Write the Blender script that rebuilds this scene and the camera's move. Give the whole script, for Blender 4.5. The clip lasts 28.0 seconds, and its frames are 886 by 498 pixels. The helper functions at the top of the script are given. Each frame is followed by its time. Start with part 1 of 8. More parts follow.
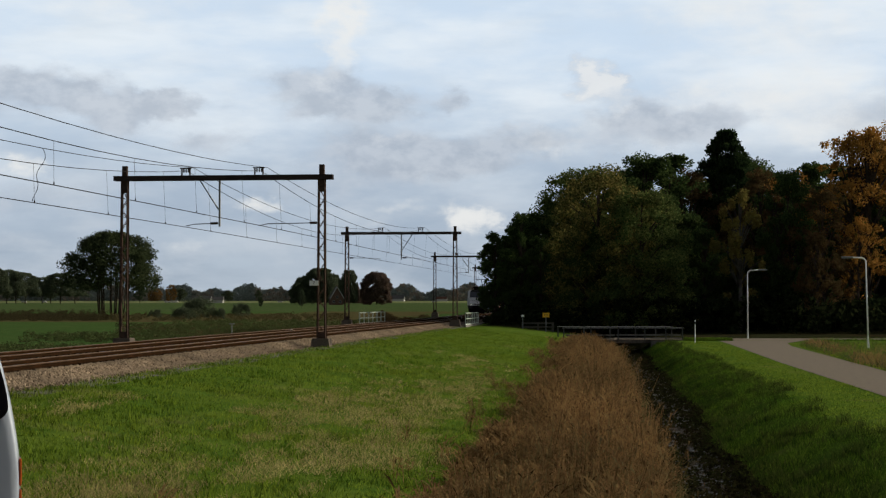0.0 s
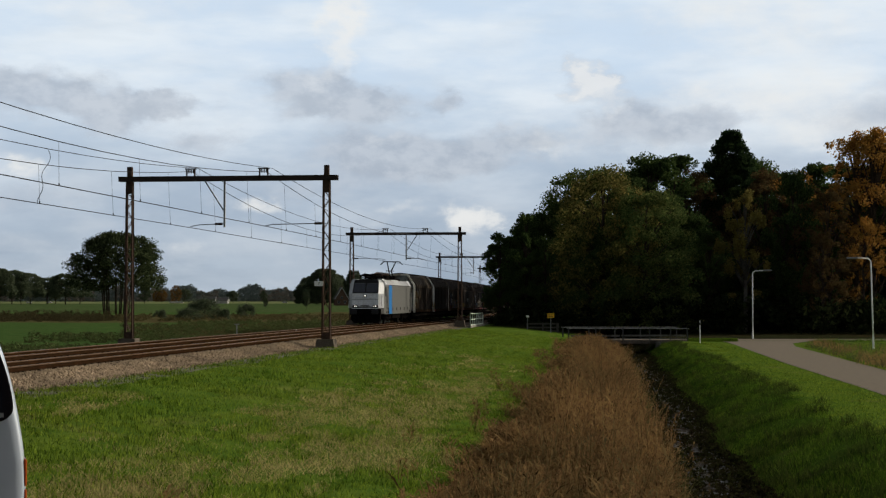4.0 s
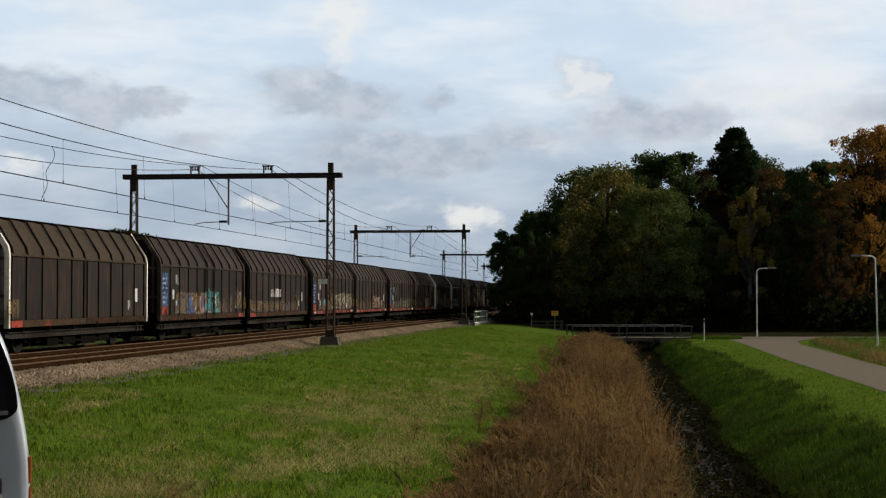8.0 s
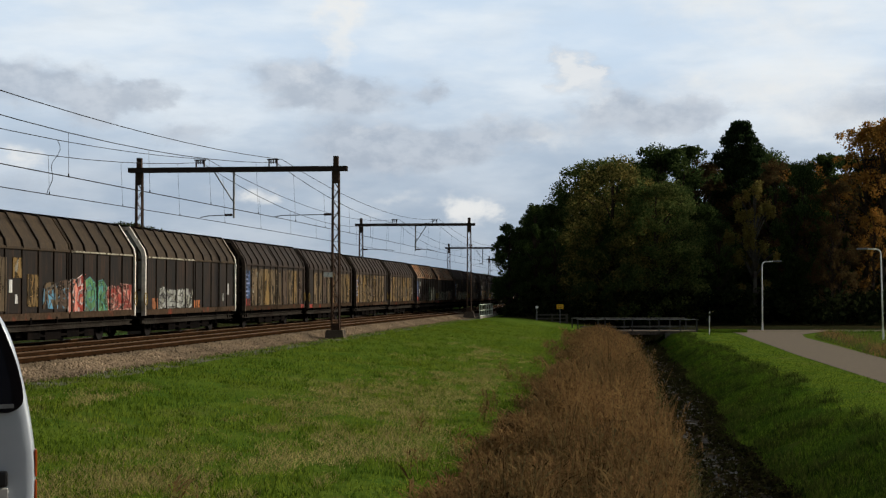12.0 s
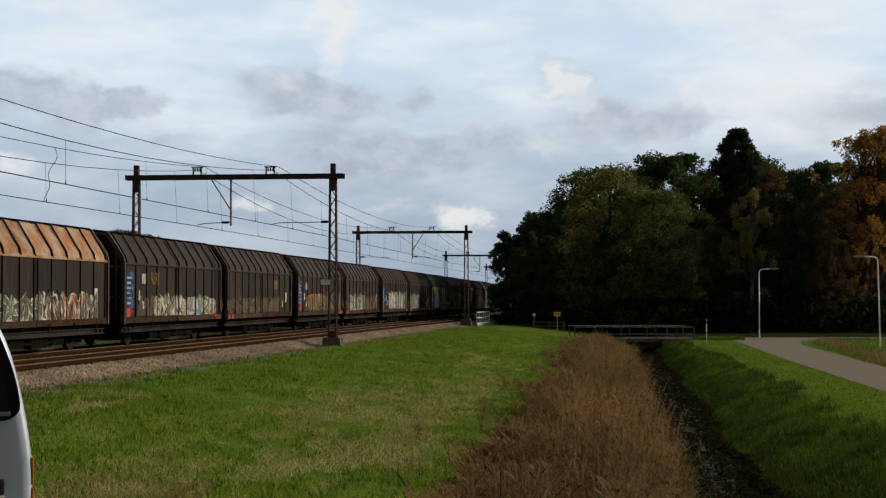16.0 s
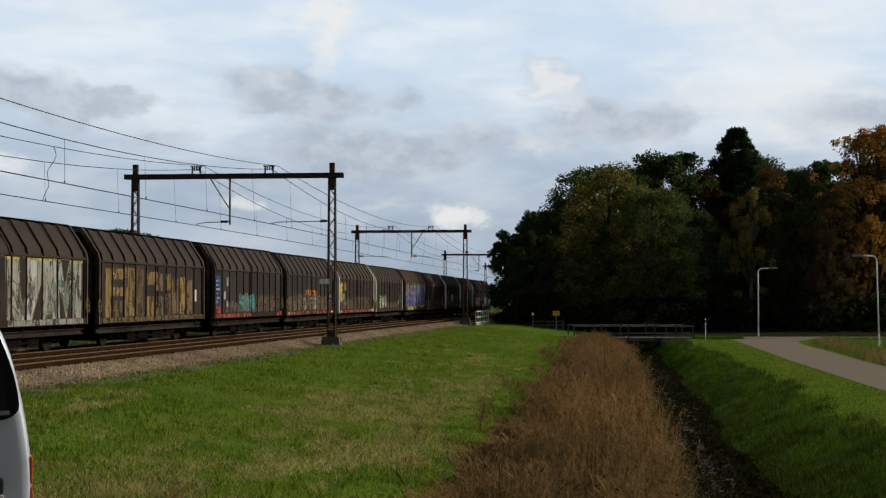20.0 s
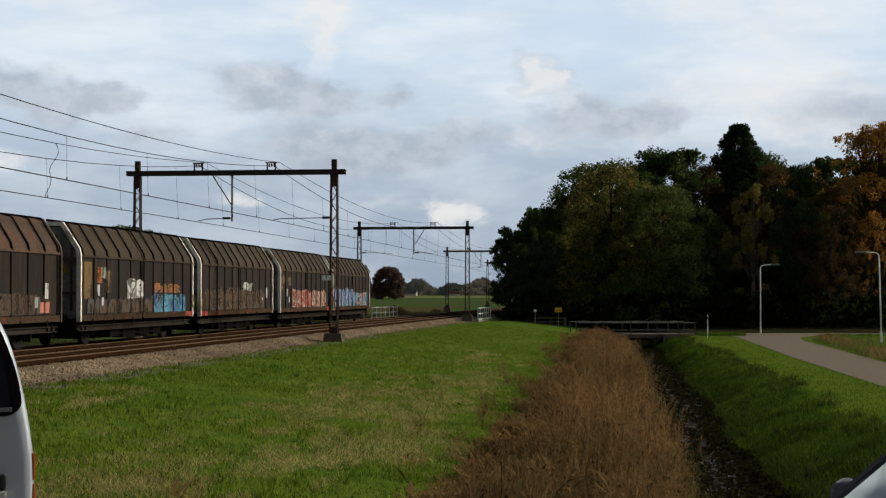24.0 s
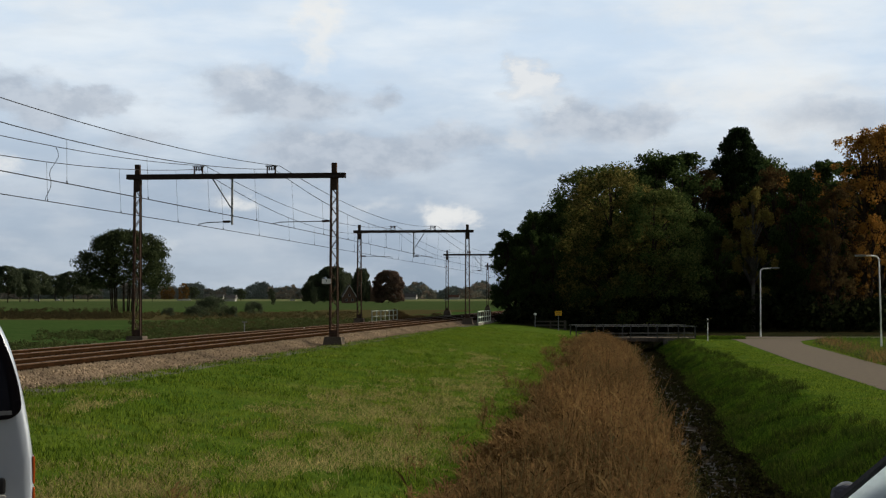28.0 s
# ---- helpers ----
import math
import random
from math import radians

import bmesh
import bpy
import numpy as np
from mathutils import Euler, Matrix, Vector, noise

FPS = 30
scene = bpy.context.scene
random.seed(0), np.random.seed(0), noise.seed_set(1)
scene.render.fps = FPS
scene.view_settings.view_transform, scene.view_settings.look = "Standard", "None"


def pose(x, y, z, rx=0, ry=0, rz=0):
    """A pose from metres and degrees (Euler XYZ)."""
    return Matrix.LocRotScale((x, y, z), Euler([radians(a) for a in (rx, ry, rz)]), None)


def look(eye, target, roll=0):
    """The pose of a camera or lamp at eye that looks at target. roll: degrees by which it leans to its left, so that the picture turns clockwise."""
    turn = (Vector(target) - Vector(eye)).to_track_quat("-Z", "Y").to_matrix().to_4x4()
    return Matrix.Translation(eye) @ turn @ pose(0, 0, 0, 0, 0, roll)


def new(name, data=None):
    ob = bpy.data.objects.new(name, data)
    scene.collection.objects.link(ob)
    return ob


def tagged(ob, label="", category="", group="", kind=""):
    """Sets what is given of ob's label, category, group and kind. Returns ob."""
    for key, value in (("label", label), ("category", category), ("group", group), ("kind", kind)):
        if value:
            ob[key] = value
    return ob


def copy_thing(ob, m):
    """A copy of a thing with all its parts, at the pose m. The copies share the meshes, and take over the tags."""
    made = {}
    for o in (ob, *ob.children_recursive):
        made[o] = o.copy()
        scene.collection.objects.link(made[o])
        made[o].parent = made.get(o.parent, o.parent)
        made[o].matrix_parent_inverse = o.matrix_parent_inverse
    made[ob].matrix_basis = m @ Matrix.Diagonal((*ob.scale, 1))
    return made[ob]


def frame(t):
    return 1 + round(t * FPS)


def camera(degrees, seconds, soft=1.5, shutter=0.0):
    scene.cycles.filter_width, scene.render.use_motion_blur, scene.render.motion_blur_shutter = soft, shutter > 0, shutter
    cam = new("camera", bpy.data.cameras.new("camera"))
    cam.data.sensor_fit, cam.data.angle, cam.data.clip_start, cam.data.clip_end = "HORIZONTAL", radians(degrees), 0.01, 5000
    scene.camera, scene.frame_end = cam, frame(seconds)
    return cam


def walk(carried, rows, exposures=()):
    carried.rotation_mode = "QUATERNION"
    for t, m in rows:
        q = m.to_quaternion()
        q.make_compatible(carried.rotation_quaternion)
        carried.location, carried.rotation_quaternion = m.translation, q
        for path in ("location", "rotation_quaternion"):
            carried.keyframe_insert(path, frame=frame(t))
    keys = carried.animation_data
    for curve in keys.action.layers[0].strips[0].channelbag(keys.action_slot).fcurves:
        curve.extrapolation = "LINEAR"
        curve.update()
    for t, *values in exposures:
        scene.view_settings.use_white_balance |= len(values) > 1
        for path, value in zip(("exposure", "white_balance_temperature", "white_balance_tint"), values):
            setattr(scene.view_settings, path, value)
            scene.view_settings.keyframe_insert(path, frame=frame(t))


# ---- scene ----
cam = camera(31.4, 28.0, soft=1.25)
walk(cam, [
    (0.0, pose(0, 0, 1.92, 91.795, 0, -0.448)),
    (0.5, pose(0, 0, 1.92, 91.826, 0, -0.409)),
    (1.0, pose(0, 0, 1.92, 91.856, 0, -0.347)),
    (1.5, pose(0, 0, 1.92, 91.871, 0, -0.314)),
    (2.0, pose(0, 0, 1.92, 91.826, 0, -0.284)),
    (2.5, pose(0, 0, 1.92, 91.826, 0, -0.284)),
    (3.0, pose(0, 0, 1.92, 91.826, 0, -0.284)),
    (3.5, pose(0, 0, 1.92, 91.826, 0, -0.284)),
    (5.5, pose(0, 0, 1.92, 91.700, 0, -0.189)),
    (6.0, pose(0, 0, 1.92, 91.667, 0, -0.158)),
    (6.5, pose(0, 0, 1.92, 91.710, 0, -0.127)),
    (7.0, pose(0, 0, 1.92, 91.731, 0, -0.127)),
    (7.5, pose(0, 0, 1.92, 91.731, 0, -0.127)),
    (8.0, pose(0, 0, 1.92, 91.731, 0, -0.127)),
    (8.5, pose(0, 0, 1.92, 91.762, 0, -0.127)),
    (9.0, pose(0, 0, 1.92, 91.762, 0, -0.127)),
    (9.5, pose(0, 0, 1.92, 91.786, 0, -0.058)),
    (10.0, pose(0, 0, 1.92, 91.636, 0, -0.058)),
    (10.5, pose(0, 0, 1.92, 91.667, 0, -0.064)),
    (11.0, pose(0, 0, 1.92, 91.715, 0, -0.090)),
    (11.5, pose(0, 0, 1.92, 91.556, 0, -0.070)),
    (12.0, pose(0, 0, 1.92, 91.487, 0, 0.062)),
    (12.5, pose(0, 0, 1.92, 91.602, 0, 0.125)),
    (14.5, pose(0, 0, 1.92, 91.700, 0, 0.031)),
    (15.0, pose(0, 0, 1.92, 91.737, 0, -0.033)),
    (15.5, pose(0, 0, 1.92, 91.737, 0, -0.039)),
    (16.0, pose(0, 0, 1.92, 91.760, 0, -0.043)),
    (16.5, pose(0, 0, 1.92, 91.735, 0, -0.064)),
    (17.0, pose(0, 0, 1.92, 91.795, 0, -0.095)),
    (17.5, pose(0, 0, 1.92, 91.795, 0, -0.127)),
    (18.0, pose(0, 0, 1.92, 91.795, 0, -0.127)),
    (18.5, pose(0, 0, 1.92, 91.795, 0, -0.095)),
    (19.0, pose(0, 0, 1.92, 91.700, 0, -0.068)),
    (19.5, pose(0, 0, 1.92, 91.661, 0, -0.033)),
    (20.0, pose(0, 0, 1.92, 91.731, 0, -0.078)),
    (20.5, pose(0, 0, 1.92, 91.766, 0, -0.039)),
    (21.0, pose(0, 0, 1.92, 91.700, 0, -0.018)),
    (21.5, pose(0, 0, 1.92, 91.573, 0, 0.000)),
    (23.5, pose(0, 0, 1.92, 91.641, 0, -0.033)),
    (24.0, pose(0, 0, 1.92, 91.606, 0, 0.000)),
    (24.5, pose(0, 0, 1.92, 91.636, 0, -0.033)),
    (25.0, pose(0, 0, 1.92, 91.665, 0, -0.078)),
    (25.5, pose(0, 0, 1.92, 91.690, 0, -0.064)),
    (26.0, pose(0, 0, 1.92, 91.667, 0, 0.000)),
    (26.5, pose(0, 0, 1.92, 91.591, 0, 0.000)),
    (27.0, pose(0, 0, 1.92, 91.636, 0, -0.029)),
    (27.5, pose(0, 0, 1.92, 91.735, 0, -0.033)),
    (28.0, pose(0, 0, 1.92, 91.731, 0, 0.000)),
], exposures=[(0.0, 0.0), (28.0, 0.0)])

# ---- light ----
SUN_AZ, SUN_EL = 62.0, 23.0  # degrees to the right of straight ahead, and above the horizon
world = bpy.data.worlds.new("sky_light")
scene.world = world
world.use_nodes = True
wn = world.node_tree
bg = wn.nodes["Background"]
sky = wn.nodes.new("ShaderNodeTexSky")
sky.sky_type, sky.sun_disc = "NISHITA", False
sky.sun_elevation, sky.sun_rotation = radians(SUN_EL), radians(SUN_AZ)
sky.dust_density = 3.0
soft_sky = wn.nodes.new("ShaderNodeHueSaturation")  # thin cloud whitens the skylight
soft_sky.inputs["Saturation"].default_value = 0.35
wn.links.new(sky.outputs[0], soft_sky.inputs["Color"])
wn.links.new(soft_sky.outputs[0], bg.inputs[0])
bg.inputs[1].default_value = 0.075
sun = new("sun", bpy.data.lights.new("sun", "SUN"))
sun.data.energy, sun.data.angle, sun.data.color = 3.3, radians(2.0), (1.0, 0.91, 0.76)
to_sun = Vector((math.sin(radians(SUN_AZ)) * math.cos(radians(SUN_EL)), math.cos(radians(SUN_AZ)) * math.cos(radians(SUN_EL)), math.sin(radians(SUN_EL))))
sun.matrix_world = look(to_sun * 50, (0, 0, 0))

# ---- the line of the railway ----
def track_x(y):
    """The far track's centre line; it bends slightly."""
    k = -5.5e-5
    yc = min(max(y, -60.0), 420.0)
    return -11.2 + 0.1241 * (yc - 80) + k * (yc - 80) ** 2 + (0.1241 + 2 * k * (yc - 80)) * (y - yc)


def track_slope(y):
    return 0.1241 - 1.1e-4 * (min(max(y, -60.0), 420.0) - 80)


def track_z(y):
    """The rails fall gently away from the road."""
    return -0.0016 * (max(y, 30.0) - 80) if y < 80 else -0.0028 * (min(y, 420.0) - 80)


def wire_x(y):
    """The line of the overhead wires and their portals, a little off the tracks' own."""
    yc = min(max(y, -60.0), 220.0)
    return -11.52 + 0.1189 * (yc - 80) - 7.5e-5 * (yc - 80) ** 2 + wire_slope(yc) * (y - yc)


def wire_slope(y):
    return 0.1189 - 1.5e-4 * (min(max(y, -60.0), 220.0) - 80)


TAB_Y = np.arange(-760.0, 1000.0, 1.0)
TAB_S = np.concatenate([[0], np.cumsum([math.hypot(1.0, track_x(y + 1) - track_x(y)) for y in TAB_Y[:-1]])])
TAB_S -= np.interp(80.0, TAB_Y, TAB_S)


def on_track(s, u=0.0, z=0.0):
    """The point s metres along the far track from its mark, u metres to its right."""
    y = float(np.interp(s, TAB_S, TAB_Y))
    k = track_slope(y)
    n = math.hypot(1, k)
    return Vector((track_x(y) + u / n, y - u * k / n, z + track_z(y)))


def uv_point(u, y, z):
    return Vector((track_x(y) + u, y, z))


def rail_point(u, y, z):
    return Vector((track_x(y) + u, y, z + track_z(y)))


def wire_point(u, y, z):
    return Vector((wire_x(y) + u, y, z))


def heading(y):
    return -math.degrees(math.atan(track_slope(y)))


# ---- materials ----
MATS = {}


def mat(name, color, rough=0.7, metal=0.0, var=0.25, scale=3.0, bump=0.2, second=None, mix=0.5, spec=None, emit=0.0, by_object=0.0, coat=0.0):
    """A node material: the colour varied by a fine and a coarse noise, towards a second colour in patches."""
    if name in MATS:
        return MATS[name]
    m = bpy.data.materials.new(name)
    m.use_nodes = True
    nt = m.node_tree
    b = nt.nodes["Principled BSDF"]
    L = nt.links.new
    co = nt.nodes.new("ShaderNodeTexCoord")
    fine = nt.nodes.new("ShaderNodeTexNoise")
    fine.inputs["Scale"].default_value, fine.inputs["Detail"].default_value = scale * 6, 5
    big = nt.nodes.new("ShaderNodeTexNoise")
    big.inputs["Scale"].default_value, big.inputs["Detail"].default_value = scale * 0.6, 4
    L(co.outputs["Object"], fine.inputs["Vector"])
    L(co.outputs["Object"], big.inputs["Vector"])
    ramp = nt.nodes.new("ShaderNodeMapRange")
    ramp.inputs["From Min"].default_value, ramp.inputs["From Max"].default_value = 0.3, 0.7
    ramp.inputs["To Min"].default_value, ramp.inputs["To Max"].default_value = 1 - var, 1 + var
    L(fine.outputs["Fac"], ramp.inputs["Value"])
    two = nt.nodes.new("ShaderNodeMixRGB")
    two.inputs[1].default_value = (*color, 1)
    two.inputs[2].default_value = (*(second or [c * (1 - var) for c in color]), 1)
    pick = nt.nodes.new("ShaderNodeMapRange")
    pick.inputs["From Min"].default_value, pick.inputs["From Max"].default_value = 0.62 - mix * 0.3, 0.80 - mix * 0.3
    L(big.outputs["Fac"], pick.inputs["Value"])
    L(pick.outputs[0], two.inputs[0])
    mul = nt.nodes.new("ShaderNodeVectorMath")
    mul.operation = "SCALE"
    L(two.outputs[0], mul.inputs[0])
    last = ramp.outputs[0]
    if by_object:
        info = nt.nodes.new("ShaderNodeObjectInfo")
        r2 = nt.nodes.new("ShaderNodeMapRange")
        r2.inputs["To Min"].default_value, r2.inputs["To Max"].default_value = 1 - by_object, 1 + by_object
        L(info.outputs["Random"], r2.inputs["Value"])
        mm = nt.nodes.new("ShaderNodeMath")
        mm.operation = "MULTIPLY"
        L(last, mm.inputs[0])
        L(r2.outputs[0], mm.inputs[1])
        last = mm.outputs[0]
    L(last, mul.inputs["Scale"])
    L(mul.outputs[0], b.inputs["Base Color"])
    b.inputs["Roughness"].default_value, b.inputs["Metallic"].default_value = rough, metal
    b.inputs["Specular IOR Level"].default_value = (0.0 if rough > 0.72 else 0.05 if rough > 0.55 else 0.3) if spec is None else spec
    b.inputs["Coat Weight"].default_value = coat
    if emit:
        b.inputs["Emission Color"].default_value = (*color, 1)
        b.inputs["Emission Strength"].default_value = emit
    if bump:
        bp = nt.nodes.new("ShaderNodeBump")
        bp.inputs["Strength"].default_value, bp.inputs["Distance"].default_value = bump, 0.02
        L(fine.outputs["Fac"], bp.inputs["Height"])
        L(bp.outputs[0], b.inputs["Normal"])
    MATS[name] = m
    return m


def leaf_mat(name, color, second, var=0.45, thin=0.35):
    """Foliage: each leaf or clump takes its own tone, between two colours."""
    if name in MATS:
        return MATS[name]
    m = bpy.data.materials.new(name)
    m.use_nodes = True
    nt = m.node_tree
    b = nt.nodes["Principled BSDF"]
    L = nt.links.new
    geo = nt.nodes.new("ShaderNodeNewGeometry")
    co = nt.nodes.new("ShaderNodeTexCoord")
    big = nt.nodes.new("ShaderNodeTexNoise")
    big.inputs["Scale"].default_value = 0.35
    L(co.outputs["Object"], big.inputs["Vector"])
    add = nt.nodes.new("ShaderNodeMath")
    add.operation = "MULTIPLY_ADD"
    L(big.outputs["Fac"], add.inputs[0])
    add.inputs[1].default_value = 1.6
    L(geo.outputs["Random Per Island"], add.inputs[2])
    rng = nt.nodes.new("ShaderNodeMapRange")
    rng.inputs["From Min"].default_value, rng.inputs["From Max"].default_value = 0.75, 1.9
    L(add.outputs[0], rng.inputs["Value"])
    mix = nt.nodes.new("ShaderNodeMixRGB")
    mix.inputs[1].default_value, mix.inputs[2].default_value = (*color, 1), (*second, 1)
    L(rng.outputs[0], mix.inputs[0])
    r2 = nt.nodes.new("ShaderNodeMapRange")
    r2.inputs["To Min"].default_value, r2.inputs["To Max"].default_value = 1 - var, 1 + var
    L(geo.outputs["Random Per Island"], r2.inputs["Value"])
    mul = nt.nodes.new("ShaderNodeVectorMath")
    mul.operation = "SCALE"
    L(mix.outputs[0], mul.inputs[0])
    L(r2.outputs[0], mul.inputs["Scale"])
    L(mul.outputs[0], b.inputs["Base Color"])
    b.inputs["Roughness"].default_value, b.inputs["Specular IOR Level"].default_value = 0.9, 0.0
    if thin:  # light shines through a leaf
        tr = nt.nodes.new("ShaderNodeBsdfTranslucent")
        L(mul.outputs[0], tr.inputs["Color"])
        both = nt.nodes.new("ShaderNodeMixShader")
        both.inputs[0].default_value = thin
        L(b.outputs[0], both.inputs[1])
        L(tr.outputs[0], both.inputs[2])
        L(both.outputs[0], nt.nodes["Material Output"].inputs[0])
    MATS[name] = m
    return m


# ---- building blocks ----
def thing(name, label, category, m=None, group="", kind=""):
    ob = new(name)
    ob.empty_display_size = 0.3
    if m is not None:
        ob.matrix_world = m
    return tagged(ob, label, category, group, kind)


def mesh_of(name, bm, material):
    me = bpy.data.meshes.new(name)
    bm.to_mesh(me)
    bm.free()
    for one in (material if isinstance(material, (list, tuple)) else [material]):
        me.materials.append(one)
    return me


def part(name, bm, material, parent=None, label="", smooth=False):
    me = mesh_of(name, bm, material)
    if smooth:
        me.polygons.foreach_set("use_smooth", [True] * len(me.polygons))
    ob = new(name, me)
    ob.parent = parent
    if label:
        ob["label"] = label
    return ob


def fast_mesh(name, verts, quads, material, parent=None, tris=False, smooth=False):
    """One mesh from arrays of corners and faces."""
    me = bpy.data.meshes.new(name)
    v = np.asarray(verts, dtype=np.float32)
    q = np.asarray(quads, dtype=np.int32)
    n = q.shape[1]
    me.vertices.add(len(v))
    me.vertices.foreach_set("co", v.ravel())
    me.loops.add(q.size)
    me.loops.foreach_set("vertex_index", q.ravel())
    me.polygons.add(len(q))
    me.polygons.foreach_set("loop_start", np.arange(0, q.size, n, dtype=np.int32))
    me.polygons.foreach_set("loop_total", np.full(len(q), n, dtype=np.int32))
    if smooth:
        me.polygons.foreach_set("use_smooth", np.ones(len(q), dtype=bool))
    for one in (material if isinstance(material, (list, tuple)) else [material]):
        me.materials.append(one)
    me.update(calc_edges=True)
    me.validate()
    ob = new(name, me)
    ob.parent = parent
    return ob


def box(bm, c, size, rot=None, bevel=0.0):
    m = Matrix.Translation(c) @ (rot.to_4x4() if rot else Matrix()) @ Matrix.Diagonal((*size, 1))
    r = bmesh.ops.create_cube(bm, size=1, matrix=m)
    if bevel:
        edges = {e for v in r["verts"] for e in v.link_edges}
        bmesh.ops.bevel(bm, geom=list(edges), offset=bevel, segments=2, affect="EDGES", profile=0.6)
    return bm


def rod(bm, a, b, r, n=8, r2=None):
    a, b = Vector(a), Vector(b)
    d = b - a
    m = Matrix.Translation((a + b) / 2) @ d.to_track_quat("Z", "Y").to_matrix().to_4x4()
    bmesh.ops.create_cone(bm, cap_ends=True, segments=n, radius1=r, radius2=r if r2 is None else r2, depth=d.length, matrix=m)
    return bm


def bar(bm, a, b, w, h):
    """A flat bar from a to b, w wide and h thick."""
    a, b = Vector(a), Vector(b)
    d = b - a
    m = Matrix.Translation((a + b) / 2) @ d.to_track_quat("Z", "Y").to_matrix().to_4x4() @ Matrix.Diagonal((w, h, d.length, 1))
    bmesh.ops.create_cube(bm, size=1, matrix=m)
    return bm


def prism(bm, pts, y0, y1, axis="y"):
    """A closed outline of (x, z) points drawn along y (or of (y, z) points along x)."""
    def at(p, t):
        return (p[0], t, p[1]) if axis == "y" else (t, p[0], p[1])
    a = [bm.verts.new(at(p, y0)) for p in pts]
    b = [bm.verts.new(at(p, y1)) for p in pts]
    bm.faces.new(a)
    bm.faces.new(b[::-1])
    for i in range(len(pts)):
        j = (i + 1) % len(pts)
        bm.faces.new((a[i], b[i], b[j], a[j]))
    bmesh.ops.recalc_face_normals(bm, faces=bm.faces)
    return bm


def B():
    return bmesh.new()


def curve_wire(name, points, r, material, label="", category="", parent=None, group=""):
    cu = bpy.data.curves.new(name, "CURVE")
    cu.dimensions, cu.bevel_depth, cu.bevel_resolution = "3D", r, 1
    sp = cu.splines.new("POLY")
    sp.points.add(len(points) - 1)
    for p, q in zip(sp.points, points):
        p.co = (*q, 1)
    cu.materials.append(material)
    ob = new(name, cu)
    ob.parent = parent
    return tagged(ob, label, category, group)

# ---- sky backdrop: a far sheet of clouds that drifts to the left ----
SKY_TURN, CLOUD_TURN = 1.3, 2.9  # degrees by which the two layers drift to the left


def cloud_material(cumulus):
    shift = 7.8 - 17.45 * (CLOUD_TURN if cumulus else SKY_TURN)
    m = bpy.data.materials.new("cumulus" if cumulus else "cloudy_sky")
    m.use_nodes = True
    nt = m.node_tree
    nt.nodes.remove(nt.nodes["Principled BSDF"])
    L = nt.links.new
    out = nt.nodes["Material Output"]
    em = nt.nodes.new("ShaderNodeEmission")
    L(em.outputs[0], out.inputs[0])
    uv = nt.nodes.new("ShaderNodeUVMap")

    def noise_at(scale, detail, sx, sy, rough=0.55):
        mp = nt.nodes.new("ShaderNodeMapping")
        mp.inputs["Scale"].default_value = (sx, sy, 1)
        L(uv.outputs[0], mp.inputs[0])
        n = nt.nodes.new("ShaderNodeTexNoise")
        n.inputs["Scale"].default_value, n.inputs["Detail"].default_value, n.inputs["Roughness"].default_value = scale, detail, rough
        L(mp.outputs[0], n.inputs["Vector"])
        return n

    def math_node(op, a, b=None, c=None):
        n = nt.nodes.new("ShaderNodeMath")
        n.operation = op
        for i, v in enumerate((a, b, c)):
            if v is None:
                continue
            if isinstance(v, (int, float)):
                n.inputs[i].default_value = v
            else:
                L(v, n.inputs[i])
        return n.outputs[0]

    def ranged(v, a, b, lo=0.0, hi=1.0):
        n = nt.nodes.new("ShaderNodeMapRange")
        n.interpolation_type = "SMOOTHSTEP"
        for k, x in (("From Min", a), ("From Max", b), ("To Min", lo), ("To Max", hi)):
            n.inputs[k].default_value = x
        L(v, n.inputs["Value"])
        return n.outputs[0]

    def mixed(f, a, b):
        n = nt.nodes.new("ShaderNodeMixRGB")
        for i, v in enumerate((f, a, b)):
            if isinstance(v, tuple):
                n.inputs[i].default_value = (*v, 1)
            elif isinstance(v, (int, float)):
                n.inputs[i].default_value = v
            else:
                L(v, n.inputs[i])
        return n.outputs[0]

    sep = nt.nodes.new("ShaderNodeSeparateXYZ")
    warp = noise_at(22, 6, 1, 1.6, 0.6)
    off = nt.nodes.new("ShaderNodeVectorMath")
    off.operation = "MULTIPLY_ADD"
    L(warp.outputs["Color"], off.inputs[0])
    off.inputs[1].default_value, off.inputs[2].default_value = (0.085, 0.038, 0), (-0.0425, -0.019, 0)
    add = nt.nodes.new("ShaderNodeVectorMath")
    L(uv.outputs[0], add.inputs[0])
    L(off.outputs[0], add.inputs[1])
    L(add.outputs[0], sep.inputs[0])
    su = nt.nodes.new("ShaderNodeSeparateXYZ")
    L(uv.outputs[0], su.inputs[0])
    elev = su.outputs[1]

    def blobs(rows):
        """Soft patches: azimuth and height above the horizon, half width and half height, in milliradians, and strength."""
        total = None
        for a, e, ra, re, w in rows:
            dx = math_node("DIVIDE", math_node("SUBTRACT", sep.outputs[0], (a + shift) * 0.001), ra * 0.001)
            dy = math_node("DIVIDE", math_node("SUBTRACT", sep.outputs[1], e * 0.001), re * 0.001)
            d2 = math_node("ADD", math_node("MULTIPLY", dx, dx), math_node("MULTIPLY", dy, dy))
            g = math_node("MULTIPLY", math_node("POWER", 2.718, math_node("MULTIPLY", d2, -1.0)), w)
            total = g if total is None else math_node("ADD", total, g)
        return total

    def plus(a, n, k):
        """The patches with their edges broken up by noise."""
        return math_node("ADD", a, math_node("MULTIPLY", math_node("SUBTRACT", n.outputs["Fac"], 0.5), k))

    puff = noise_at(46, 7, 1.0, 1.5, 0.6)
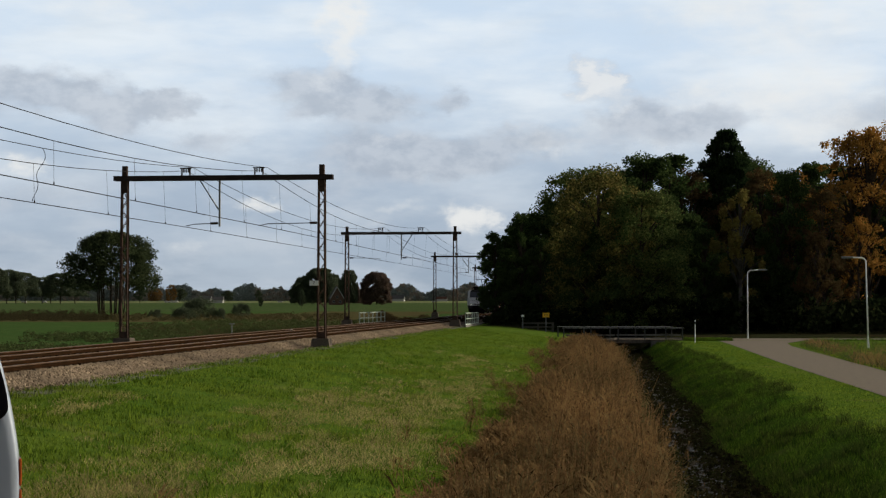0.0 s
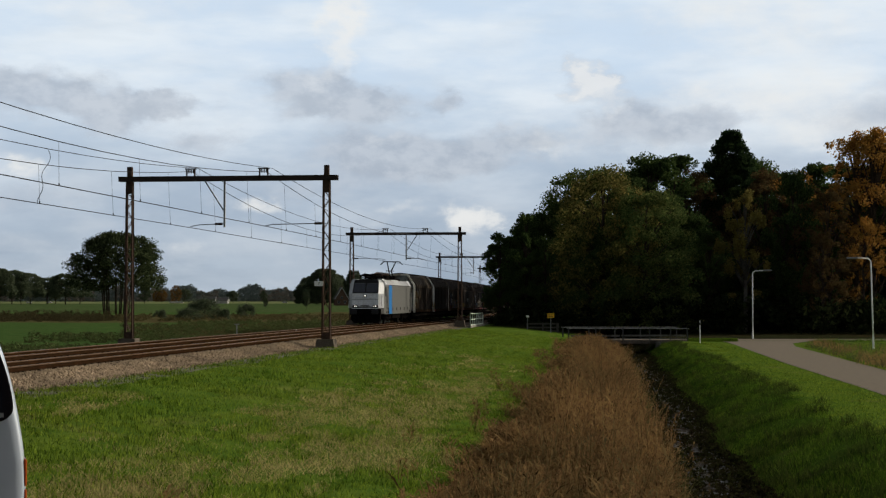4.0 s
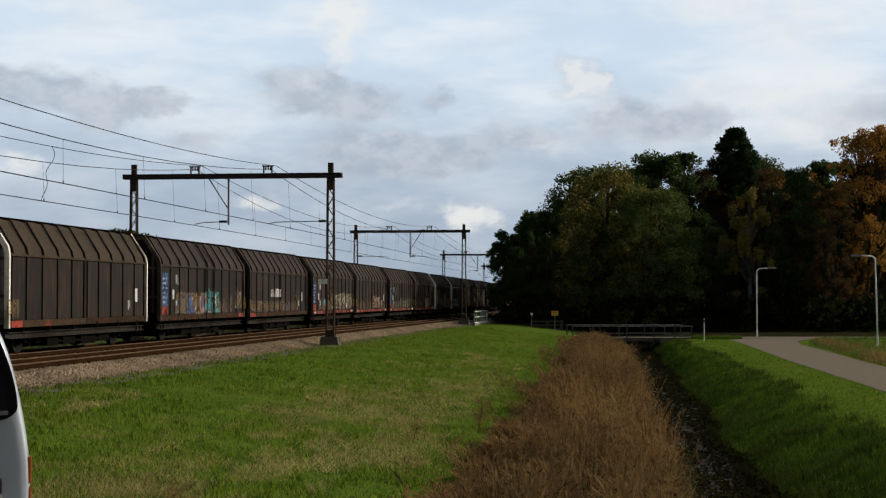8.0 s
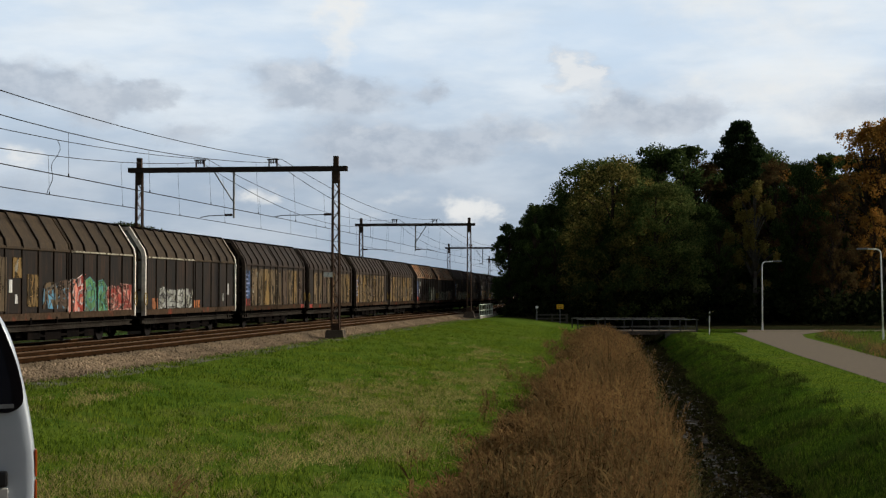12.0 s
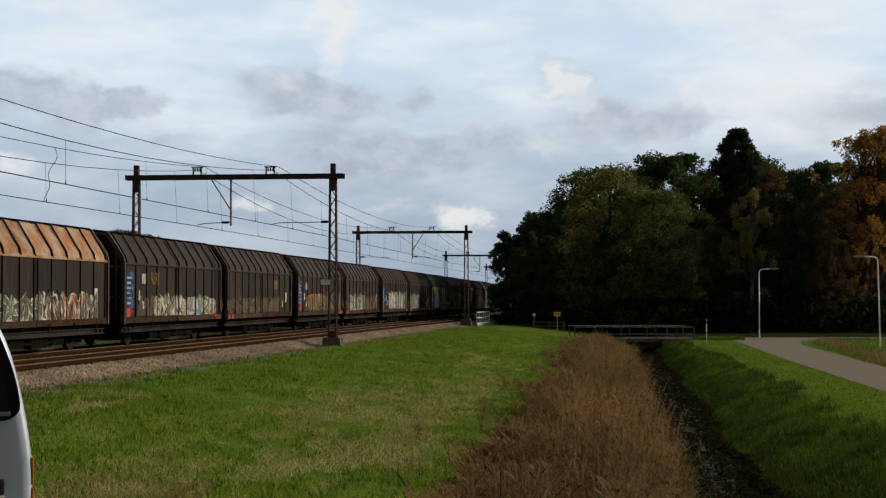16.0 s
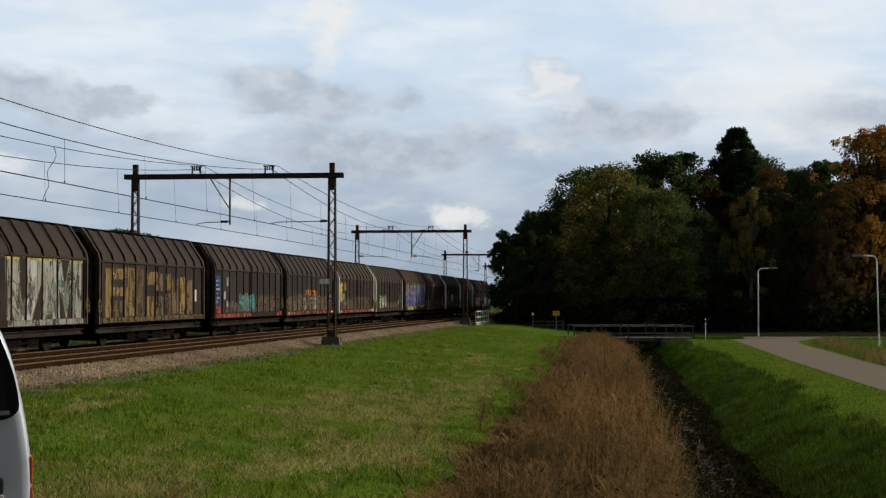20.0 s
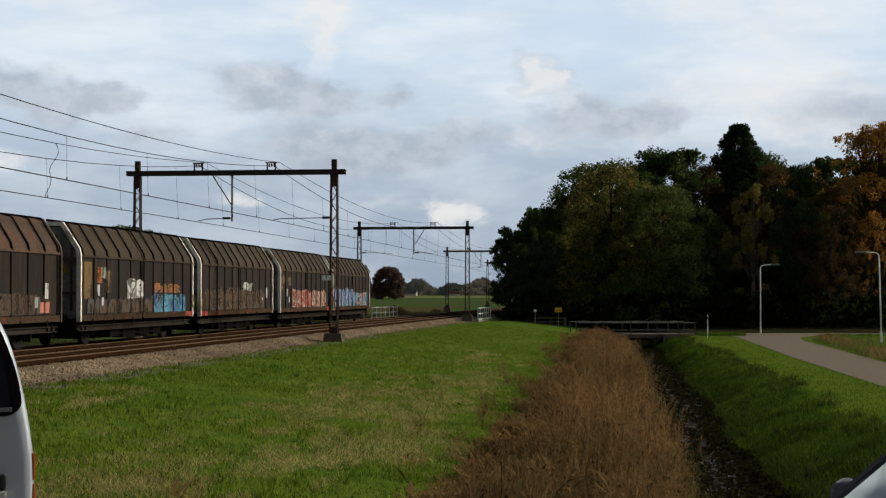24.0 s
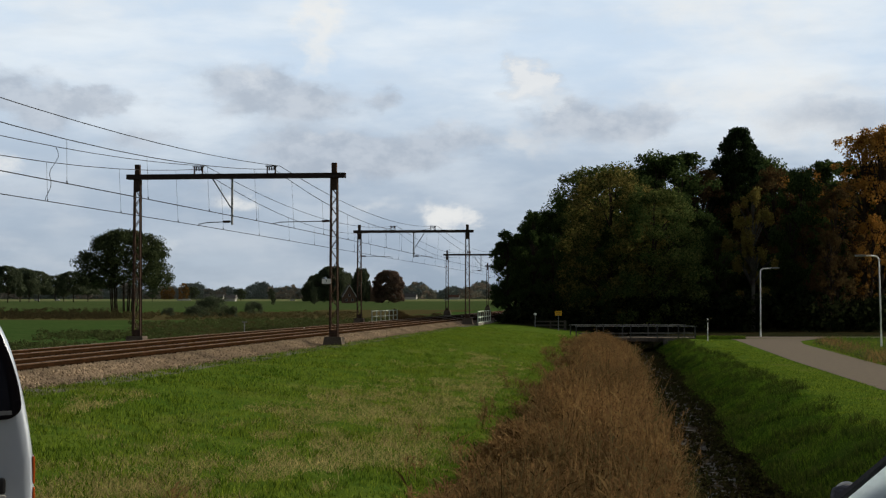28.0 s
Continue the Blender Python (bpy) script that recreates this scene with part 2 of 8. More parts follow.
    lump = noise_at(15, 5, 1.0, 1.9, 0.5)
    if not cumulus:
        # grey-blue low down, pale blue high up, with long thin veils
        base = mixed(ranged(elev, 0.0, 0.065), (0.315, 0.388, 0.48), (0.385, 0.47, 0.58))
        base = mixed(ranged(elev, 0.055, 0.16), base, (0.60, 0.725, 0.87))
        veil = noise_at(7, 6, 1.0, 3.2)
        base = mixed(math_node("MULTIPLY", ranged(veil.outputs["Fac"], 0.38, 0.68), ranged(elev, 0.03, 0.14, 0.25, 0.9)), base, (0.80, 0.865, 0.92))
        streak = noise_at(26, 5, 0.6, 3.0, 0.55)
        base = mixed(ranged(streak.outputs["Fac"], 0.48, 0.74, 0.0, 0.16), base, (0.50, 0.60, 0.70))
        low = noise_at(20, 5, 0.9, 2.4, 0.55)
        base = mixed(math_node("MULTIPLY", ranged(low.outputs["Fac"], 0.44, 0.68), ranged(elev, 0.05, 0.12, 0.34, 0.12)), base, (0.62, 0.665, 0.715))
        white = blobs(((-62, 178, 14, 22, 1.0), (-72, 152, 12, 14, 0.7), (8, 50, 13, 8, 0.7), (20, 53, 13, 7, 0.75), (30, 48, 12, 6, 0.55), (-116, 64, 14, 6, 0.85), (-100, 58, 12, 5, 0.7), (-260, 82, 16, 7, 0.9),
                       (-160, 36, 24, 6, 0.6), (-195, 185, 90, 15, 0.6), (200, 180, 100, 22, 0.7), (190, 128, 50, 12, 0.5), (-30, 60, 22, 6, 0.6), (250, 100, 50, 14, 0.6), (62, 100, 26, 8, 0.6), (-50, 45, 22, 5, 0.5), (120, 108, 80, 22, 0.5), (240, 130, 80, 30, 0.5)))
        base = mixed(ranged(plus(plus(white, puff, 0.75), lump, 0.6), 0.22, 1.25, 0.0, 0.85), base, (0.86, 0.86, 0.84))
        L(base, em.inputs["Color"])
        return m
    # flat-based cumulus: pale tops over soft grey undersides
    grey = blobs(((-74, 131, 38, 13, 1.1), (-46, 124, 30, 9, 0.9), (2, 126, 12, 8, 0.85), (-36, 95, 44, 15, 1.25), (0, 88, 30, 12, 1.1), (-262, 130, 48, 12, 1.05), (-205, 121, 34, 10, 1.0), (-172, 124, 30, 6, 0.8), (-205, 108, 16, 7, 0.6),
                  (-145, 103, 24, 9, 0.8), (46, 97, 26, 9, 0.75), (116, 118, 24, 9, 0.55), (150, 114, 42, 12, 0.85), (188, 112, 22, 9, 0.5), (100, 101, 44, 9, 0.45), (-260, 60, 60, 12, 0.55), (-85, 74, 40, 8, 0.5),
                  (-330, 110, 40, 16, 0.9), (300, 110, 60, 18, 0.8), (-420, 130, 60, 18, 0.9)))
    white = blobs(((-80, 139, 22, 6, 0.6), (-30, 105, 34, 6, 0.5), (88, 136, 13, 9, 0.95), (98, 142, 12, 8, 0.9), (108, 132, 14, 9, 0.8), (118, 124, 12, 7, 0.5), (152, 124, 30, 7, 0.45), (56, 104, 18, 6, 0.5), (-250, 138, 30, 6, 0.45), (-140, 111, 20, 5, 0.4), (-330, 128, 40, 10, 0.7), (300, 128, 60, 10, 0.7)))
    gm = ranged(plus(plus(grey, puff, 0.7), lump, 0.8), 0.12, 0.95, 0.0, 0.78)
    wm = ranged(plus(plus(white, puff, 0.75), lump, 0.5), 0.24, 1.25, 0.0, 0.85)
    tone = mixed(ranged(puff.outputs["Fac"], 0.36, 0.64), (0.40, 0.455, 0.535), (0.53, 0.58, 0.65))
    L(mixed(wm, tone, (0.84, 0.85, 0.85)), em.inputs["Color"])
    clear = nt.nodes.new("ShaderNodeBsdfTransparent")
    both = nt.nodes.new("ShaderNodeMixShader")
    L(math_node("MAXIMUM", gm, wm), both.inputs[0])
    L(clear.outputs[0], both.inputs[1])
    L(em.outputs[0], both.inputs[2])
    L(both.outputs[0], out.inputs[0])
    return m


def sky_sheet(cumulus, R, label):
    n, k = 48, 16
    bm = B()
    uvl = bm.loops.layers.uv.new("UVMap")
    rows = []
    for j in range(k + 1):
        e = -0.012 + 0.36 * j / k
        rows.append([bm.verts.new((R * math.sin(a), R * math.cos(a), R * e)) for a in [radians(-34 + 68 * i / n) for i in range(n + 1)]])
    for j in range(k):
        for i in range(n):
            fc = bm.faces.new((rows[j][i], rows[j][i + 1], rows[j + 1][i + 1], rows[j + 1][i]))
            for lp in fc.loops:
                lp[uvl].uv = (math.atan2(lp.vert.co.x, lp.vert.co.y), lp.vert.co.z / R)
    return tagged(part("backdrop", bm, cloud_material(cumulus)), label, "sky", kind="structure")


SKY = sky_sheet(False, 4200.0, "pale autumn sky with thin white veils of cloud")
CLOUDS = sky_sheet(True, 4000.0, "soft grey and white cumulus clouds drifting by")

# ---- ground ----
def ditch_u(y):
    return 23.1 - 0.0175 * (min(max(y, -40), 170) - 36) + 0.16 * math.sin(0.23 * y) + 0.10 * math.sin(0.61 * y + 1.0)


def bank_w(y):
    return 4.5 - 0.0165 * (min(max(y, 0), 140) - 36)


def ground_z(u, y):
    d, w = ditch_u(y), bank_w(y)
    us = (-4000, -10, -4.6, -3.4, 6.0, 6.8, 9.0, 12.0, 15.0, 17.3, 19.3, d - 1.1, d - 0.85, d + 0.85, d + 1.1, d + w * 0.75, d + w, d + w + 1.2, 4000)
    zs = (-1.55, -1.55, -0.55, -0.45, -0.45, -0.42, -0.56, -0.90, -1.25, -1.50, -2.15, -2.60, -2.95, -2.95, -2.55, -1.75, -1.56, -1.50, -1.50)
    z = float(np.interp(u, us, zs)) + track_z(y) * float(np.interp(u, (-10, -5, 6.6, 11), (0, 1, 1, 0)))
    if 17.3 < u < d + w + 2 and y > 170:  # the ditch closes beyond the wood's edge
        z = z + (-1.5 - z) * min((y - 170) / 20, 1)
    if u > 8.5:
        up = 0.28 - 0.5 * max(y - 11.6, 0)  # the road bank on which the cars and the camera stand
        z = max(z, min(up, 0.28) if u > 10.5 else z + (up - z) * (u - 8.5) / 2)
    return z


def frange(a, b, st):
    return list(np.arange(a, b, st))


GR_U = [-3800, -2400, -1500, -1000, -700, -500, -380, -300, -240, -190, -150, -120, -95, -75] + frange(-60, -10, 5) + frange(-10, 6, 1.0) + frange(6.0, 36, 0.6) + [38, 41, 45, 50, 57, 65, 75, 90, 110, 140, 180, 240, 320, 420, 560, 800, 1200, 1800, 2800, 3900]
GR_Y = [-900, -600, -400, -250, -150, -90, -50, -25, -10, 0, 5, 9] + frange(11, 26, 1.0) + frange(26, 70, 0.8) + frange(70, 150, 2.0) + frange(150, 330, 7) + [340, 360, 385, 415, 450, 500, 560, 640, 740, 860, 1000, 1200, 1500, 1900, 2500, 3200, 4100]


def ground_material(name, a, b, c, straw_low, straw_high, fine=9.0):
    """Turf: two greens and a straw tone in drifts, tussocky relief."""
    m = bpy.data.materials.new(name)
    m.use_nodes = True
    nt = m.node_tree
    bs = nt.nodes["Principled BSDF"]
    L = nt.links.new
    co = nt.nodes.new("ShaderNodeTexCoord")

    def nz(scale, detail=5):
        n = nt.nodes.new("ShaderNodeTexNoise")
        n.inputs["Scale"].default_value, n.inputs["Detail"].default_value = scale, detail
        L(co.outputs["Object"], n.inputs["Vector"])
        return n.outputs["Fac"]

    def mixc(f, lo, hi, x, y):
        r = nt.nodes.new("ShaderNodeMapRange")
        r.inputs["From Min"].default_value, r.inputs["From Max"].default_value = lo, hi
        L(f, r.inputs["Value"])
        n = nt.nodes.new("ShaderNodeMixRGB")
        L(r.outputs[0], n.inputs[0])
        for i, v in ((1, x), (2, y)):
            if isinstance(v, tuple):
                n.inputs[i].default_value = (*v, 1)
            else:
                L(v, n.inputs[i])
        return n.outputs[0]
    green = mixc(nz(0.9), 0.38, 0.62, a, b)
    green = mixc(nz(fine), 0.5, 0.75, green, tuple(v * 0.55 for v in a))
    straw = mixc(nz(0.28, 7), straw_low, straw_high, green, c)
    L(straw, bs.inputs["Base Color"])
    bs.inputs["Roughness"].default_value, bs.inputs["Specular IOR Level"].default_value = 1.0, 0.0
    bp = nt.nodes.new("ShaderNodeBump")
    bp.inputs["Strength"].default_value, bp.inputs["Distance"].default_value = 0.6, 0.12
    L(nz(fine, 6), bp.inputs["Height"])
    L(bp.outputs[0], bs.inputs["Normal"])
    return m


M_GRASS = ground_material("meadow_turf", (0.068, 0.122, 0.016), (0.105, 0.155, 0.021), (0.18, 0.165, 0.055), 0.58, 0.80)
M_FIELD = ground_material("pasture_turf", (0.047, 0.092, 0.025), (0.060, 0.104, 0.028), (0.080, 0.104, 0.034), 0.55, 0.8, 3.0)
M_ROUGH = ground_material("rough_grass", (0.100, 0.082, 0.036), (0.068, 0.078, 0.028), (0.078, 0.056, 0.028), 0.45, 0.65, 3.0)
M_BANK = ground_material("bank_turf", (0.035, 0.07, 0.010), (0.05, 0.085, 0.012), (0.07, 0.07, 0.02), 0.55, 0.75)
M_MUD = ground_material("ditch_mud", (0.035, 0.028, 0.018), (0.045, 0.035, 0.02), (0.02, 0.02, 0.012), 0.5, 0.7)
# pasture beyond 420 m, with a little haze put into its greens
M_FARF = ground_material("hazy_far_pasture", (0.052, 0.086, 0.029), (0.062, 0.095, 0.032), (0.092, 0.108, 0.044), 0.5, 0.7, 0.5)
# soil under the trees; the wood's shade is painted in as near-black green
M_SHADESOIL = ground_material("shaded_forest_soil", (0.022, 0.024, 0.011), (0.028, 0.03, 0.012), (0.035, 0.026, 0.012), 0.5, 0.7)
M_PATH = ground_material("cinder_path", (0.15, 0.14, 0.12), (0.20, 0.19, 0.165), (0.085, 0.095, 0.035), 0.44, 0.6)
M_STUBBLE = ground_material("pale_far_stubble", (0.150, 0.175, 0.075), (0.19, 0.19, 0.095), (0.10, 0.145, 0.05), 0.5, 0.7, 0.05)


def ground_zone(u, y):
    if u < -14:  # ragged edges between pasture and rough grass
        u, y = u + 9 * noise.noise((u * 0.05, y * 0.05, 1)), y + 10 * noise.noise((u * 0.03, y * 0.03, 5))
    d, w = ditch_u(y), bank_w(y)
    if u < -3.4:
        if u > -13:
            return 2 if y < 240 else 1
        if 236 < y < 345 or (u > -18 - 0.16 * max(y - 140, 0) and 140 < y < 262) or (u > -55 and 330 < y < 420):
            return 2
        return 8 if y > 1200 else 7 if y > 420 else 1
    if 5.0 < u < 6.9:
        return 6
    # the strip before the wood takes the soil colour darkened for shade
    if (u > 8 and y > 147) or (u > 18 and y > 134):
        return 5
    if 18.5 < u < d + 1.1:
        return 4
    if d + 1.1 <= u < d + w:
        return 3
    return 0


def ground_sheet():
    nu, ny = len(GR_U), len(GR_Y)
    verts, quads, zone = [], [], []
    for y in GR_Y:
        for u in GR_U:
            z = ground_z(u, y)
            x = track_x(y) + u
            if 7 < u < 27.5 and 11 < y < 150:
                z += 0.05 * noise.noise((x * 0.5, y * 0.3, 0)) + 0.03 * noise.noise((x * 1.7, y * 1.7, 3))
                if u > ditch_u(y) + 1.1:
                    z += 0.16 * noise.noise((x * 0.8, y * 0.45, 8)) + 0.07 * noise.noise((x * 2.2, y * 1.6, 6))
            elif u < -12:
                z += 0.15 * noise.noise((x * 0.08, y * 0.08, 0))
            verts.append((x, y, z))
    for j in range(ny - 1):
        for i in range(nu - 1):
            a = j * nu + i
            quads.append((a, a + 1, a + nu + 1, a + nu))
            zone.append(ground_zone((GR_U[i] + GR_U[i + 1]) / 2, (GR_Y[j] + GR_Y[j + 1]) / 2))
    ob = fast_mesh("ground", verts, quads, [M_GRASS, M_FIELD, M_ROUGH, M_BANK, M_MUD, M_SHADESOIL, M_PATH, M_FARF, M_STUBBLE], smooth=True)
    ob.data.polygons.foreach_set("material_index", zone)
    return tagged(ob, "flat green meadows and rough verges beside the railway", "ground", kind="structure")


ground_sheet()


def ribbon(name, ys, left, right, z, material, label, category, kind="structure", thick=0.0):
    bm = B()
    prev = None
    for y in ys:
        a, b = left(y), right(y)
        v = [bm.verts.new(a), bm.verts.new(b)]
        if prev:
            bm.faces.new((prev[0], prev[1], v[1], v[0]))
        prev = v
    ob = part(name, bm, material, smooth=True)
    return tagged(ob, label, category, kind=kind)


M_WATER = mat("ditch_water", (0.018, 0.014, 0.009), rough=0.3, var=0.3, scale=2.0, bump=0.2, second=(0.02, 0.02, 0.012), mix=0.5, spec=0.05)
ribbon("water", frange(13, 176, 3), lambda y: uv_point(ditch_u(y) - 1.25, y, -2.62), lambda y: uv_point(ditch_u(y) + 1.25, y, -2.62), 0, M_WATER,
       "dark still water in a narrow weedy ditch", "water")

# ---- roads ----
M_ASPHALT = mat("worn_asphalt", (0.20, 0.171, 0.133), rough=0.85, var=0.05, scale=7.0, bump=0.05, second=(0.172, 0.15, 0.122), mix=0.45)
M_CONC = mat("weathered_concrete", (0.27, 0.255, 0.225), rough=0.9, var=0.2, scale=2.0, bump=0.3, second=(0.13, 0.12, 0.10), mix=0.6)


def road_left(y):
    u = float(np.interp(y, (10, 57, 84, 118, 124, 128), (31.3, 30.1, 29.3, 28.9, 28.8, 28.4)))
    return uv_point(u, y, ground_z(u, y) + 0.018)


def road_right(y):
    u = float(np.interp(y, (10, 57, 84, 112, 120, 128), (34.4, 33.4, 33.1, 32.9, 33.5, 36.0)))
    return uv_point(u, y, ground_z(u, y) + 0.035)


ribbon("road", frange(9, 128.1, 1.5) + [128.0], road_left, road_right, 0, M_ASPHALT, "narrow grey asphalt lane with soft grassy edges", "road")
ribbon("road_across", [9.0, 10.2] + frange(10.9, 20, 1.5) + frange(20.5, 160, 6), lambda x: Vector((x, 133.0, -1.452 + (0.06 if x < 20.3 else 0))), lambda x: Vector((x, 127.6, -1.45 + (0.06 if x < 20.3 else 0))), 0,
       M_ASPHALT, "grey asphalt lane crossing the ditch before the wood", "road")
ribbon("road_near", [-60, -20, 0, 20, 60], lambda x: Vector((x, 9.6, 0.31)), lambda x: Vector((x, -6.0, 0.31)), 0, M_ASPHALT, "grey asphalt road on a low bank", "road")

# ---- railway: ballast, sleepers, rails ----
M_BALLAST = mat("ballast_stone", (0.12, 0.095, 0.075), rough=0.95, var=0.5, scale=4.0, bump=0.9, second=(0.13, 0.10, 0.08), mix=0.5)
M_RUSTBALLAST = mat("rust_stained_ballast", (0.020, 0.0135, 0.0075), rough=0.95, var=0.5, scale=4.0, bump=0.9, second=(0.011, 0.009, 0.006), mix=0.5)
M_STONES = leaf_mat("ballast_stones", (0.42, 0.315, 0.205), (0.13, 0.10, 0.07), 0.8, 0.0)
# rust tones split by light: brighter head sides, web dark with the head's shadow
M_RAILHEAD = mat("lit_brown_rail_head", (0.098, 0.058, 0.031), rough=0.6, var=0.2, scale=2.0, bump=0.1)
M_RAILSIDE = mat("shaded_rusty_rail", (0.022, 0.0115, 0.0055), rough=0.75, var=0.3, scale=2.5, bump=0.2, second=(0.032, 0.015, 0.007))
M_RAILTOP = mat("worn_rail_head", (0.28, 0.20, 0.14), rough=0.5, metal=0.6, var=0.1, scale=3.0, bump=0.05)
M_SLEEPER = mat("brown_sleeper", (0.030, 0.017, 0.0085), rough=0.9, var=0.4, scale=2.0, bump=0.4, second=(0.015, 0.010, 0.008), by_object=0.25)
TRACKS = (0.0, 3.42)
TR_Y = frange(-560, -40, 20) + frange(-40, 260, 4) + frange(260, 960, 20)


def ballast_bed():
    bm = B()
    prof = ((-3.0, -0.47), (-1.9, -0.24), (-1.45, -0.275), (4.75, -0.275), (4.95, -0.22), (5.4, -0.42), (5.45, -0.6))
    prev = None
    for y in TR_Y:
        row = [bm.verts.new(rail_point(u, y, z + 0.02 * noise.noise((u * 3, y, 0)))) for u, z in prof]
        if prev:
            for i in range(len(prof) - 1):
                bm.faces.new((prev[i], prev[i + 1], row[i + 1], row[i])).material_index = 1 if i == 2 else 0
        prev = row
    return tagged(part("ballast", bm, [M_BALLAST, M_RUSTBALLAST]), "brown-grey stone ballast bed under two tracks", "ballast", kind="structure")


ballast_bed()


def ballast_stones():
    rng = np.random.default_rng(5)
    n = 60000
    y = 34 + (150 - 34) * rng.random(n) ** 1.5
    u = 4.45 + np.where(rng.random(n) < 0.82, 1.1 * rng.random(n), np.minimum(1.0 + rng.exponential(0.22, n), 1.9))
    zz = np.interp(u, (4.4, 4.95, 5.4, 5.8, 6.8), (-0.2, -0.22, -0.42, -0.45, -0.42)) + np.array([track_z(v) for v in y])
    x = np.array([track_x(v) for v in y]) + u
    s = rng.uniform(0.018, 0.066, n)
    base = np.array([(1, 0, 0), (-1, 0, 0), (0, 1, 0), (0, -1, 0), (0, 0, 1), (0, 0, -1)], float)
    v = base[None] * (s[:, None, None] * rng.uniform(0.6, 1.3, (n, 6, 1)))
    a = rng.uniform(0, 6.28, n)
    ca, sa = np.cos(a)[:, None], np.sin(a)[:, None]
    v = np.stack([v[..., 0] * ca - v[..., 1] * sa, v[..., 0] * sa + v[..., 1] * ca, v[..., 2]], -1) + np.stack([x, y, zz + 0.012], -1)[:, None]
    f = np.array([(0, 2, 4), (2, 1, 4), (1, 3, 4), (3, 0, 4), (2, 0, 5), (1, 2, 5), (3, 1, 5), (0, 3, 5)])
    q = (np.arange(n)[:, None, None] * 6 + f[None]).reshape(-1, 3)
    ob = fast_mesh("ballast_stones", v.reshape(-1, 3), q, M_STONES)
    return tagged(ob, "loose brown and grey ballast stones on the shoulder", "stones", kind="stuff")


ballast_stones()


def rails():
    half = ((0.036, 0.0), (0.036, -0.035), (0.010, -0.05), (0.010, -0.125), (0.07, -0.15), (0.07, -0.165))
    prof = [(-a, b) for a, b in half] + [(a, b) for a, b in reversed(half)]
    for tr in TRACKS:
        for side in (-0.75, 0.75):
            bm = B()
            prev = None
            for y in TR_Y:
                row = [bm.verts.new(rail_point(tr + (side + a) * 1.0077, y, b)) for a, b in prof]
                if prev:
                    for i in range(len(prof)):
                        j = (i + 1) % len(prof)
                        fc = bm.faces.new((prev[i], prev[j], row[j], row[i]))
                        fc.material_index = 1 if j == 0 else 2 if i in (0, len(prof) - 2) else 0
                prev = row
            bmesh.ops.recalc_face_normals(bm, faces=bm.faces)
            tagged(part("rail", bm, [M_RAILSIDE, M_RAILTOP, M_RAILHEAD]), "rusty steel rail with a polished head", "rail", "rails of the line", "structure")


rails()


def sleepers():
    bm = B()
    prism(bm, ((-1.3, -0.33), (-1.3, -0.185), (-1.27, -0.165), (1.27, -0.165), (1.3, -0.185), (1.3, -0.33)), -0.12, 0.12)
    for x in (-0.75, 0.75):  # rail chairs
        box(bm, (x, 0, -0.152), (0.32, 0.16, 0.03))
    me = mesh_of("sleeper", bm, M_SLEEPER)
    for n, tr in enumerate(TRACKS):
        bed = tagged(new("track_bed"), "brown wooden sleepers of one track", "railway track", "tracks", "structure")
        bed.matrix_world = Matrix()
        for i in range(150):
            y = 36 + 0.62 * i
            ob = new("sleeper", me)
            ob.parent = bed
            ob.matrix_basis = pose(track_x(y) + tr, y, track_z(y) + random.uniform(-0.006, 0.006), 0, 0, heading(y) + random.uniform(-0.6, 0.6))
        base = np.array([v.co[:] for v in me.vertices])[:12]
        vs, fs = [], []
        for y in frange(-40, 36 - 0.3, 0.62) + frange(36 + 0.62 * 150, 330, 0.62):
            k = math.radians(heading(y))
            p = np.stack([base[:, 0] * math.cos(k) - base[:, 1] * math.sin(k) + track_x(y) + tr, base[:, 0] * math.sin(k) + base[:, 1] * math.cos(k) + y, base[:, 2] + track_z(y)], -1)
            o = len(vs) * len(base)
            vs.append(p)
            fs += [[o + j for j in q] for q in ((0, 6, 7, 1), (1, 7, 8, 2), (2, 8, 9, 3), (3, 9, 10, 4), (4, 10, 11, 5), (5, 11, 6, 0))]
        rest = fast_mesh("sleeper_rows", np.concatenate(vs), fs, M_SLEEPER, bed)
        rest["kind"] = "stuff"


# ---- overhead line ----
M_MAST = mat("rusty_lattice_steel", (0.07, 0.046, 0.034), rough=0.8, var=0.3, scale=2.0, bump=0.2, second=(0.05, 0.036, 0.03))
M_FOOT = mat("dark_stained_concrete", (0.12, 0.10, 0.08), rough=0.95, var=0.3, scale=2.0, bump=0.3, second=(0.05, 0.042, 0.034))
M_BEAM = mat("dark_steel_beam", (0.055, 0.042, 0.038), rough=0.75, var=0.25, scale=2.0, bump=0.2)
M_WIRE = mat("dark_copper_wire", (0.016, 0.014, 0.013), rough=0.6, metal=0.5, var=0.1, bump=0)
M_GALV = mat("galvanised_tube", (0.22, 0.23, 0.24), rough=0.55, metal=0.6, var=0.2, scale=4.0, bump=0.1)
M_INSUL = mat("dark_porcelain", (0.035, 0.018, 0.014), rough=0.25, var=0.1, bump=0)
M_SIGN = mat("white_enamel_plate", (0.88, 0.88, 0.85), rough=0.4, var=0.08, bump=0)
M_BLACK = mat("black_paint", (0.012, 0.012, 0.013), rough=0.5, var=0.2, bump=0.05)
PORTALS = (-112.0, -50.0, 13.0, 77.2, 142.5, 221.4, 303.0, 380.0, 450.0)
MAST_U, BEAM_Z, TOP_Z, CONTACT = (-3.22, 6.62), 7.81, 8.42, 5.45


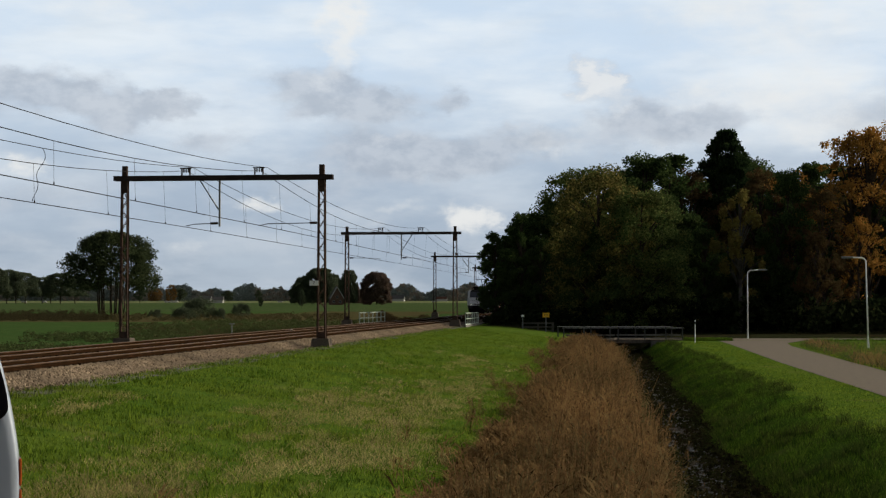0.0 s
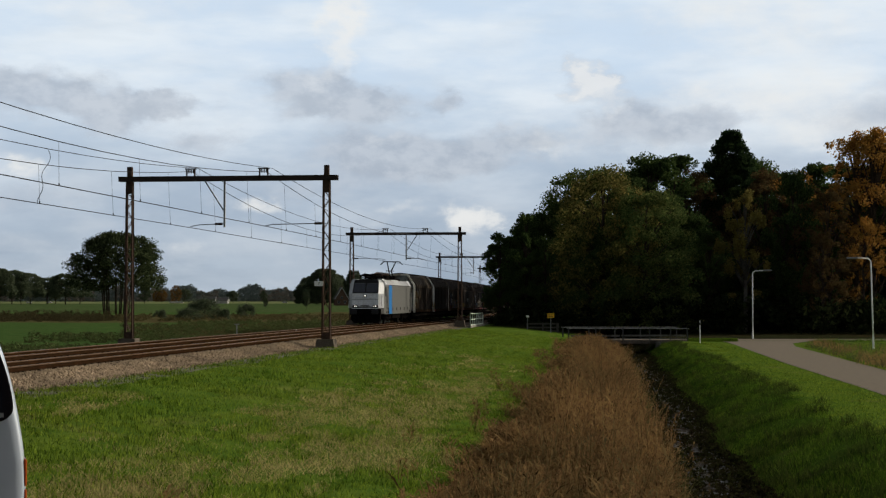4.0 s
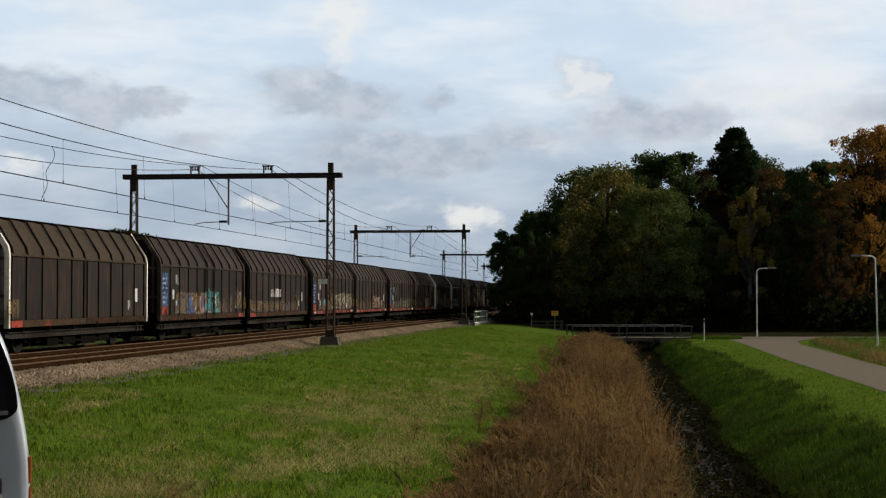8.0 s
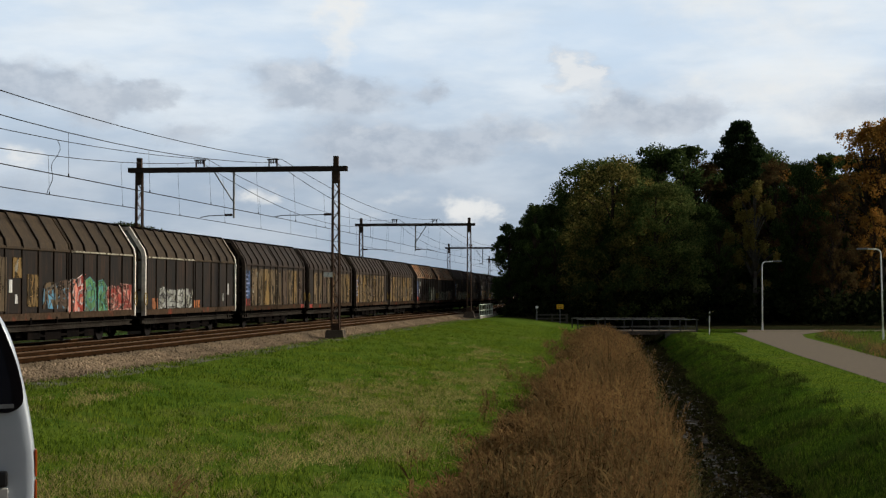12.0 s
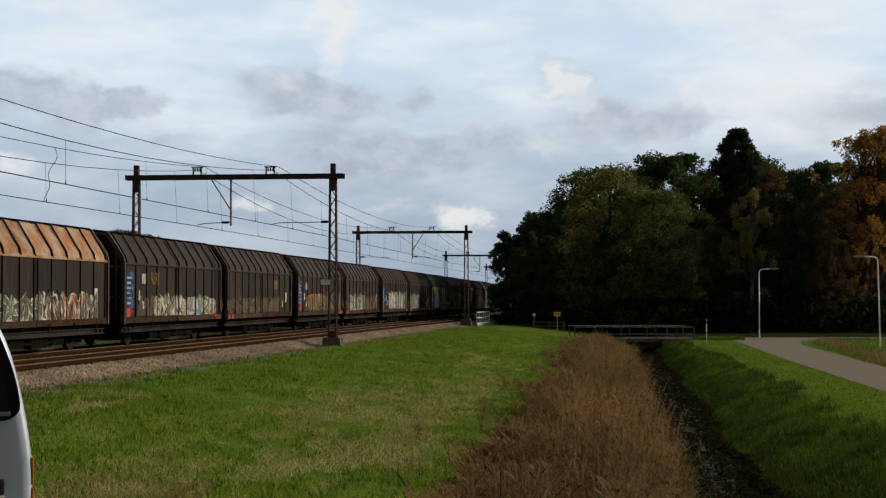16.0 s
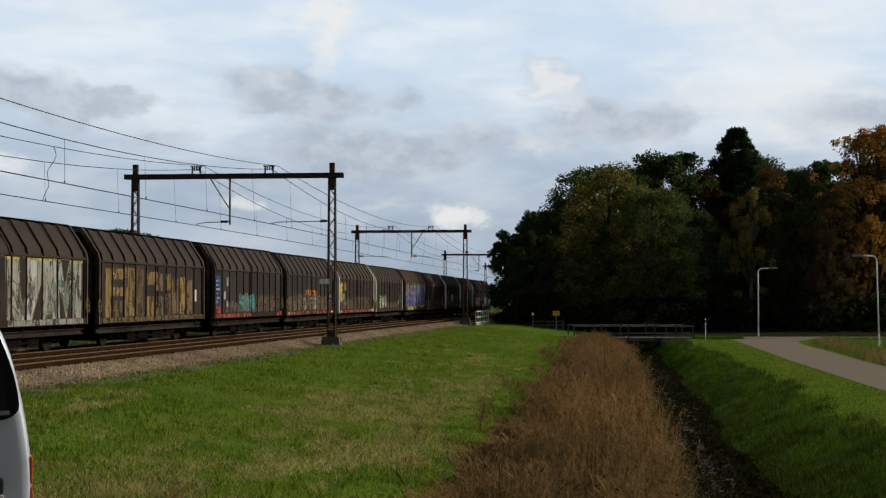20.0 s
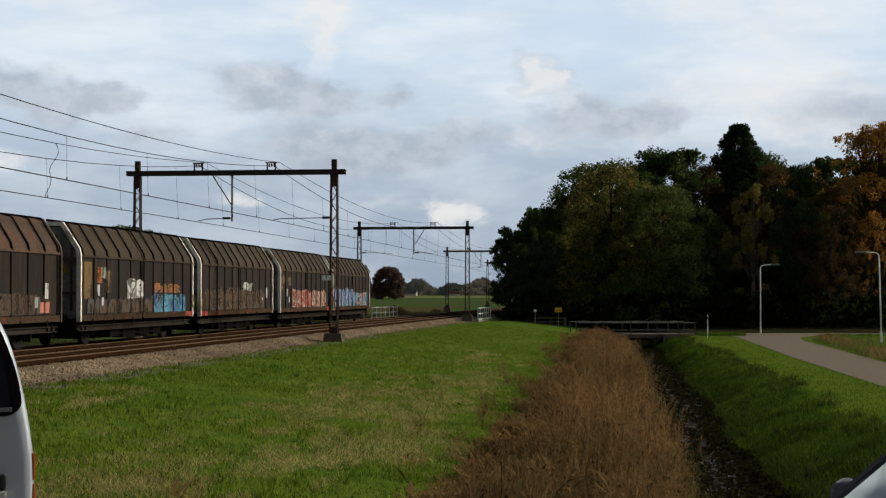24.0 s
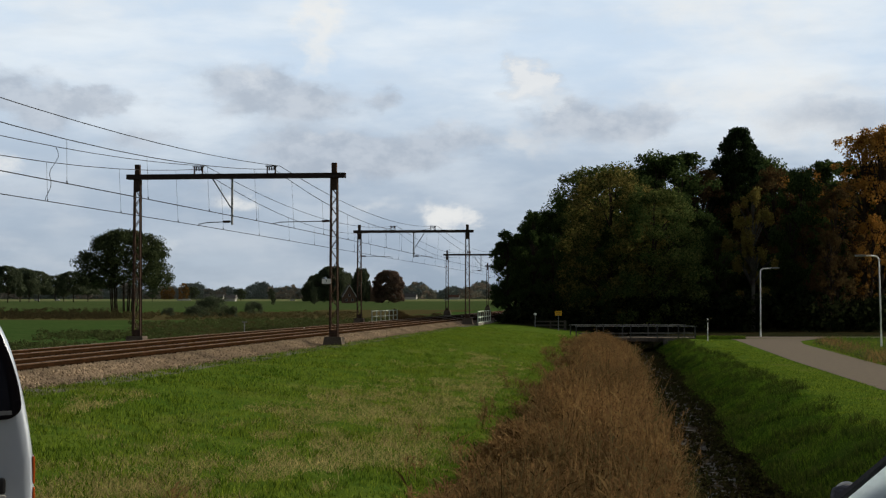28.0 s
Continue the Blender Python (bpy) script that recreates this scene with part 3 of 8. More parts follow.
def lattice_mast(bm_post, x):
    """Two upright channels that lean together, with zigzag lacing between them."""
    def half(z):
        return 0.195 - 0.045 * z / 7.6
    for sx in (-1, 1):
        for sy in (-1, 1):
            bar(bm_post, (x + sx * half(0), sy * 0.11, -0.05), (x + sx * half(7.9), sy * 0.09, 7.9), 0.085, 0.06)
    z, flip, laces = 0.15, 1, []
    while z < 6.9:
        dz = 0.62 - 0.02 * z
        lace = B()
        laces.append(lace)
        for sy in (-0.1, 0.1):
            bar(lace, (x + flip * half(z), sy, z), (x - flip * half(z + dz), sy, z + dz), 0.075, 0.016)
        z, flip = z + dz, -flip
    box(bm_post, (x, 0, 7.45), (0.33, 0.24, 0.7))
    box(bm_post, (x, 0, 0.12), (0.40, 0.24, 0.34))
    box(bm_post, (x, 0, 8.05), (0.24, 0.22, 0.74))
    return laces


def portal(mirrored):
    """One portal over both tracks, x across the line from the far track's centre."""
    p = thing("catenary_portal", "dark rusty lattice portal carrying the overhead wires", "catenary portal", group="portals along the line")
    for x in MAST_U:
        post = B()
        laces = lattice_mast(post, x)
        ms = part("mast", post, M_MAST, p)
        for lace in laces:
            part("lacing_bar", lace, M_MAST, ms)
        f = B()
        prism(f, ((x - 0.58, -1.0), (x - 0.40, -0.02), (x + 0.40, -0.02), (x + 0.58, -1.0)), -0.42, 0.42)
        part("foundation", f, M_FOOT, p, "dark weathered concrete footing")
    bm = B()
    for sy in (-0.14, 0.14):
        box(bm, (1.71, sy, BEAM_Z), (10.92, 0.09, 0.22))
        for sz in (-0.105, 0.105):
            box(bm, (1.71, sy * 1.2, BEAM_Z + sz), (10.92, 0.12, 0.025))
    for i in range(13):
        box(bm, (-3.6 + i * 0.87, 0, BEAM_Z), (0.06, 0.24, 0.20))
    part("beam", bm, M_BEAM, p)
    # bracket and steady arm for each track; the arms push to the left or, on a mirrored portal, to the right
    if mirrored:
        arms = ((TRACKS[0] - 0.15, MAST_U[0] + 0.14, 1, False), (TRACKS[1] + 0.08, 1.75, 1, True))
    else:
        arms = ((TRACKS[0] - 0.15, 1.55, -1, True), (TRACKS[1] + 0.08, MAST_U[1] - 0.14, -1, False))
    for u, end, s, hung in arms:
        bm = B()
        for dx in (-0.2, 0.2):
            box(bm, (u + dx, 0, BEAM_Z + 0.3), (0.05, 0.12, 0.36))
        box(bm, (u, 0, BEAM_Z + 0.48), (0.56, 0.14, 0.05))
        br = part("wire_bracket", bm, M_BEAM, p)
        bm = B()
        for k in range(3):
            rod(bm, (u - 0.12 + 0.12 * k, 0, BEAM_Z + 0.36), (u - 0.08 + 0.12 * k, 0, BEAM_Z + 0.36), 0.09, 10)
        part("insulator", bm, M_INSUL, br)
        if hung:
            post = B()
            rod(post, (end, 0, BEAM_Z - 0.1), (end, 0, CONTACT - 0.02), 0.055, 8)
            rod(post, (end + s * 0.98, 0, BEAM_Z - 0.12), (end + s * 0.06, 0, CONTACT + 0.82), 0.035, 8)
            part("drop_post", post, M_GALV, p, "grey tube hanging from the beam")
        arm = B()
        rod(arm, (end, 0, CONTACT + 0.14), (u - s * 0.45, 0, CONTACT + 0.1), 0.022, 6)
        rod(arm, (u - s * 0.45, 0, CONTACT + 0.1), (u, 0, CONTACT + 0.015), 0.02, 6)
        a = part("steady_arm", arm, M_GALV, p)
        ins = B()
        rod(ins, (end + s * 0.45, 0, CONTACT + 0.135), (end + s * 0.1, 0, CONTACT + 0.14), 0.06, 10)
        part("insulator", ins, M_INSUL, a)
    return p


def portals():
    pair = (portal(True), portal(False))
    for i, y in enumerate(PORTALS):
        m = pose(wire_x(y), y, 0, 0, 0, -math.degrees(math.atan(wire_slope(y))))
        if i < 2:
            p = pair[i]
            p.matrix_world = m
        else:
            p = copy_thing(pair[i % 2], m)
        if y == 77.2:
            bm = B()
            box(bm, (MAST_U[1] - 0.34, -0.2, 2.66), (0.44, 0.02, 0.24), bevel=0.006)
            pl = part("sign_plate", bm, M_SIGN, p, "small white plate with a black figure")
            cu = bpy.data.curves.new("figure", "FONT")
            cu.body, cu.size, cu.align_x, cu.align_y, cu.extrude = "7", 0.2, "CENTER", "CENTER", 0.003
            cu.materials.append(M_BLACK)
            tx = new("figure", cu)
            tx.parent = pl
            tx.matrix_basis = pose(MAST_U[1] - 0.34, -0.214, 2.66, 90, 0, 0)


portals()


def overhead_wires():
    for n, tr in enumerate(TRACKS):
        u = tr + (-0.15, 0.08)[n]
        contact, mess, feed, drops = [], [], [], []
        for a, b in zip(PORTALS[:-1], PORTALS[1:]):
            for i in range(16):
                k = i / 16
                y = a + (b - a) * k
                sag = 4 * k * (1 - k)
                zig = 0.2 * (1 if PORTALS.index(a) % 2 else -1) * (1 - 2 * k)
                contact.append(wire_point(u + zig, y, CONTACT - (0.07, 0.0)[n]))
                mess.append(wire_point(u + 0.3 * zig, y, BEAM_Z + 0.36 - (1.58, 1.36)[n] * sag))
                feed.append(wire_point(u + 0.35, y, BEAM_Z + 0.52 - (1.12, 0.95)[n] * sag))
                if i % 2 == 1:
                    drops.append((contact[-1], mess[-1]))
        for nm, pts, r, lab in (("contact_wire", contact, 0.017, "taut copper contact wire over the track"), ("messenger_wire", mess, 0.015, "sagging messenger wire above the contact wire"),
                                ("feeder_wire", feed, 0.014, "sagging feeder wire strung over the portals")):
            w = curve_wire(nm, pts, r, M_WIRE, lab, "overhead wire", group="overhead wires")
            if nm == "messenger_wire":
                for lo, hi in drops:
                    bm = B()
                    rod(bm, lo, hi, 0.006, 5)
                    rod(bm, lo, lo + Vector((0, 0, 0.09)), 0.022, 6)
                    part("dropper", bm, M_WIRE, w)
            if nm == "feeder_wire" and n == 0:
                for k, s in ((0.71, 1), (0.58, -1)):
                    i = 16 * 2 + int(16 * k)
                    a, b = Vector(pts[i]), Vector(contact[i])
                    loop = [a.lerp(b, f / 12) + Vector((0.10 * s * math.sin(f * 0.9), 0.25 * math.sin(f * 0.52), 0)) for f in range(13)]
                    curve_wire("jumper", loop, 0.012, M_WIRE, parent=w)


overhead_wires()
sleepers()

# ---- the goods train ----
def streaked(name, color, patchy, streak, rough=0.65, by_object=0.2, amount=0.5, flake=0.0, stretch=0.13):
    """Weathered sheet metal: patches of a second colour, vertical run-off streaks, fine grain; flake lets the coat wear through in places."""
    m = bpy.data.materials.new(name)
    m.use_nodes = True
    nt = m.node_tree
    b = nt.nodes["Principled BSDF"]
    L = nt.links.new
    co = nt.nodes.new("ShaderNodeTexCoord")
    info = nt.nodes.new("ShaderNodeObjectInfo")
    far = nt.nodes.new("ShaderNodeMath")
    far.operation = "MULTIPLY"
    far.inputs[1].default_value = 37.0
    L(info.outputs["Random"], far.inputs[0])
    put = nt.nodes.new("ShaderNodeVectorMath")
    L(co.outputs["Object"], put.inputs[0])
    L(far.outputs[0], put.inputs[1])

    def layer(scale, detail, squash, lo, hi, a=0.0, b_=1.0):
        mp = nt.nodes.new("ShaderNodeMapping")
        mp.inputs["Scale"].default_value = (1, 1, squash)
        L(put.outputs[0], mp.inputs[0])
        n = nt.nodes.new("ShaderNodeTexNoise")
        n.inputs["Scale"].default_value, n.inputs["Detail"].default_value, n.inputs["Roughness"].default_value = scale, detail, 0.6
        L(mp.outputs[0], n.inputs["Vector"])
        r = nt.nodes.new("ShaderNodeMapRange")
        for k, v in (("From Min", lo), ("From Max", hi), ("To Min", a), ("To Max", b_)):
            r.inputs[k].default_value = v
        L(n.outputs["Fac"], r.inputs["Value"])
        return r.outputs[0]

    def blend(f, a, c):
        n = nt.nodes.new("ShaderNodeMixRGB")
        for i, v in enumerate((f, a, c)):
            if isinstance(v, tuple):
                n.inputs[i].default_value = (*v, 1)
            else:
                L(v, n.inputs[i])
        return n.outputs[0]

    col = blend(layer(0.9, 5, 0.8, 0.42, 0.62), color, patchy)
    col = blend(layer(5.0, 4, stretch, 0.50, 0.72, 0.0, amount), col, streak)
    mul = nt.nodes.new("ShaderNodeVectorMath")
    mul.operation = "SCALE"
    L(col, mul.inputs[0])
    grain = layer(14.0, 4, 0.6, 0.3, 0.7, 0.8, 1.2)
    per = nt.nodes.new("ShaderNodeMapRange")
    per.inputs["To Min"].default_value, per.inputs["To Max"].default_value = 1 - by_object, 1 + by_object
    L(info.outputs["Random"], per.inputs["Value"])
    mm = nt.nodes.new("ShaderNodeMath")
    mm.operation = "MULTIPLY"
    L(grain, mm.inputs[0])
    L(per.outputs[0], mm.inputs[1])
    L(mm.outputs[0], mul.inputs["Scale"])
    L(mul.outputs[0], b.inputs["Base Color"])
    b.inputs["Roughness"].default_value = rough
    b.inputs["Specular IOR Level"].default_value = 0.08 if rough > 0.55 else 0.3
    bp = nt.nodes.new("ShaderNodeBump")
    bp.inputs["Strength"].default_value, bp.inputs["Distance"].default_value = 0.15, 0.02
    L(grain, bp.inputs["Height"])
    L(bp.outputs[0], b.inputs["Normal"])
    if flake:
        L(layer(2.6, 7, 0.45, flake - 0.10, flake + 0.06, 0.12, 1.0), b.inputs["Alpha"])
    return m


M_WAG = streaked("grimy_brown_panel", (0.0118, 0.0076, 0.0050), (0.0072, 0.0058, 0.0051), (0.044, 0.022, 0.0102), by_object=0.35, amount=0.85)
M_WROOF = streaked("dusty_brown_roof", (0.029, 0.0185, 0.0125), (0.020, 0.0135, 0.010), (0.047, 0.028, 0.017), rough=0.7, by_object=0.14, amount=0.7, stretch=0.3)
M_RUSTROOF = streaked("rust_orange_roof", (0.26, 0.105, 0.036), (0.30, 0.24, 0.16), (0.07, 0.042, 0.026), rough=0.75, by_object=0.15, amount=0.6, stretch=0.3)
M_TANROOF = streaked("tan_brown_roof", (0.042, 0.028, 0.0145), (0.029, 0.020, 0.012), (0.066, 0.041, 0.020), rough=0.7, by_object=0.14, amount=0.7, stretch=0.3)
M_REDROOF = streaked("red_brown_roof", (0.082, 0.045, 0.029), (0.055, 0.036, 0.027), (0.12, 0.075, 0.048), rough=0.75, by_object=0.15, stretch=0.3)
M_RIB = mat("dark_rib", (0.019, 0.0135, 0.0095), rough=0.7, var=0.2, bump=0.1)
M_EDGEW = mat("dirty_white_edge", (0.74, 0.71, 0.64), rough=0.6, var=0.2, scale=1.5, bump=0.1, second=(0.34, 0.28, 0.21), mix=0.4)
M_EDGED = mat("dark_edge", (0.05, 0.039, 0.032), rough=0.7, var=0.25, scale=1.5, bump=0.1, second=(0.10, 0.075, 0.055), mix=0.5)
M_UNDER = mat("black_underframe", (0.0065, 0.0058, 0.0055), rough=0.85, var=0.3, bump=0.2, second=(0.010, 0.008, 0.007))
M_SOLE = mat("grey_solebar", (0.036, 0.032, 0.027), rough=0.8, var=0.3, scale=1.2, bump=0.2, second=(0.022, 0.018, 0.015), mix=0.6)
M_SILL = mat("stained_sill", (0.045, 0.031, 0.021), rough=0.75, var=0.35, scale=1.2, bump=0.15, second=(0.17, 0.035, 0.022), mix=0.12, by_object=0.3)
M_WHEEL = mat("brown_wheel_steel", (0.009, 0.007, 0.006), rough=0.7, var=0.2, bump=0.1)
M_ENDG = mat("grey_end_wall", (0.17, 0.185, 0.18), rough=0.65, var=0.2, scale=1.5, bump=0.1, second=(0.09, 0.085, 0.075), mix=0.5)
PAINT_GOLD = mat("yellow_warning_plate", (0.25, 0.165, 0.035), rough=0.6, var=0.3, bump=0)
WL, WW = 7.02, 1.43  # half length and half width of a wagon's body
KNEE, FOOT = 3.22, 1.12  # where the wall bends into the roof, and where it ends


def wheelset(y, parent, r=0.46):
    ax = B()
    rod(ax, (-0.95, y, r), (0.95, y, r), 0.08, 8)
    axle = part("wheelset", ax, M_UNDER, parent)
    for sx in (-1, 1):
        w = B()
        rod(w, (sx * 0.69, y, r), (sx * 0.82, y, r), r, 22)
        rod(w, (sx * 0.67, y, r), (sx * 0.70, y, r), r + 0.03, 22)
        rod(w, (sx * 0.82, y, r), (sx * 0.87, y, r), 0.17, 12)
        part("wheel", w, M_WHEEL, axle)
    return axle


def wagon(name_mats):
    """A two-axle sliding-wall wagon, half of a close-coupled pair; its buffers are at the front (-y) end."""
    roof, edge, label = name_mats
    w = thing("sliding_wall_wagon", label, "goods wagon", group="wagons of the train")
    core = B()
    prism(core, ((-1.34, 1.0), (-1.34, 3.2), (-0.72, 4.33), (0.72, 4.33), (1.34, 3.2), (1.34, 1.0)), -WL + 0.06, WL - 0.06)
    part("body", core, M_WAG, w)
    top = B()
    prism(top, ((-0.74, 4.33), (-0.60, 4.41), (0.60, 4.41), (0.74, 4.33)), -WL + 0.02, WL - 0.02)
    part("roof_ridge", top, roof, w)
    for sx in (-1, 1):
        for d, (a, b) in enumerate(((-WL + 0.12, -0.03), (0.03, WL - 0.12))):
            out = 0.02 * d
            low = B()
            prism(low, ((sx * 1.34, FOOT), (sx * (1.372 + out), FOOT), (sx * (1.372 + out), KNEE), (sx * 1.34, KNEE)), a, b)
            door = part("sliding_door", low, M_RIB, w)
            for i in range(5):
                pl = B()
                box(pl, (sx * (1.376 + out), a + (b - a) * (i + 0.5) / 5, (FOOT + 0.01 + KNEE) / 2), (0.018, (b - a) / 5 - 0.02, KNEE - FOOT - 0.03), bevel=0.006)
                part("wall_panel", pl, M_WAG, door)
            up = B()
            prism(up, ((sx * 1.34, KNEE - 0.02), (sx * (1.41 + out), KNEE - 0.02), (sx * (1.35 + out), 3.47), (sx * (0.76 + out), 4.36), (sx * 0.72, 4.31)), a, b)
            part("roof_panel", up, roof, door)
            for i in range(6):
                rb, rr = B(), B()
                y = a + (b - a) * (i + (0.12 if i == 0 else -0.12 if i == 5 else 0)) / 5
                box(rb, (sx * (1.405 + out), y, (FOOT + KNEE) / 2), (0.045, 0.05, KNEE - FOOT))
                bar(rr, (sx * (1.39 + out), y, 3.47), (sx * (0.805 + out), y, 4.405), 0.05, 0.055)
                bar(rr, (sx * (0.80 + out), y, 4.40), (sx * 0.05, y, 4.50), 0.055, 0.09)
                bar(rr, (sx * (1.435 + out), y, KNEE), (sx * (1.38 + out), y, 3.48), 0.05, 0.075)
                part("wall_rib", rb, M_RIB, door)
                if d == 0 and i == 5:
                    rr.free()
                else:
                    part("roof_rib", rr, M_RIB, door)
            kb = B()
            box(kb, (sx * (1.40 + out), (a + b) / 2, KNEE), (0.09, b - a, 0.10), bevel=0.015)
            part("rail_beam", kb, roof, door)
            sl = B()
            box(sl, (sx * (1.40 + out), (a + b) / 2, FOOT - 0.11), (0.06, b - a - 0.04, 0.22))
            part("sill", sl, M_SILL, door, "stained sill with patches of red paint")
            for i in range(3):
                hk = B()
                box(hk, (sx * 1.42, a + (b - a) * (i + 0.5) / 3, 0.86), (0.05, 0.12, 0.22))
                part("door_hook", hk, M_UNDER, door)
    for sy in (-1, 1):
        e = B()
        outer = ((-1.46, 0.88), (-1.46, 3.24), (-1.40, 3.50), (-0.78, 4.42), (0.78, 4.42), (1.40, 3.50), (1.46, 3.24), (1.46, 0.88))
        inner = ((-1.30, 0.88), (-1.30, 3.20), (-1.25, 3.42), (-0.70, 4.28), (0.70, 4.28), (1.25, 3.42), (1.30, 3.20), (1.30, 0.88))
        y0, y1 = sorted((sy * (WL - 0.09), sy * (WL + 0.03)))
        for i in range(7):
            prism(e, (outer[i], outer[i + 1], inner[i + 1], inner[i]), y0, y1)
        part("edge_frame", e, edge, w)
        en = B()
        for i in range(5):
            box(en, (-1.1 + 0.55 * i, sy * (WL - 0.02), 2.6), (0.07, 0.09, 2.7))
        box(en, (0, sy * (WL - 0.01), 3.1), (2.5, 0.08, 0.1))
        box(en, (0, sy * (WL - 0.01), 1.9), (2.5, 0.08, 0.1))
        part("end_ribs", en, M_EDGED, w)
        if edge is M_EDGEW:
            en = B()
            prism(en, ((-1.28, 1.0), (-1.28, 3.2), (-0.70, 4.25), (0.70, 4.25), (1.28, 3.2), (1.28, 1.0)), sy * (WL - 0.07), sy * (WL - 0.045))
            part("end_wall", en, M_ENDG, w, "grey painted end wall")
            en = B()
            box(en, (0.75, sy * WL, 2.75), (0.45, 0.03, 0.28))
            part("warning_plate", en, PAINT_GOLD, w, "small yellow warning plate")
    for sx in (-1, 1):
        so = B()
        prism(so, ((sx * 1.17, 0.54), (sx * 1.36, 0.54), (sx * 1.36, 0.57), (sx * 1.27, 0.58), (sx * 1.27, 0.705), (sx * 1.36, 0.715), (sx * 1.36, 0.745), (sx * 1.17, 0.745)), -WL + 0.15, WL - 0.15)
        part("solebar", so, M_SOLE, w, "grey steel solebar")
    cs = B()
    box(cs, (0, 0, 0.66), (0.5, 2 * WL - 1.2, 0.60), bevel=0.02)
    part("centre_sill", cs, M_UNDER, w)
    fl = B()
    box(fl, (0, 0, 0.88), (2.3, 2 * WL - 0.2, 0.26))
    part("floor", fl, M_UNDER, w)
    for sx in (-1, 1):
        for a, b in (((sx * 1.15, -4.0, 0.60), (sx * 1.15, -1.8, 0.34)), ((sx * 1.15, -1.8, 0.34), (sx * 1.15, 1.8, 0.34)), ((sx * 1.15, 1.8, 0.34), (sx * 1.15, 4.0, 0.60))):
            tr = B()
            bar(tr, a, b, 0.08, 0.08)
            part("truss_bar", tr, M_UNDER, w)
        for y, z, sy, sz in ((-0.9, 0.40, 1.5, 0.42), (1.0, 0.42, 1.2, 0.38), (-2.6, 0.42, 1.1, 0.36), (2.6, 0.40, 1.0, 0.38)):
            tr = B()
            box(tr, (sx * 0.95, y, z), (0.5, sy, sz), bevel=0.02)
            part("equipment_box", tr, M_UNDER, w)
    for y in (-4.75, 4.75):  # brake gear beside each axle
        for dy in (-0.75, 0.75):
            tr = B()
            box(tr, (0, y + dy, 0.42), (1.9, 0.12, 0.34), bevel=0.02)
            part("brake_beam", tr, M_UNDER, w)
        tr = B()
        box(tr, (0, y - math.copysign(1.6, y), 0.42), (2.0, 1.0, 0.22), bevel=0.02)
        part("brake_rigging", tr, M_UNDER, w)
    tr = B()
    box(tr, (0, 0, 0.30), (1.1, 8.2, 0.22), bevel=0.02)
    part("brake_pull_rod", tr, M_UNDER, w)
    tr = B()
    rod(tr, (0.3, -0.2, 0.6), (0.3, 1.2, 0.6), 0.2, 10)
    part("brake_cylinder", tr, M_UNDER, w)
    for y in (-4.75, 4.75):
        wheelset(y, w)
        for sx in (-1, 1):
            sp = B()
            for k in range(4):
                box(sp, (sx * 1.0, y, 0.64 + 0.035 * k), (0.1, 1.25 - 0.22 * (3 - k), 0.03))
            box(sp, (sx * 1.0, y, 0.48), (0.16, 0.26, 0.26), bevel=0.02)
            box(sp, (sx * 1.0, y - 0.28, 0.62), (0.05, 0.12, 0.56))
            box(sp, (sx * 1.0, y + 0.28, 0.62), (0.05, 0.12, 0.56))
            part("spring_and_axlebox", sp, M_UNDER, w)
    for sx in (-1, 1):
        bf = B()
        rod(bf, (sx * 0.87, -WL, 1.05), (sx * 0.87, -WL - 0.62, 1.05), 0.11, 10)
        rod(bf, (sx * 0.87, -WL - 0.58, 1.05), (sx * 0.87, -WL - 0.64, 1.05), 0.24, 14)
        part("buffer", bf, M_UNDER, w)
        st = B()
        bar(st, (sx * 1.3, -WL + 0.5, 0.9), (sx * 1.3, -WL + 0.5, 0.42), 0.04, 0.04)
        bar(st, (sx * 1.3, -WL + 0.9, 1.0), (sx * 1.3, -WL + 0.9, 0.42), 0.04, 0.04)
        box(st, (sx * 1.3, -WL + 0.7, 0.42), (0.2, 0.45, 0.03))
        part("step", st, M_UNDER, w)
    cp = B()
    rod(cp, (0, -WL, 1.02), (0, -WL - 0.85, 0.95), 0.06, 8)
    rod(cp, (0, WL - 0.1, 1.0), (0, WL + 0.6, 1.0), 0.07, 8)
    part("coupler", cp, M_UNDER, w)
    for sx in (-1, 1):
        hw = B()
        rows = []
        for k in range(14):
            a0 = 6.2832 * k / 14
            rows.append([hw.verts.new((sx * 1.47 + 0.022 * math.sin(q), WL - 0.02 + (0.18 + 0.022 * math.cos(q)) * math.cos(a0), 1.55 + (0.24 + 0.022 * math.cos(q)) * math.sin(a0))) for q in (0.0, 1.5708, 3.1416, 4.7124)])
        for k in range(14):
            for i in range(4):
                hw.faces.new((rows[k][i], rows[k][(i + 1) % 4], rows[(k + 1) % 14][(i + 1) % 4], rows[(k + 1) % 14][i]))
        wheel_ = part("brake_wheel", hw, PAINT_GOLD, w, "yellow brake handwheel")
        hw = B()
        box(hw, (sx * 1.465, WL - 0.02, 1.55), (0.03, 0.36, 0.03))
        part("spoke", hw, PAINT_GOLD, wheel_)
    return w


def paint(name, c):
    dull = tuple(v * 0.62 + 0.012 for v in c)
    return streaked("spray_" + name, tuple(v * 0.92 for v in c), dull, (0.035, 0.026, 0.018), rough=0.65, by_object=0.15, amount=0.75, flake=0.46)


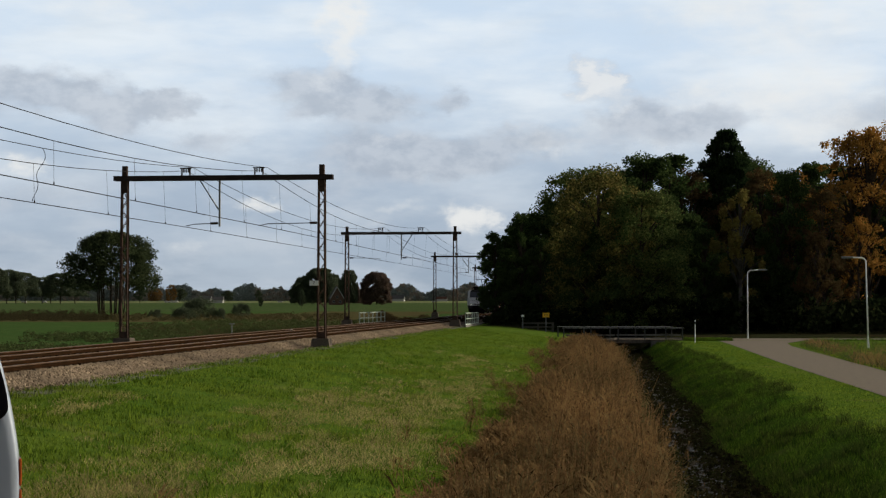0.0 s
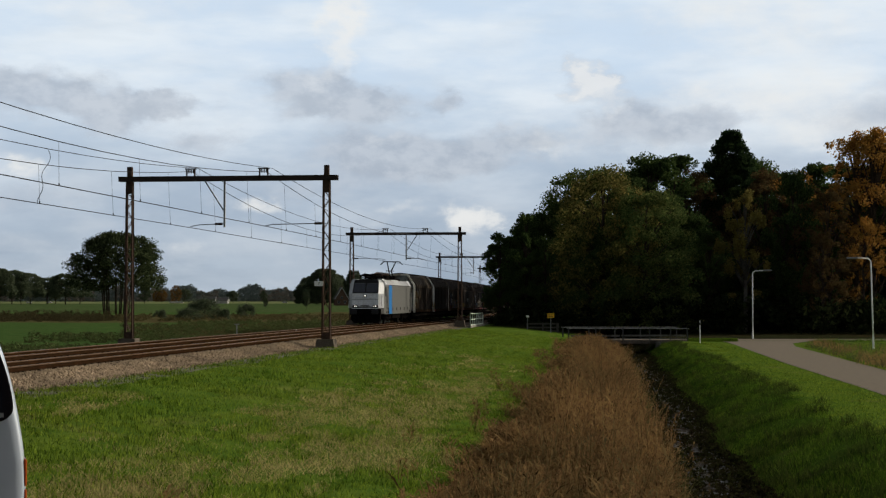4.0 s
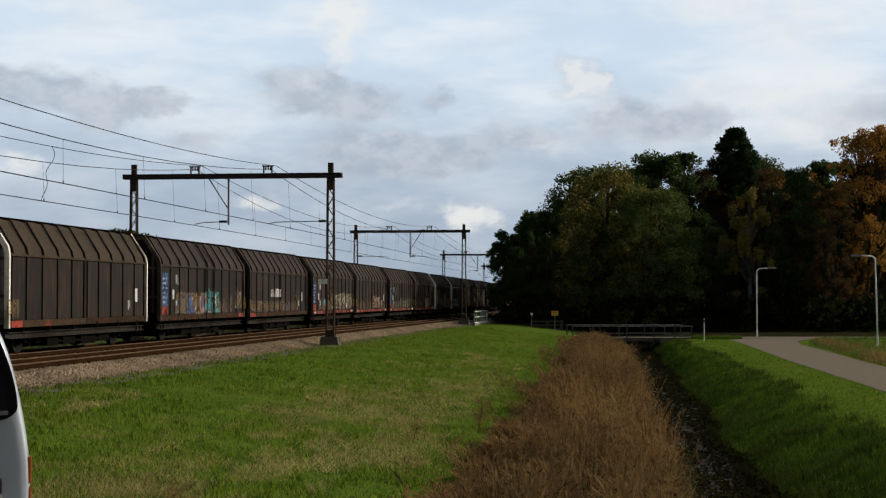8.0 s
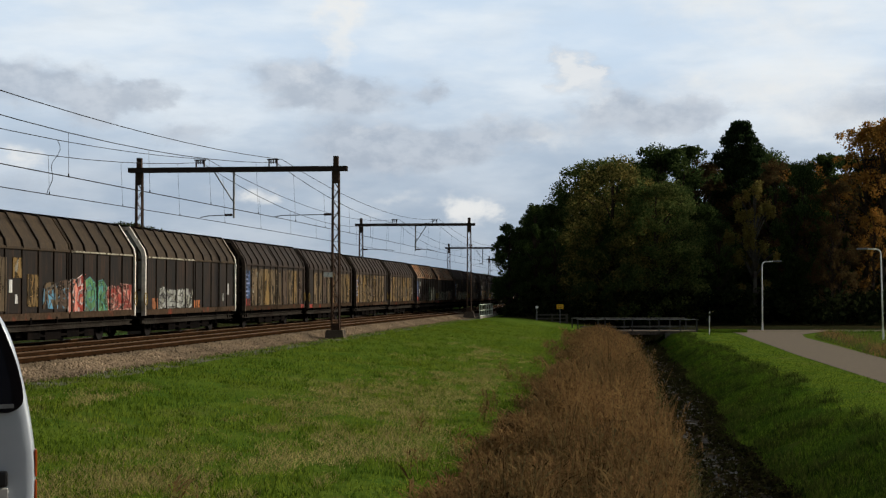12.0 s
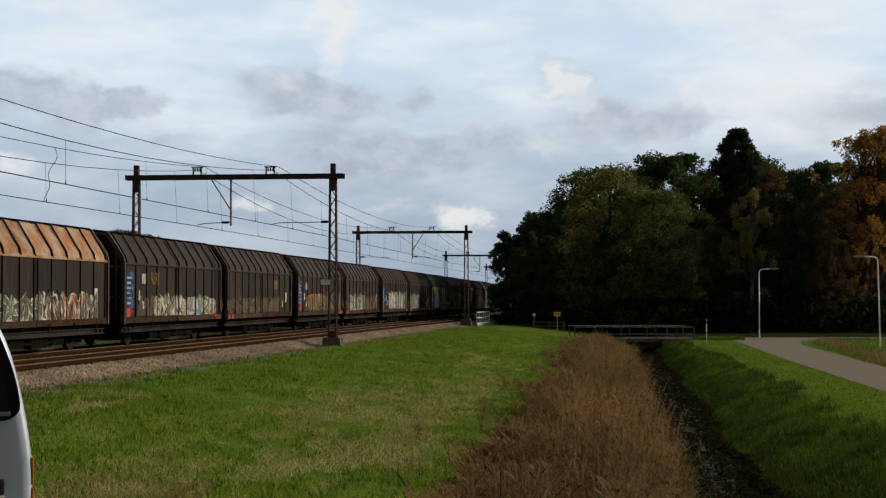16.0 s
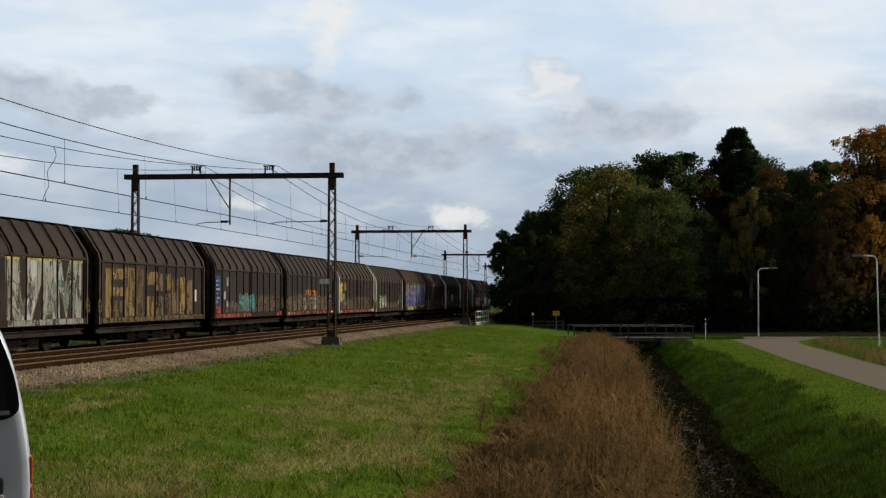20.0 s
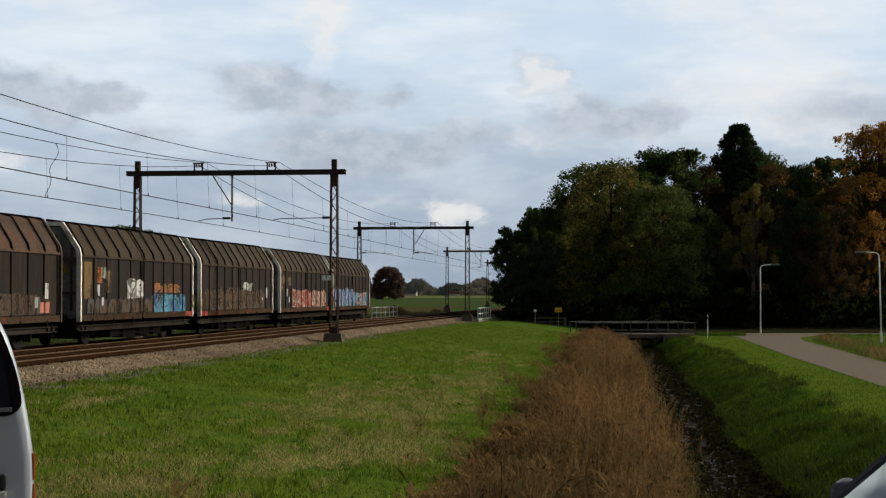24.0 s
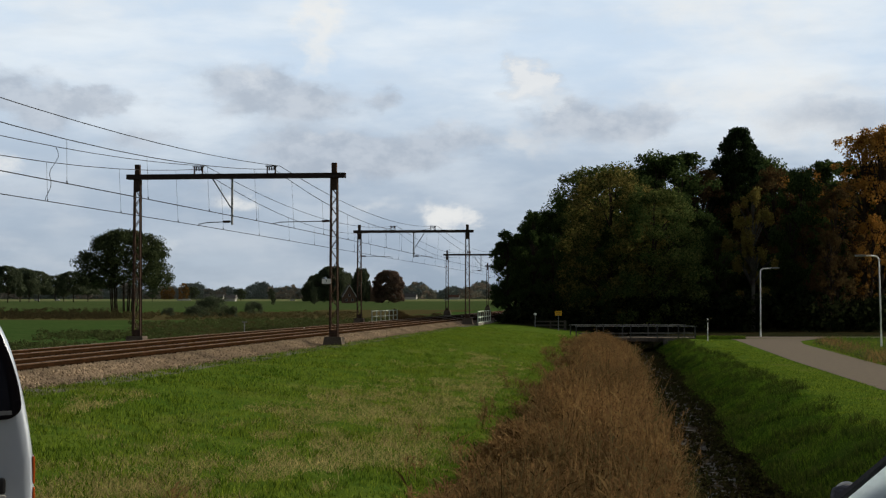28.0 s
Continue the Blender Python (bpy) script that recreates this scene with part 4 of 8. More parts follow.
PAINT_RGB = {
    "red": (0.34, 0.04, 0.024), "pink": (0.52, 0.30, 0.24), "salmon": (0.62, 0.22, 0.15), "blue": (0.05, 0.12, 0.36), "sky": (0.10, 0.28, 0.42), "teal": (0.06, 0.25, 0.27),
    "green": (0.10, 0.26, 0.10), "moss": (0.10, 0.15, 0.10), "yellow": (0.48, 0.36, 0.07), "gold": (0.19, 0.118, 0.036), "tan": (0.13, 0.088, 0.042), "ochre": (0.088, 0.058, 0.024),
    "cream": (0.50, 0.46, 0.35), "silver": (0.36, 0.37, 0.34), "white": (0.62, 0.62, 0.60), "orange": (0.36, 0.12, 0.035), "purple": (0.10, 0.07, 0.30), "lilac": (0.26, 0.30, 0.50),
    "grey": (0.075, 0.068, 0.06), "black": (0.02, 0.02, 0.022), "lime": (0.35, 0.42, 0.06), "labelblue": (0.028, 0.072, 0.17), "brown": (0.072, 0.044, 0.026), "oldred": (0.19, 0.034, 0.024), "rimgold": (0.34, 0.28, 0.10), "ash": (0.27, 0.27, 0.22)}
PAINT = {k: paint(k, v) for k, v in PAINT_RGB.items()}


# loose letter-like curls in a unit square: flourishes, not readable signs
CURLS = (((0.15, 0), (0.10, 0.5), (0.2, 0.95), (0.6, 1), (0.9, 0.8), (0.6, 0.55), (0.25, 0.5), (0.7, 0.3), (0.95, 0)),
         ((0.9, 0.85), (0.5, 1), (0.12, 0.75), (0.3, 0.52), (0.75, 0.45), (0.9, 0.2), (0.5, 0), (0.08, 0.12)),
         ((0.08, 0), (0.3, 0.6), (0.5, 1), (0.7, 0.55), (0.95, 0)),
         ((0.1, 1), (0.12, 0.3), (0.35, 0), (0.75, 0.02), (0.92, 0.35), (0.9, 1)),
         ((0.1, 0), (0.12, 0.95), (0.5, 0.4), (0.88, 0.95), (0.92, 0)),
         ((0.48, 1), (0.15, 0.75), (0.1, 0.3), (0.45, 0), (0.85, 0.25), (0.9, 0.7), (0.55, 0.98)),
         ((0.05, 0.95), (0.95, 0.9), (0.3, 0.35), (0.1, 0.05), (0.95, 0.08)))


def wall_z(z):
    """Heights of the paint scheme, fitted to the wall: 1.2 to 1.42 is the sill, above it the wall."""
    return z - 0.30 if z < 1.42 else FOOT + (z - 1.42) * (KNEE - FOOT) / (KNEE - 1.42)


def outline(yc, zc, w, h, seed, lumps=0.22):
    """A rounded, lumpy outline as (y, z) points."""
    rng = random.Random(seed)
    ph = [rng.uniform(0, 6.28) for _ in range(3)]
    pts = []
    for k in range(22):
        a = 6.2832 * k / 22
        ca, sa = math.cos(a), math.sin(a)
        r = 1 + lumps * (0.5 * math.sin(2 * a + ph[0]) + 0.6 * math.sin(3 * a + ph[1]) + 0.4 * math.sin(5 * a + ph[2]))
        pts.append((yc + 0.5 * w * r * math.copysign(abs(ca) ** 0.55, ca), zc + 0.5 * h * r * math.copysign(abs(sa) ** 0.55, sa)))
    return pts


def band_quads(pts, half):
    """The quads of a band along a bent line, mitred at its bends."""
    left, right = [], []
    for i, (y, z) in enumerate(pts):
        a, c = pts[max(i - 1, 0)], pts[min(i + 1, len(pts) - 1)]
        dy, dz = c[0] - a[0], c[1] - a[1]
        d = math.hypot(dy, dz) or 1.0
        left.append((y - dz / d * half, z + dy / d * half))
        right.append((y + dz / d * half, z - dy / d * half))
    return [(left[i], left[i + 1], right[i + 1], right[i]) for i in range(len(pts) - 1)]


def curl(unit, side, flip, name, pts, half, material, depth, label=""):
    """A painted band on the wall that faces the meadow."""
    bm = B()
    for i, quad in enumerate(band_quads(pts, half)):
        if flip:
            quad = [(-y, z) for y, z in quad]
        quad = [(min(max(y, -6.85), 6.85), wall_z(min(max(z, 1.2), 3.2))) for y, z in quad]
        x0, x1 = sorted((side * 1.37, side * (1.409 + depth + 0.0003 * i)))
        prism(bm, quad, x0, x1, axis="x")
    return part(name, bm, material, unit, label)


def decal(unit, side, flip, name, pts, material, depth, label=""):
    """A thin coat of paint on the wall that faces the meadow."""
    bm = B()
    if flip:
        pts = [(-y, z) for y, z in pts]
    pts = [(min(max(y, -6.85), 6.85), wall_z(min(max(z, 1.2), 4.0))) for y, z in pts]
    x0, x1 = sorted((side * 1.37, side * (1.409 + depth)))
    prism(bm, pts, x0, x1, axis="x")
    return part(name, bm, material, unit, label)


def letter_row(y0, y1, z0, z1, seed):
    """The outline of a row of sprayed letters: a flat foot and an uneven top."""
    rng = random.Random(seed)
    n = max(2, int((y1 - y0) / 0.8))
    step, h = (y1 - y0) / n, z1 - z0
    top = []
    for i in range(n):
        a, t = y0 + step * i, rng.uniform(0.80, 1.0)
        top += [(a + 0.06 * step, z0 + h * rng.uniform(0.5, 0.8)), (a + 0.16 * step, z0 + h * (t - 0.06)), (a + rng.uniform(0.3, 0.6) * step, z0 + h * t), (a + 0.86 * step, z0 + h * (t - rng.uniform(0.04, 0.16))), (a + 0.95 * step, z0 + h * rng.uniform(0.5, 0.78))]
    foot = [(y1 - step * i / 2, z0 + h * rng.uniform(0.0, 0.05)) for i in range(2 * n + 1)]
    return top + foot


def mural(colours, rim):
    """Sprayed fields of colour in a bent patchwork with thin outlines, worn through in places."""
    key = "mural_" + "_".join(colours) + "_" + rim
    if key in MATS:
        return MATS[key]
    rgb = PAINT_RGB
    m = bpy.data.materials.new(key)
    m.use_nodes = True
    nt = m.node_tree
    b = nt.nodes["Principled BSDF"]
    L = nt.links.new
    co = nt.nodes.new("ShaderNodeTexCoord")
    info = nt.nodes.new("ShaderNodeObjectInfo")
    far = nt.nodes.new("ShaderNodeMath")
    far.operation = "MULTIPLY"
    far.inputs[1].default_value = 61.0
    L(info.outputs["Random"], far.inputs[0])
    put = nt.nodes.new("ShaderNodeVectorMath")
    L(co.outputs["Object"], put.inputs[0])
    L(far.outputs[0], put.inputs[1])
    wob = nt.nodes.new("ShaderNodeTexNoise")
    wob.inputs["Scale"].default_value, wob.inputs["Detail"].default_value = 2.2, 2
    L(put.outputs[0], wob.inputs["Vector"])
    bend = nt.nodes.new("ShaderNodeVectorMath")
    bend.operation = "MULTIPLY_ADD"
    L(wob.outputs["Color"], bend.inputs[0])
    bend.inputs[1].default_value = (0.0, 0.7, 0.7)
    L(put.outputs[0], bend.inputs[2])
    flat = nt.nodes.new("ShaderNodeMapping")
    flat.inputs["Scale"].default_value = (0.0, 1.5, 1.0)
    L(bend.outputs[0], flat.inputs[0])

    def cells(scale, feature):
        n = nt.nodes.new("ShaderNodeTexVoronoi")
        n.feature = feature
        n.inputs["Scale"].default_value = scale
        L(flat.outputs[0], n.inputs["Vector"])
        return n

    def ranged(v, a, c, lo, hi):
        n = nt.nodes.new("ShaderNodeMapRange")
        for k, x in (("From Min", a), ("From Max", c), ("To Min", lo), ("To Max", hi)):
            n.inputs[k].default_value = x
        L(v, n.inputs["Value"])
        return n.outputs[0]

    def mixed(f, x, y):
        n = nt.nodes.new("ShaderNodeMixRGB")
        for i, v in enumerate((f, x, y)):
            if isinstance(v, tuple):
                n.inputs[i].default_value = (*v, 1)
            else:
                L(v, n.inputs[i])
        return n.outputs[0]
    one = cells(1.25, "F1")
    sp = nt.nodes.new("ShaderNodeSeparateColor")
    L(one.outputs["Color"], sp.inputs[0])
    pal = nt.nodes.new("ShaderNodeValToRGB")
    pal.color_ramp.interpolation = "CONSTANT"
    tones = [rgb[c] for c in colours] + [tuple(0.55 * v for v in rgb[colours[0]])]
    pal.color_ramp.elements[0].color = (*tones[0], 1)
    pal.color_ramp.elements[1].position, pal.color_ramp.elements[1].color = 1.0 / len(tones), (*tones[1], 1)
    for i, c in enumerate(tones[2:]):
        pal.color_ramp.elements.new((i + 2.0) / len(tones)).color = (*c, 1)
    L(sp.outputs[0], pal.inputs[0])
    col = mixed(ranged(cells(3.3, "DISTANCE_TO_EDGE").outputs["Distance"], 0.02, 0.07, 0.65, 0.0), pal.outputs[0], (0.022, 0.019, 0.018))
    col = mixed(ranged(cells(1.25, "DISTANCE_TO_EDGE").outputs["Distance"], 0.03, 0.075, 1.0, 0.0), col, rgb[rim])
    mp = nt.nodes.new("ShaderNodeMapping")
    mp.inputs["Scale"].default_value = (1, 1, 0.3)
    L(put.outputs[0], mp.inputs[0])
    wear = nt.nodes.new("ShaderNodeTexNoise")
    wear.inputs["Scale"].default_value, wear.inputs["Detail"].default_value = 4.5, 7
    L(mp.outputs[0], wear.inputs["Vector"])
    col = mixed(ranged(wear.outputs["Fac"], 0.45, 0.68, 0.1, 0.75), col, (0.034, 0.025, 0.018))
    L(col, b.inputs["Base Color"])
    L(ranged(wear.outputs["Fac"], 0.56, 0.66, 1.0, 0.15), b.inputs["Alpha"])
    b.inputs["Roughness"].default_value, b.inputs["Specular IOR Level"].default_value = 0.65, 0.08
    MATS[key] = m
    return m


def tag(unit, side, flip, y0, y1, z0, z1, colours, seed, back=None, rim=None):
    """Sprayed letters side by side: soft-edged shapes in several colours, with a rim and highlights. y runs rearwards along the train."""
    rng = random.Random(seed)
    n = max(2, int((y1 - y0) / 1.0))
    step = (y1 - y0) / n
    decal(unit, side, flip, "mural", letter_row(y0, y1, z0, z1, seed + 5), mural(tuple(dict.fromkeys(colours)), rim or back or colours[-1]), 0.0012, "sprayed mural, mostly %s" % colours[0])
    if back:
        decal(unit, side, flip, "paint_cloud", outline((y0 + y1) / 2, (z0 + z1) / 2, (y1 - y0) * 1.05, (z1 - z0) * 1.08, seed, 0.10), PAINT[back], 0.0, "%s sprayed background" % back)
    for i in range(n):
        h = (z1 - z0) * rng.uniform(0.82, 1.02)
        yc = y0 + step * (i + 0.5)
        c = colours[int(i * len(colours) / n)] if rng.random() < 0.7 else rng.choice(colours)
        zb = z0 + rng.uniform(0, max(z1 - z0 - h, 0.0))
        lean = rng.uniform(-0.12, 0.12)
        wide = step * rng.uniform(0.80, 0.95)
        fat = min(0.13 * step, 0.13 * h) * rng.uniform(0.6, 1.2)
        wide *= rng.uniform(1.05, 1.5)
        mirror, upend = rng.random() < 0.5, rng.random() < 0.45
        pts = [(yc + ((1 - y if mirror else y) - 0.5) * wide + lean * (z - 0.5), zb + fat + (1 - z if upend else z) * (h - 2 * fat)) for y, z in rng.choice(CURLS)]
        if rim:
            curl(unit, side, flip, "paint_rim", pts, fat + 0.03, PAINT[rim], 0.002)
        curl(unit, side, flip, "painted_letter", pts, fat, PAINT[c], 0.005, "%s sprayed flourish" % c)
        if rng.random() < 0.8:
            squig = [(yc + rng.uniform(-0.6, 0.6) * step, zb + h * q / 3 + rng.uniform(-0.1, 0.1)) for q in range(4)]
            curl(unit, side, flip, "painted_stroke", squig, 0.035, PAINT[rng.choice(colours + ["grey", "black"])], 0.008)
        if rng.random() < 0.6:
            decal(unit, side, flip, "painted_stroke", outline(yc + rng.uniform(-0.2, 0.2) * step, zb + rng.uniform(0.2, 0.8) * h, step * rng.uniform(0.3, 0.6), h * rng.uniform(0.3, 0.6), seed * 77 + i), PAINT[rng.choice(colours)], 0.001)


def patch(unit, side, flip, y0, y1, z0, z1, c, depth=0.003, name="paint_patch", label=""):
    return decal(unit, side, flip, name, ((y0, z0), (y0, z1), (y1, z1), (y1, z0)), PAINT[c], depth, label or "%s painted patch" % c)


def consist():
    kinds = {}
    base = {"white": (M_TANROOF, M_EDGEW, "brown sliding-wall goods wagon with white edges, sprayed with graffiti"),
            "dark": (M_WROOF, M_EDGED, "grimy dark brown sliding-wall goods wagon with faded graffiti"),
            "orange": (M_RUSTROOF, M_EDGED, "dark goods wagon with a flaking orange and white roof"),
            "red": (M_REDROOF, M_EDGED, "brown goods wagon with a rust-red roof")}
    rows = ["white", "dark", "dark", "dark", "white", "dark", "dark", "orange", "dark", "dark", "dark", "dark", "dark", "white", "red", "white", "white"]
    units = []
    for k, kind in enumerate(rows):
        for half in (0, 1):
            if kind not in kinds:
                kinds[kind] = u = wagon(base[kind])
            else:
                u = copy_thing(kinds[kind], Matrix())
            units.append(u)
    return units


UNITS = consist()


def dress(k, half):
    """The unit, the wall that faces the meadow (+1 or -1) and whether its y runs against the train's."""
    return UNITS[2 * (k - 1) + half], (1, -1)[half], bool(half)


def paint_train():
    for k in range(1, 18):
        for half in (0, 1):
            w = dress(k, half)
            s = k * 10 + half
            if half == 0 and k not in (1, 5, 14, 16, 17):
                patch(*w, -6.75, -5.85, 1.75, 2.95, "labelblue", 0.002, "label_panel", "faded blue lettering panel")
                for i in range(6):
                    patch(*w, -6.65, -6.65 + (0.45, 0.6, 0.35, 0.7, 0.5, 0.6)[i], 1.86 + 0.17 * i, 1.93 + 0.17 * i, "lilac", 0.004, "lettering_bar", "pale lettering bar")
                patch(*w, -6.75, -5.85, 1.44, 1.74, "red", 0.002, "label_panel", "faded red panel")
            if half == 0:
                patch(*w, -5.2, -4.95, 2.0, 2.35, "white", 0.002, "notice_plate", "small white notice plate")
                patch(*w, -4.75, -4.3, 2.55, 2.9, "silver", 0.002, "notice_plate", "small grey notice plate")
                patch(*w, -4.7, -4.5, 1.7, 1.95, "white", 0.002, "notice_plate", "small white notice plate")
            else:
                patch(*w, 5.6, 5.9, 1.9, 2.35, "white", 0.002, "notice_plate", "small white notice plate")
                patch(*w, 4.7, 5.0, 1.65, 1.95, "silver", 0.002, "notice_plate", "small grey notice plate")
            if k not in (5, 7, 12, 15) or (k == 15 and half == 1):
                patch(*w, (5.9, -6.8)[half], (6.8, -5.9)[half], 1.2, 1.41, "red", 0.046, "red_mark", "red painted corner of the sill")
    ghost = random.Random(77)
    for k in (2, 3, 4, 9, 10, 13, 14, 15, 16):
        for half in (0, 1):
            a, b = ghost.uniform(-6.4, -4.5), ghost.uniform(4.0, 6.5)
            c = ghost.sample(("brown", "ochre", "grey"), 2)
            decal(*dress(k, half), "faded_mural", letter_row(a, b, 1.44, ghost.uniform(1.9, 2.3), 900 + 2 * k + half), mural(tuple(c), "brown"), 0.0004, "old faded graffiti, brown and dull")
    T = lambda k, h, *a, **q: tag(*dress(k, h), *a, 1000 * k + h, **q)
    P = lambda k, h, *a: patch(*dress(k, h), *a)
    P(1, 0, -6.6, -5.4, 1.5, 2.9, "gold"); P(1, 0, -5.0, -3.9, 1.5, 2.8, "tan"); P(1, 0, -3.4, -2.5, 2.3, 2.95, "tan")
    T(1, 0, 3.0, 5.0, 1.6, 2.0, ["tan", "grey"]); P(1, 1, -6.7, -6.1, 1.5, 2.0, "tan")
    T(2, 0, -4.6, 0.2, 1.46, 2.25, ["blue", "tan", "pink"], back="tan"); T(2, 0, 0.0, 2.4, 1.46, 2.35, ["teal", "teal", "cream"], rim="black"); T(2, 0, 5.4, 6.6, 1.6, 2.4, ["silver", "tan"])
    T(2, 1, -2.2, 0.2, 2.1, 2.5, ["silver", "white"]); T(2, 1, -6.6, 1.0, 1.5, 1.95, ["ochre", "tan"]); P(2, 1, 4.0, 4.6, 1.5, 2.4, "tan")
    for k, half in ((3, 0), (3, 1), (4, 0), (4, 1), (13, 1), (14, 0)):
        P(k, half, -6.8, 6.8, 1.22, 1.40, "oldred", 0.046, "sill_stripe", "flaking red paint along the sill")
        for y in (-6.6, 6.1):
            P(k, half, y, y + 0.5, 1.26, 1.36, "white", 0.048, "sill_mark", "small white mark on the red sill")
    T(3, 0, -0.5, 6.4, 1.5, 2.35, ["brown", "ochre", "grey"], rim="cream"); P(3, 0, -3.6, -2.9, 1.7, 2.0, "sky")
    T(3, 1, 0.3, 3.9, 1.5, 2.3, ["brown", "grey", "brown"], rim="pink"); T(3, 1, -5, -2, 1.5, 2.0, ["ochre", "brown"])
    T(4, 0, -1.0, 6.0, 1.5, 2.2, ["brown", "ochre", "moss"]); P(4, 0, -3.8, -2.7, 2.4, 2.95, "grey")
    T(4, 1, -6.0, 4.5, 1.48, 2.2, ["brown", "tan", "ochre"], rim="grey"); P(4, 1, 1.5, 2.4, 2.3, 2.9, "grey")
    P(5, 0, -6.6, -5.4, 1.5, 2.95, "tan"); P(5, 0, -4.9, -4.2, 2.4, 2.95, "gold"); P(5, 0, -3.7, -2.8, 1.6, 2.5, "gold"); T(5, 0, -2.4, 0.4, 1.5, 2.4, ["brown", "tan", "sky"])
    T(5, 0, 0.0, 1.6, 1.3, 2.55, ["red", "salmon"], rim="white"); tag(*dress(5, 0), 1.5, 3.9, 1.36, 2.45, ["moss", "green", "grey"], 5101, rim="teal"); tag(*dress(5, 0), 3.8, 6.7, 1.3, 2.35, ["red", "oldred", "pink"], 5102, rim="pink"); P(5, 0, 0.1, 6.7, 3.19, 3.24, "cream", 0.062)
    T(5, 1, -5.2, -0.3, 1.42, 2.15, ["silver", "silver", "ash"], rim="black"); P(5, 1, -6.0, -5.3, 1.42, 1.8, "orange"); P(5, 1, -0.2, 0.9, 1.42, 1.7, "orange"); P(5, 1, -6.7, -0.1, 3.19, 3.24, "cream", 0.062)
    for h in (0, 1):
        for i in range(9):
            c = ("tan", "ochre", "gold", "tan", "ochre", "brown", "tan", "gold", "brown")[(i + 3 * h) % 9]
            P(6, h, -5.6 + 1.36 * i, -4.4 + 1.36 * i, 1.45, 3.05, c)
            P(7, h, -6.6 + 1.36 * i, -5.4 + 1.36 * i, 1.45, 3.1, ("gold", "tan", "gold", "ochre", "tan", "gold", "tan", "ochre", "tan")[(i + 4 * h) % 9])
    T(7, 0, -4, 5, 1.6, 2.5, ["ochre", "brown", "tan"]); T(7, 1, -4.5, 4, 1.6, 2.5, ["ochre", "tan", "grey"])
    T(8, 0, 1.4, 6.4, 1.3, 2.5, ["moss", "grey", "moss", "ash"], rim="cream"); T(8, 1, -6.5, 0.2, 1.34, 2.2, ["grey", "moss", "brown"], rim="cream"); tag(*dress(8, 1), 0.2, 5.8, 1.3, 2.3, ["brown", "orange", "grey"], 8101, rim="cream"); T(8, 0, -3.0, 1.0, 1.46, 2.0, ["brown", "grey"])
    T(9, 0, -3.2, 0.8, 1.42, 2.25, ["cream", "ash", "yellow"], rim="black"); T(9, 0, 0.6, 6.2, 1.42, 2.15, ["ash", "sky", "yellow", "silver"], rim="cream"); P(9, 0, -3.6, -2.6, 2.55, 2.95, "gold")
    T(9, 1, -6.4, -1.0, 1.46, 2.1, ["brown", "grey", "brown"], rim="tan"); P(9, 1, 2.9, 3.6, 2.5, 2.9, "gold")
    T(10, 0, -4.2, 1.5, 1.5, 2.3, ["gold", "moss", "ochre"], back="orange"); T(10, 0, 1.6, 6.4, 1.5, 2.5, ["tan", "ochre", "moss"])
    T(10, 1, -5.8, 0.6, 1.4, 2.45, ["ash", "tan", "ash"], rim="cream"); T(10, 1, 1.0, 5.0, 1.4, 2.35, ["tan", "ochre", "brown"])
    T(11, 0, -3.6, 0.6, 1.44, 2.7, ["cream", "tan", "cream"], rim="ash"); T(11, 0, 0.5, 6.4, 1.36, 2.7, ["ash", "cream", "moss", "tan"], rim="teal"); P(11, 0, -4.8, -3.8, 1.75, 2.05, "blue")
    T(11, 1, -6.4, -0.6, 1.36, 2.55, ["moss", "teal", "cream", "salmon"], rim="cream"); P(11, 1, -6.6, -1.8, 1.22, 1.41, "sky")
    P(12, 0, -6.8, -4.6, 2.9, 3.16, "orange"); P(12, 0, -4.4, 6.6, 3.09, 3.15, "yellow", 0.006); P(12, 0, -4.6, -4.3, 1.5, 2.6, "yellow")
    for i in range(8):
        P(12, 0, -4.5 + 1.38 * i, -3.16 + 1.38 * i, 1.42, 3.15, ("ash", "silver", "ash", "ash", "silver", "ash", "silver", "ash")[i])
    P(12, 0, -0.2, 6.6, 1.22, 1.41, "ash", 0.046)
    # bare brown gaps with yellow rims between the tall white shapes
    for gap in (((0.85, 3.15), (0.95, 2.2), (1.15, 1.85), (1.5, 2.15), (1.55, 2.6), (1.35, 3.15)), ((1.95, 1.42), (2.6, 1.42), (2.85, 2.0), (2.9, 2.45), (2.6, 2.3)),
                ((4.5, 3.15), (4.85, 2.4), (5.3, 3.15)), ((4.45, 1.42), (5.0, 1.42), (4.7, 1.9), (4.3, 2.3)), ((5.1, 1.42), (5.45, 1.42), (5.4, 2.3)), ((-0.8, 1.42), (-0.2, 1.42), (-0.3, 3.15), (-0.75, 3.15))):
        cy, cz = (sum(q[i] for q in gap) / len(gap) for i in (0, 1))
        decal(*dress(12, 0), "paint_rim", [(cy + (y - cy) * 1.18, min(max(cz + (z - cz) * 1.04, 1.42), 3.16)) for y, z in gap], PAINT["rimgold"], 0.009, "thin yellow sprayed rim")
        decal(*dress(12, 0), "bare_gap", gap, M_WAG, 0.011, "bare brown wall between the painted shapes")
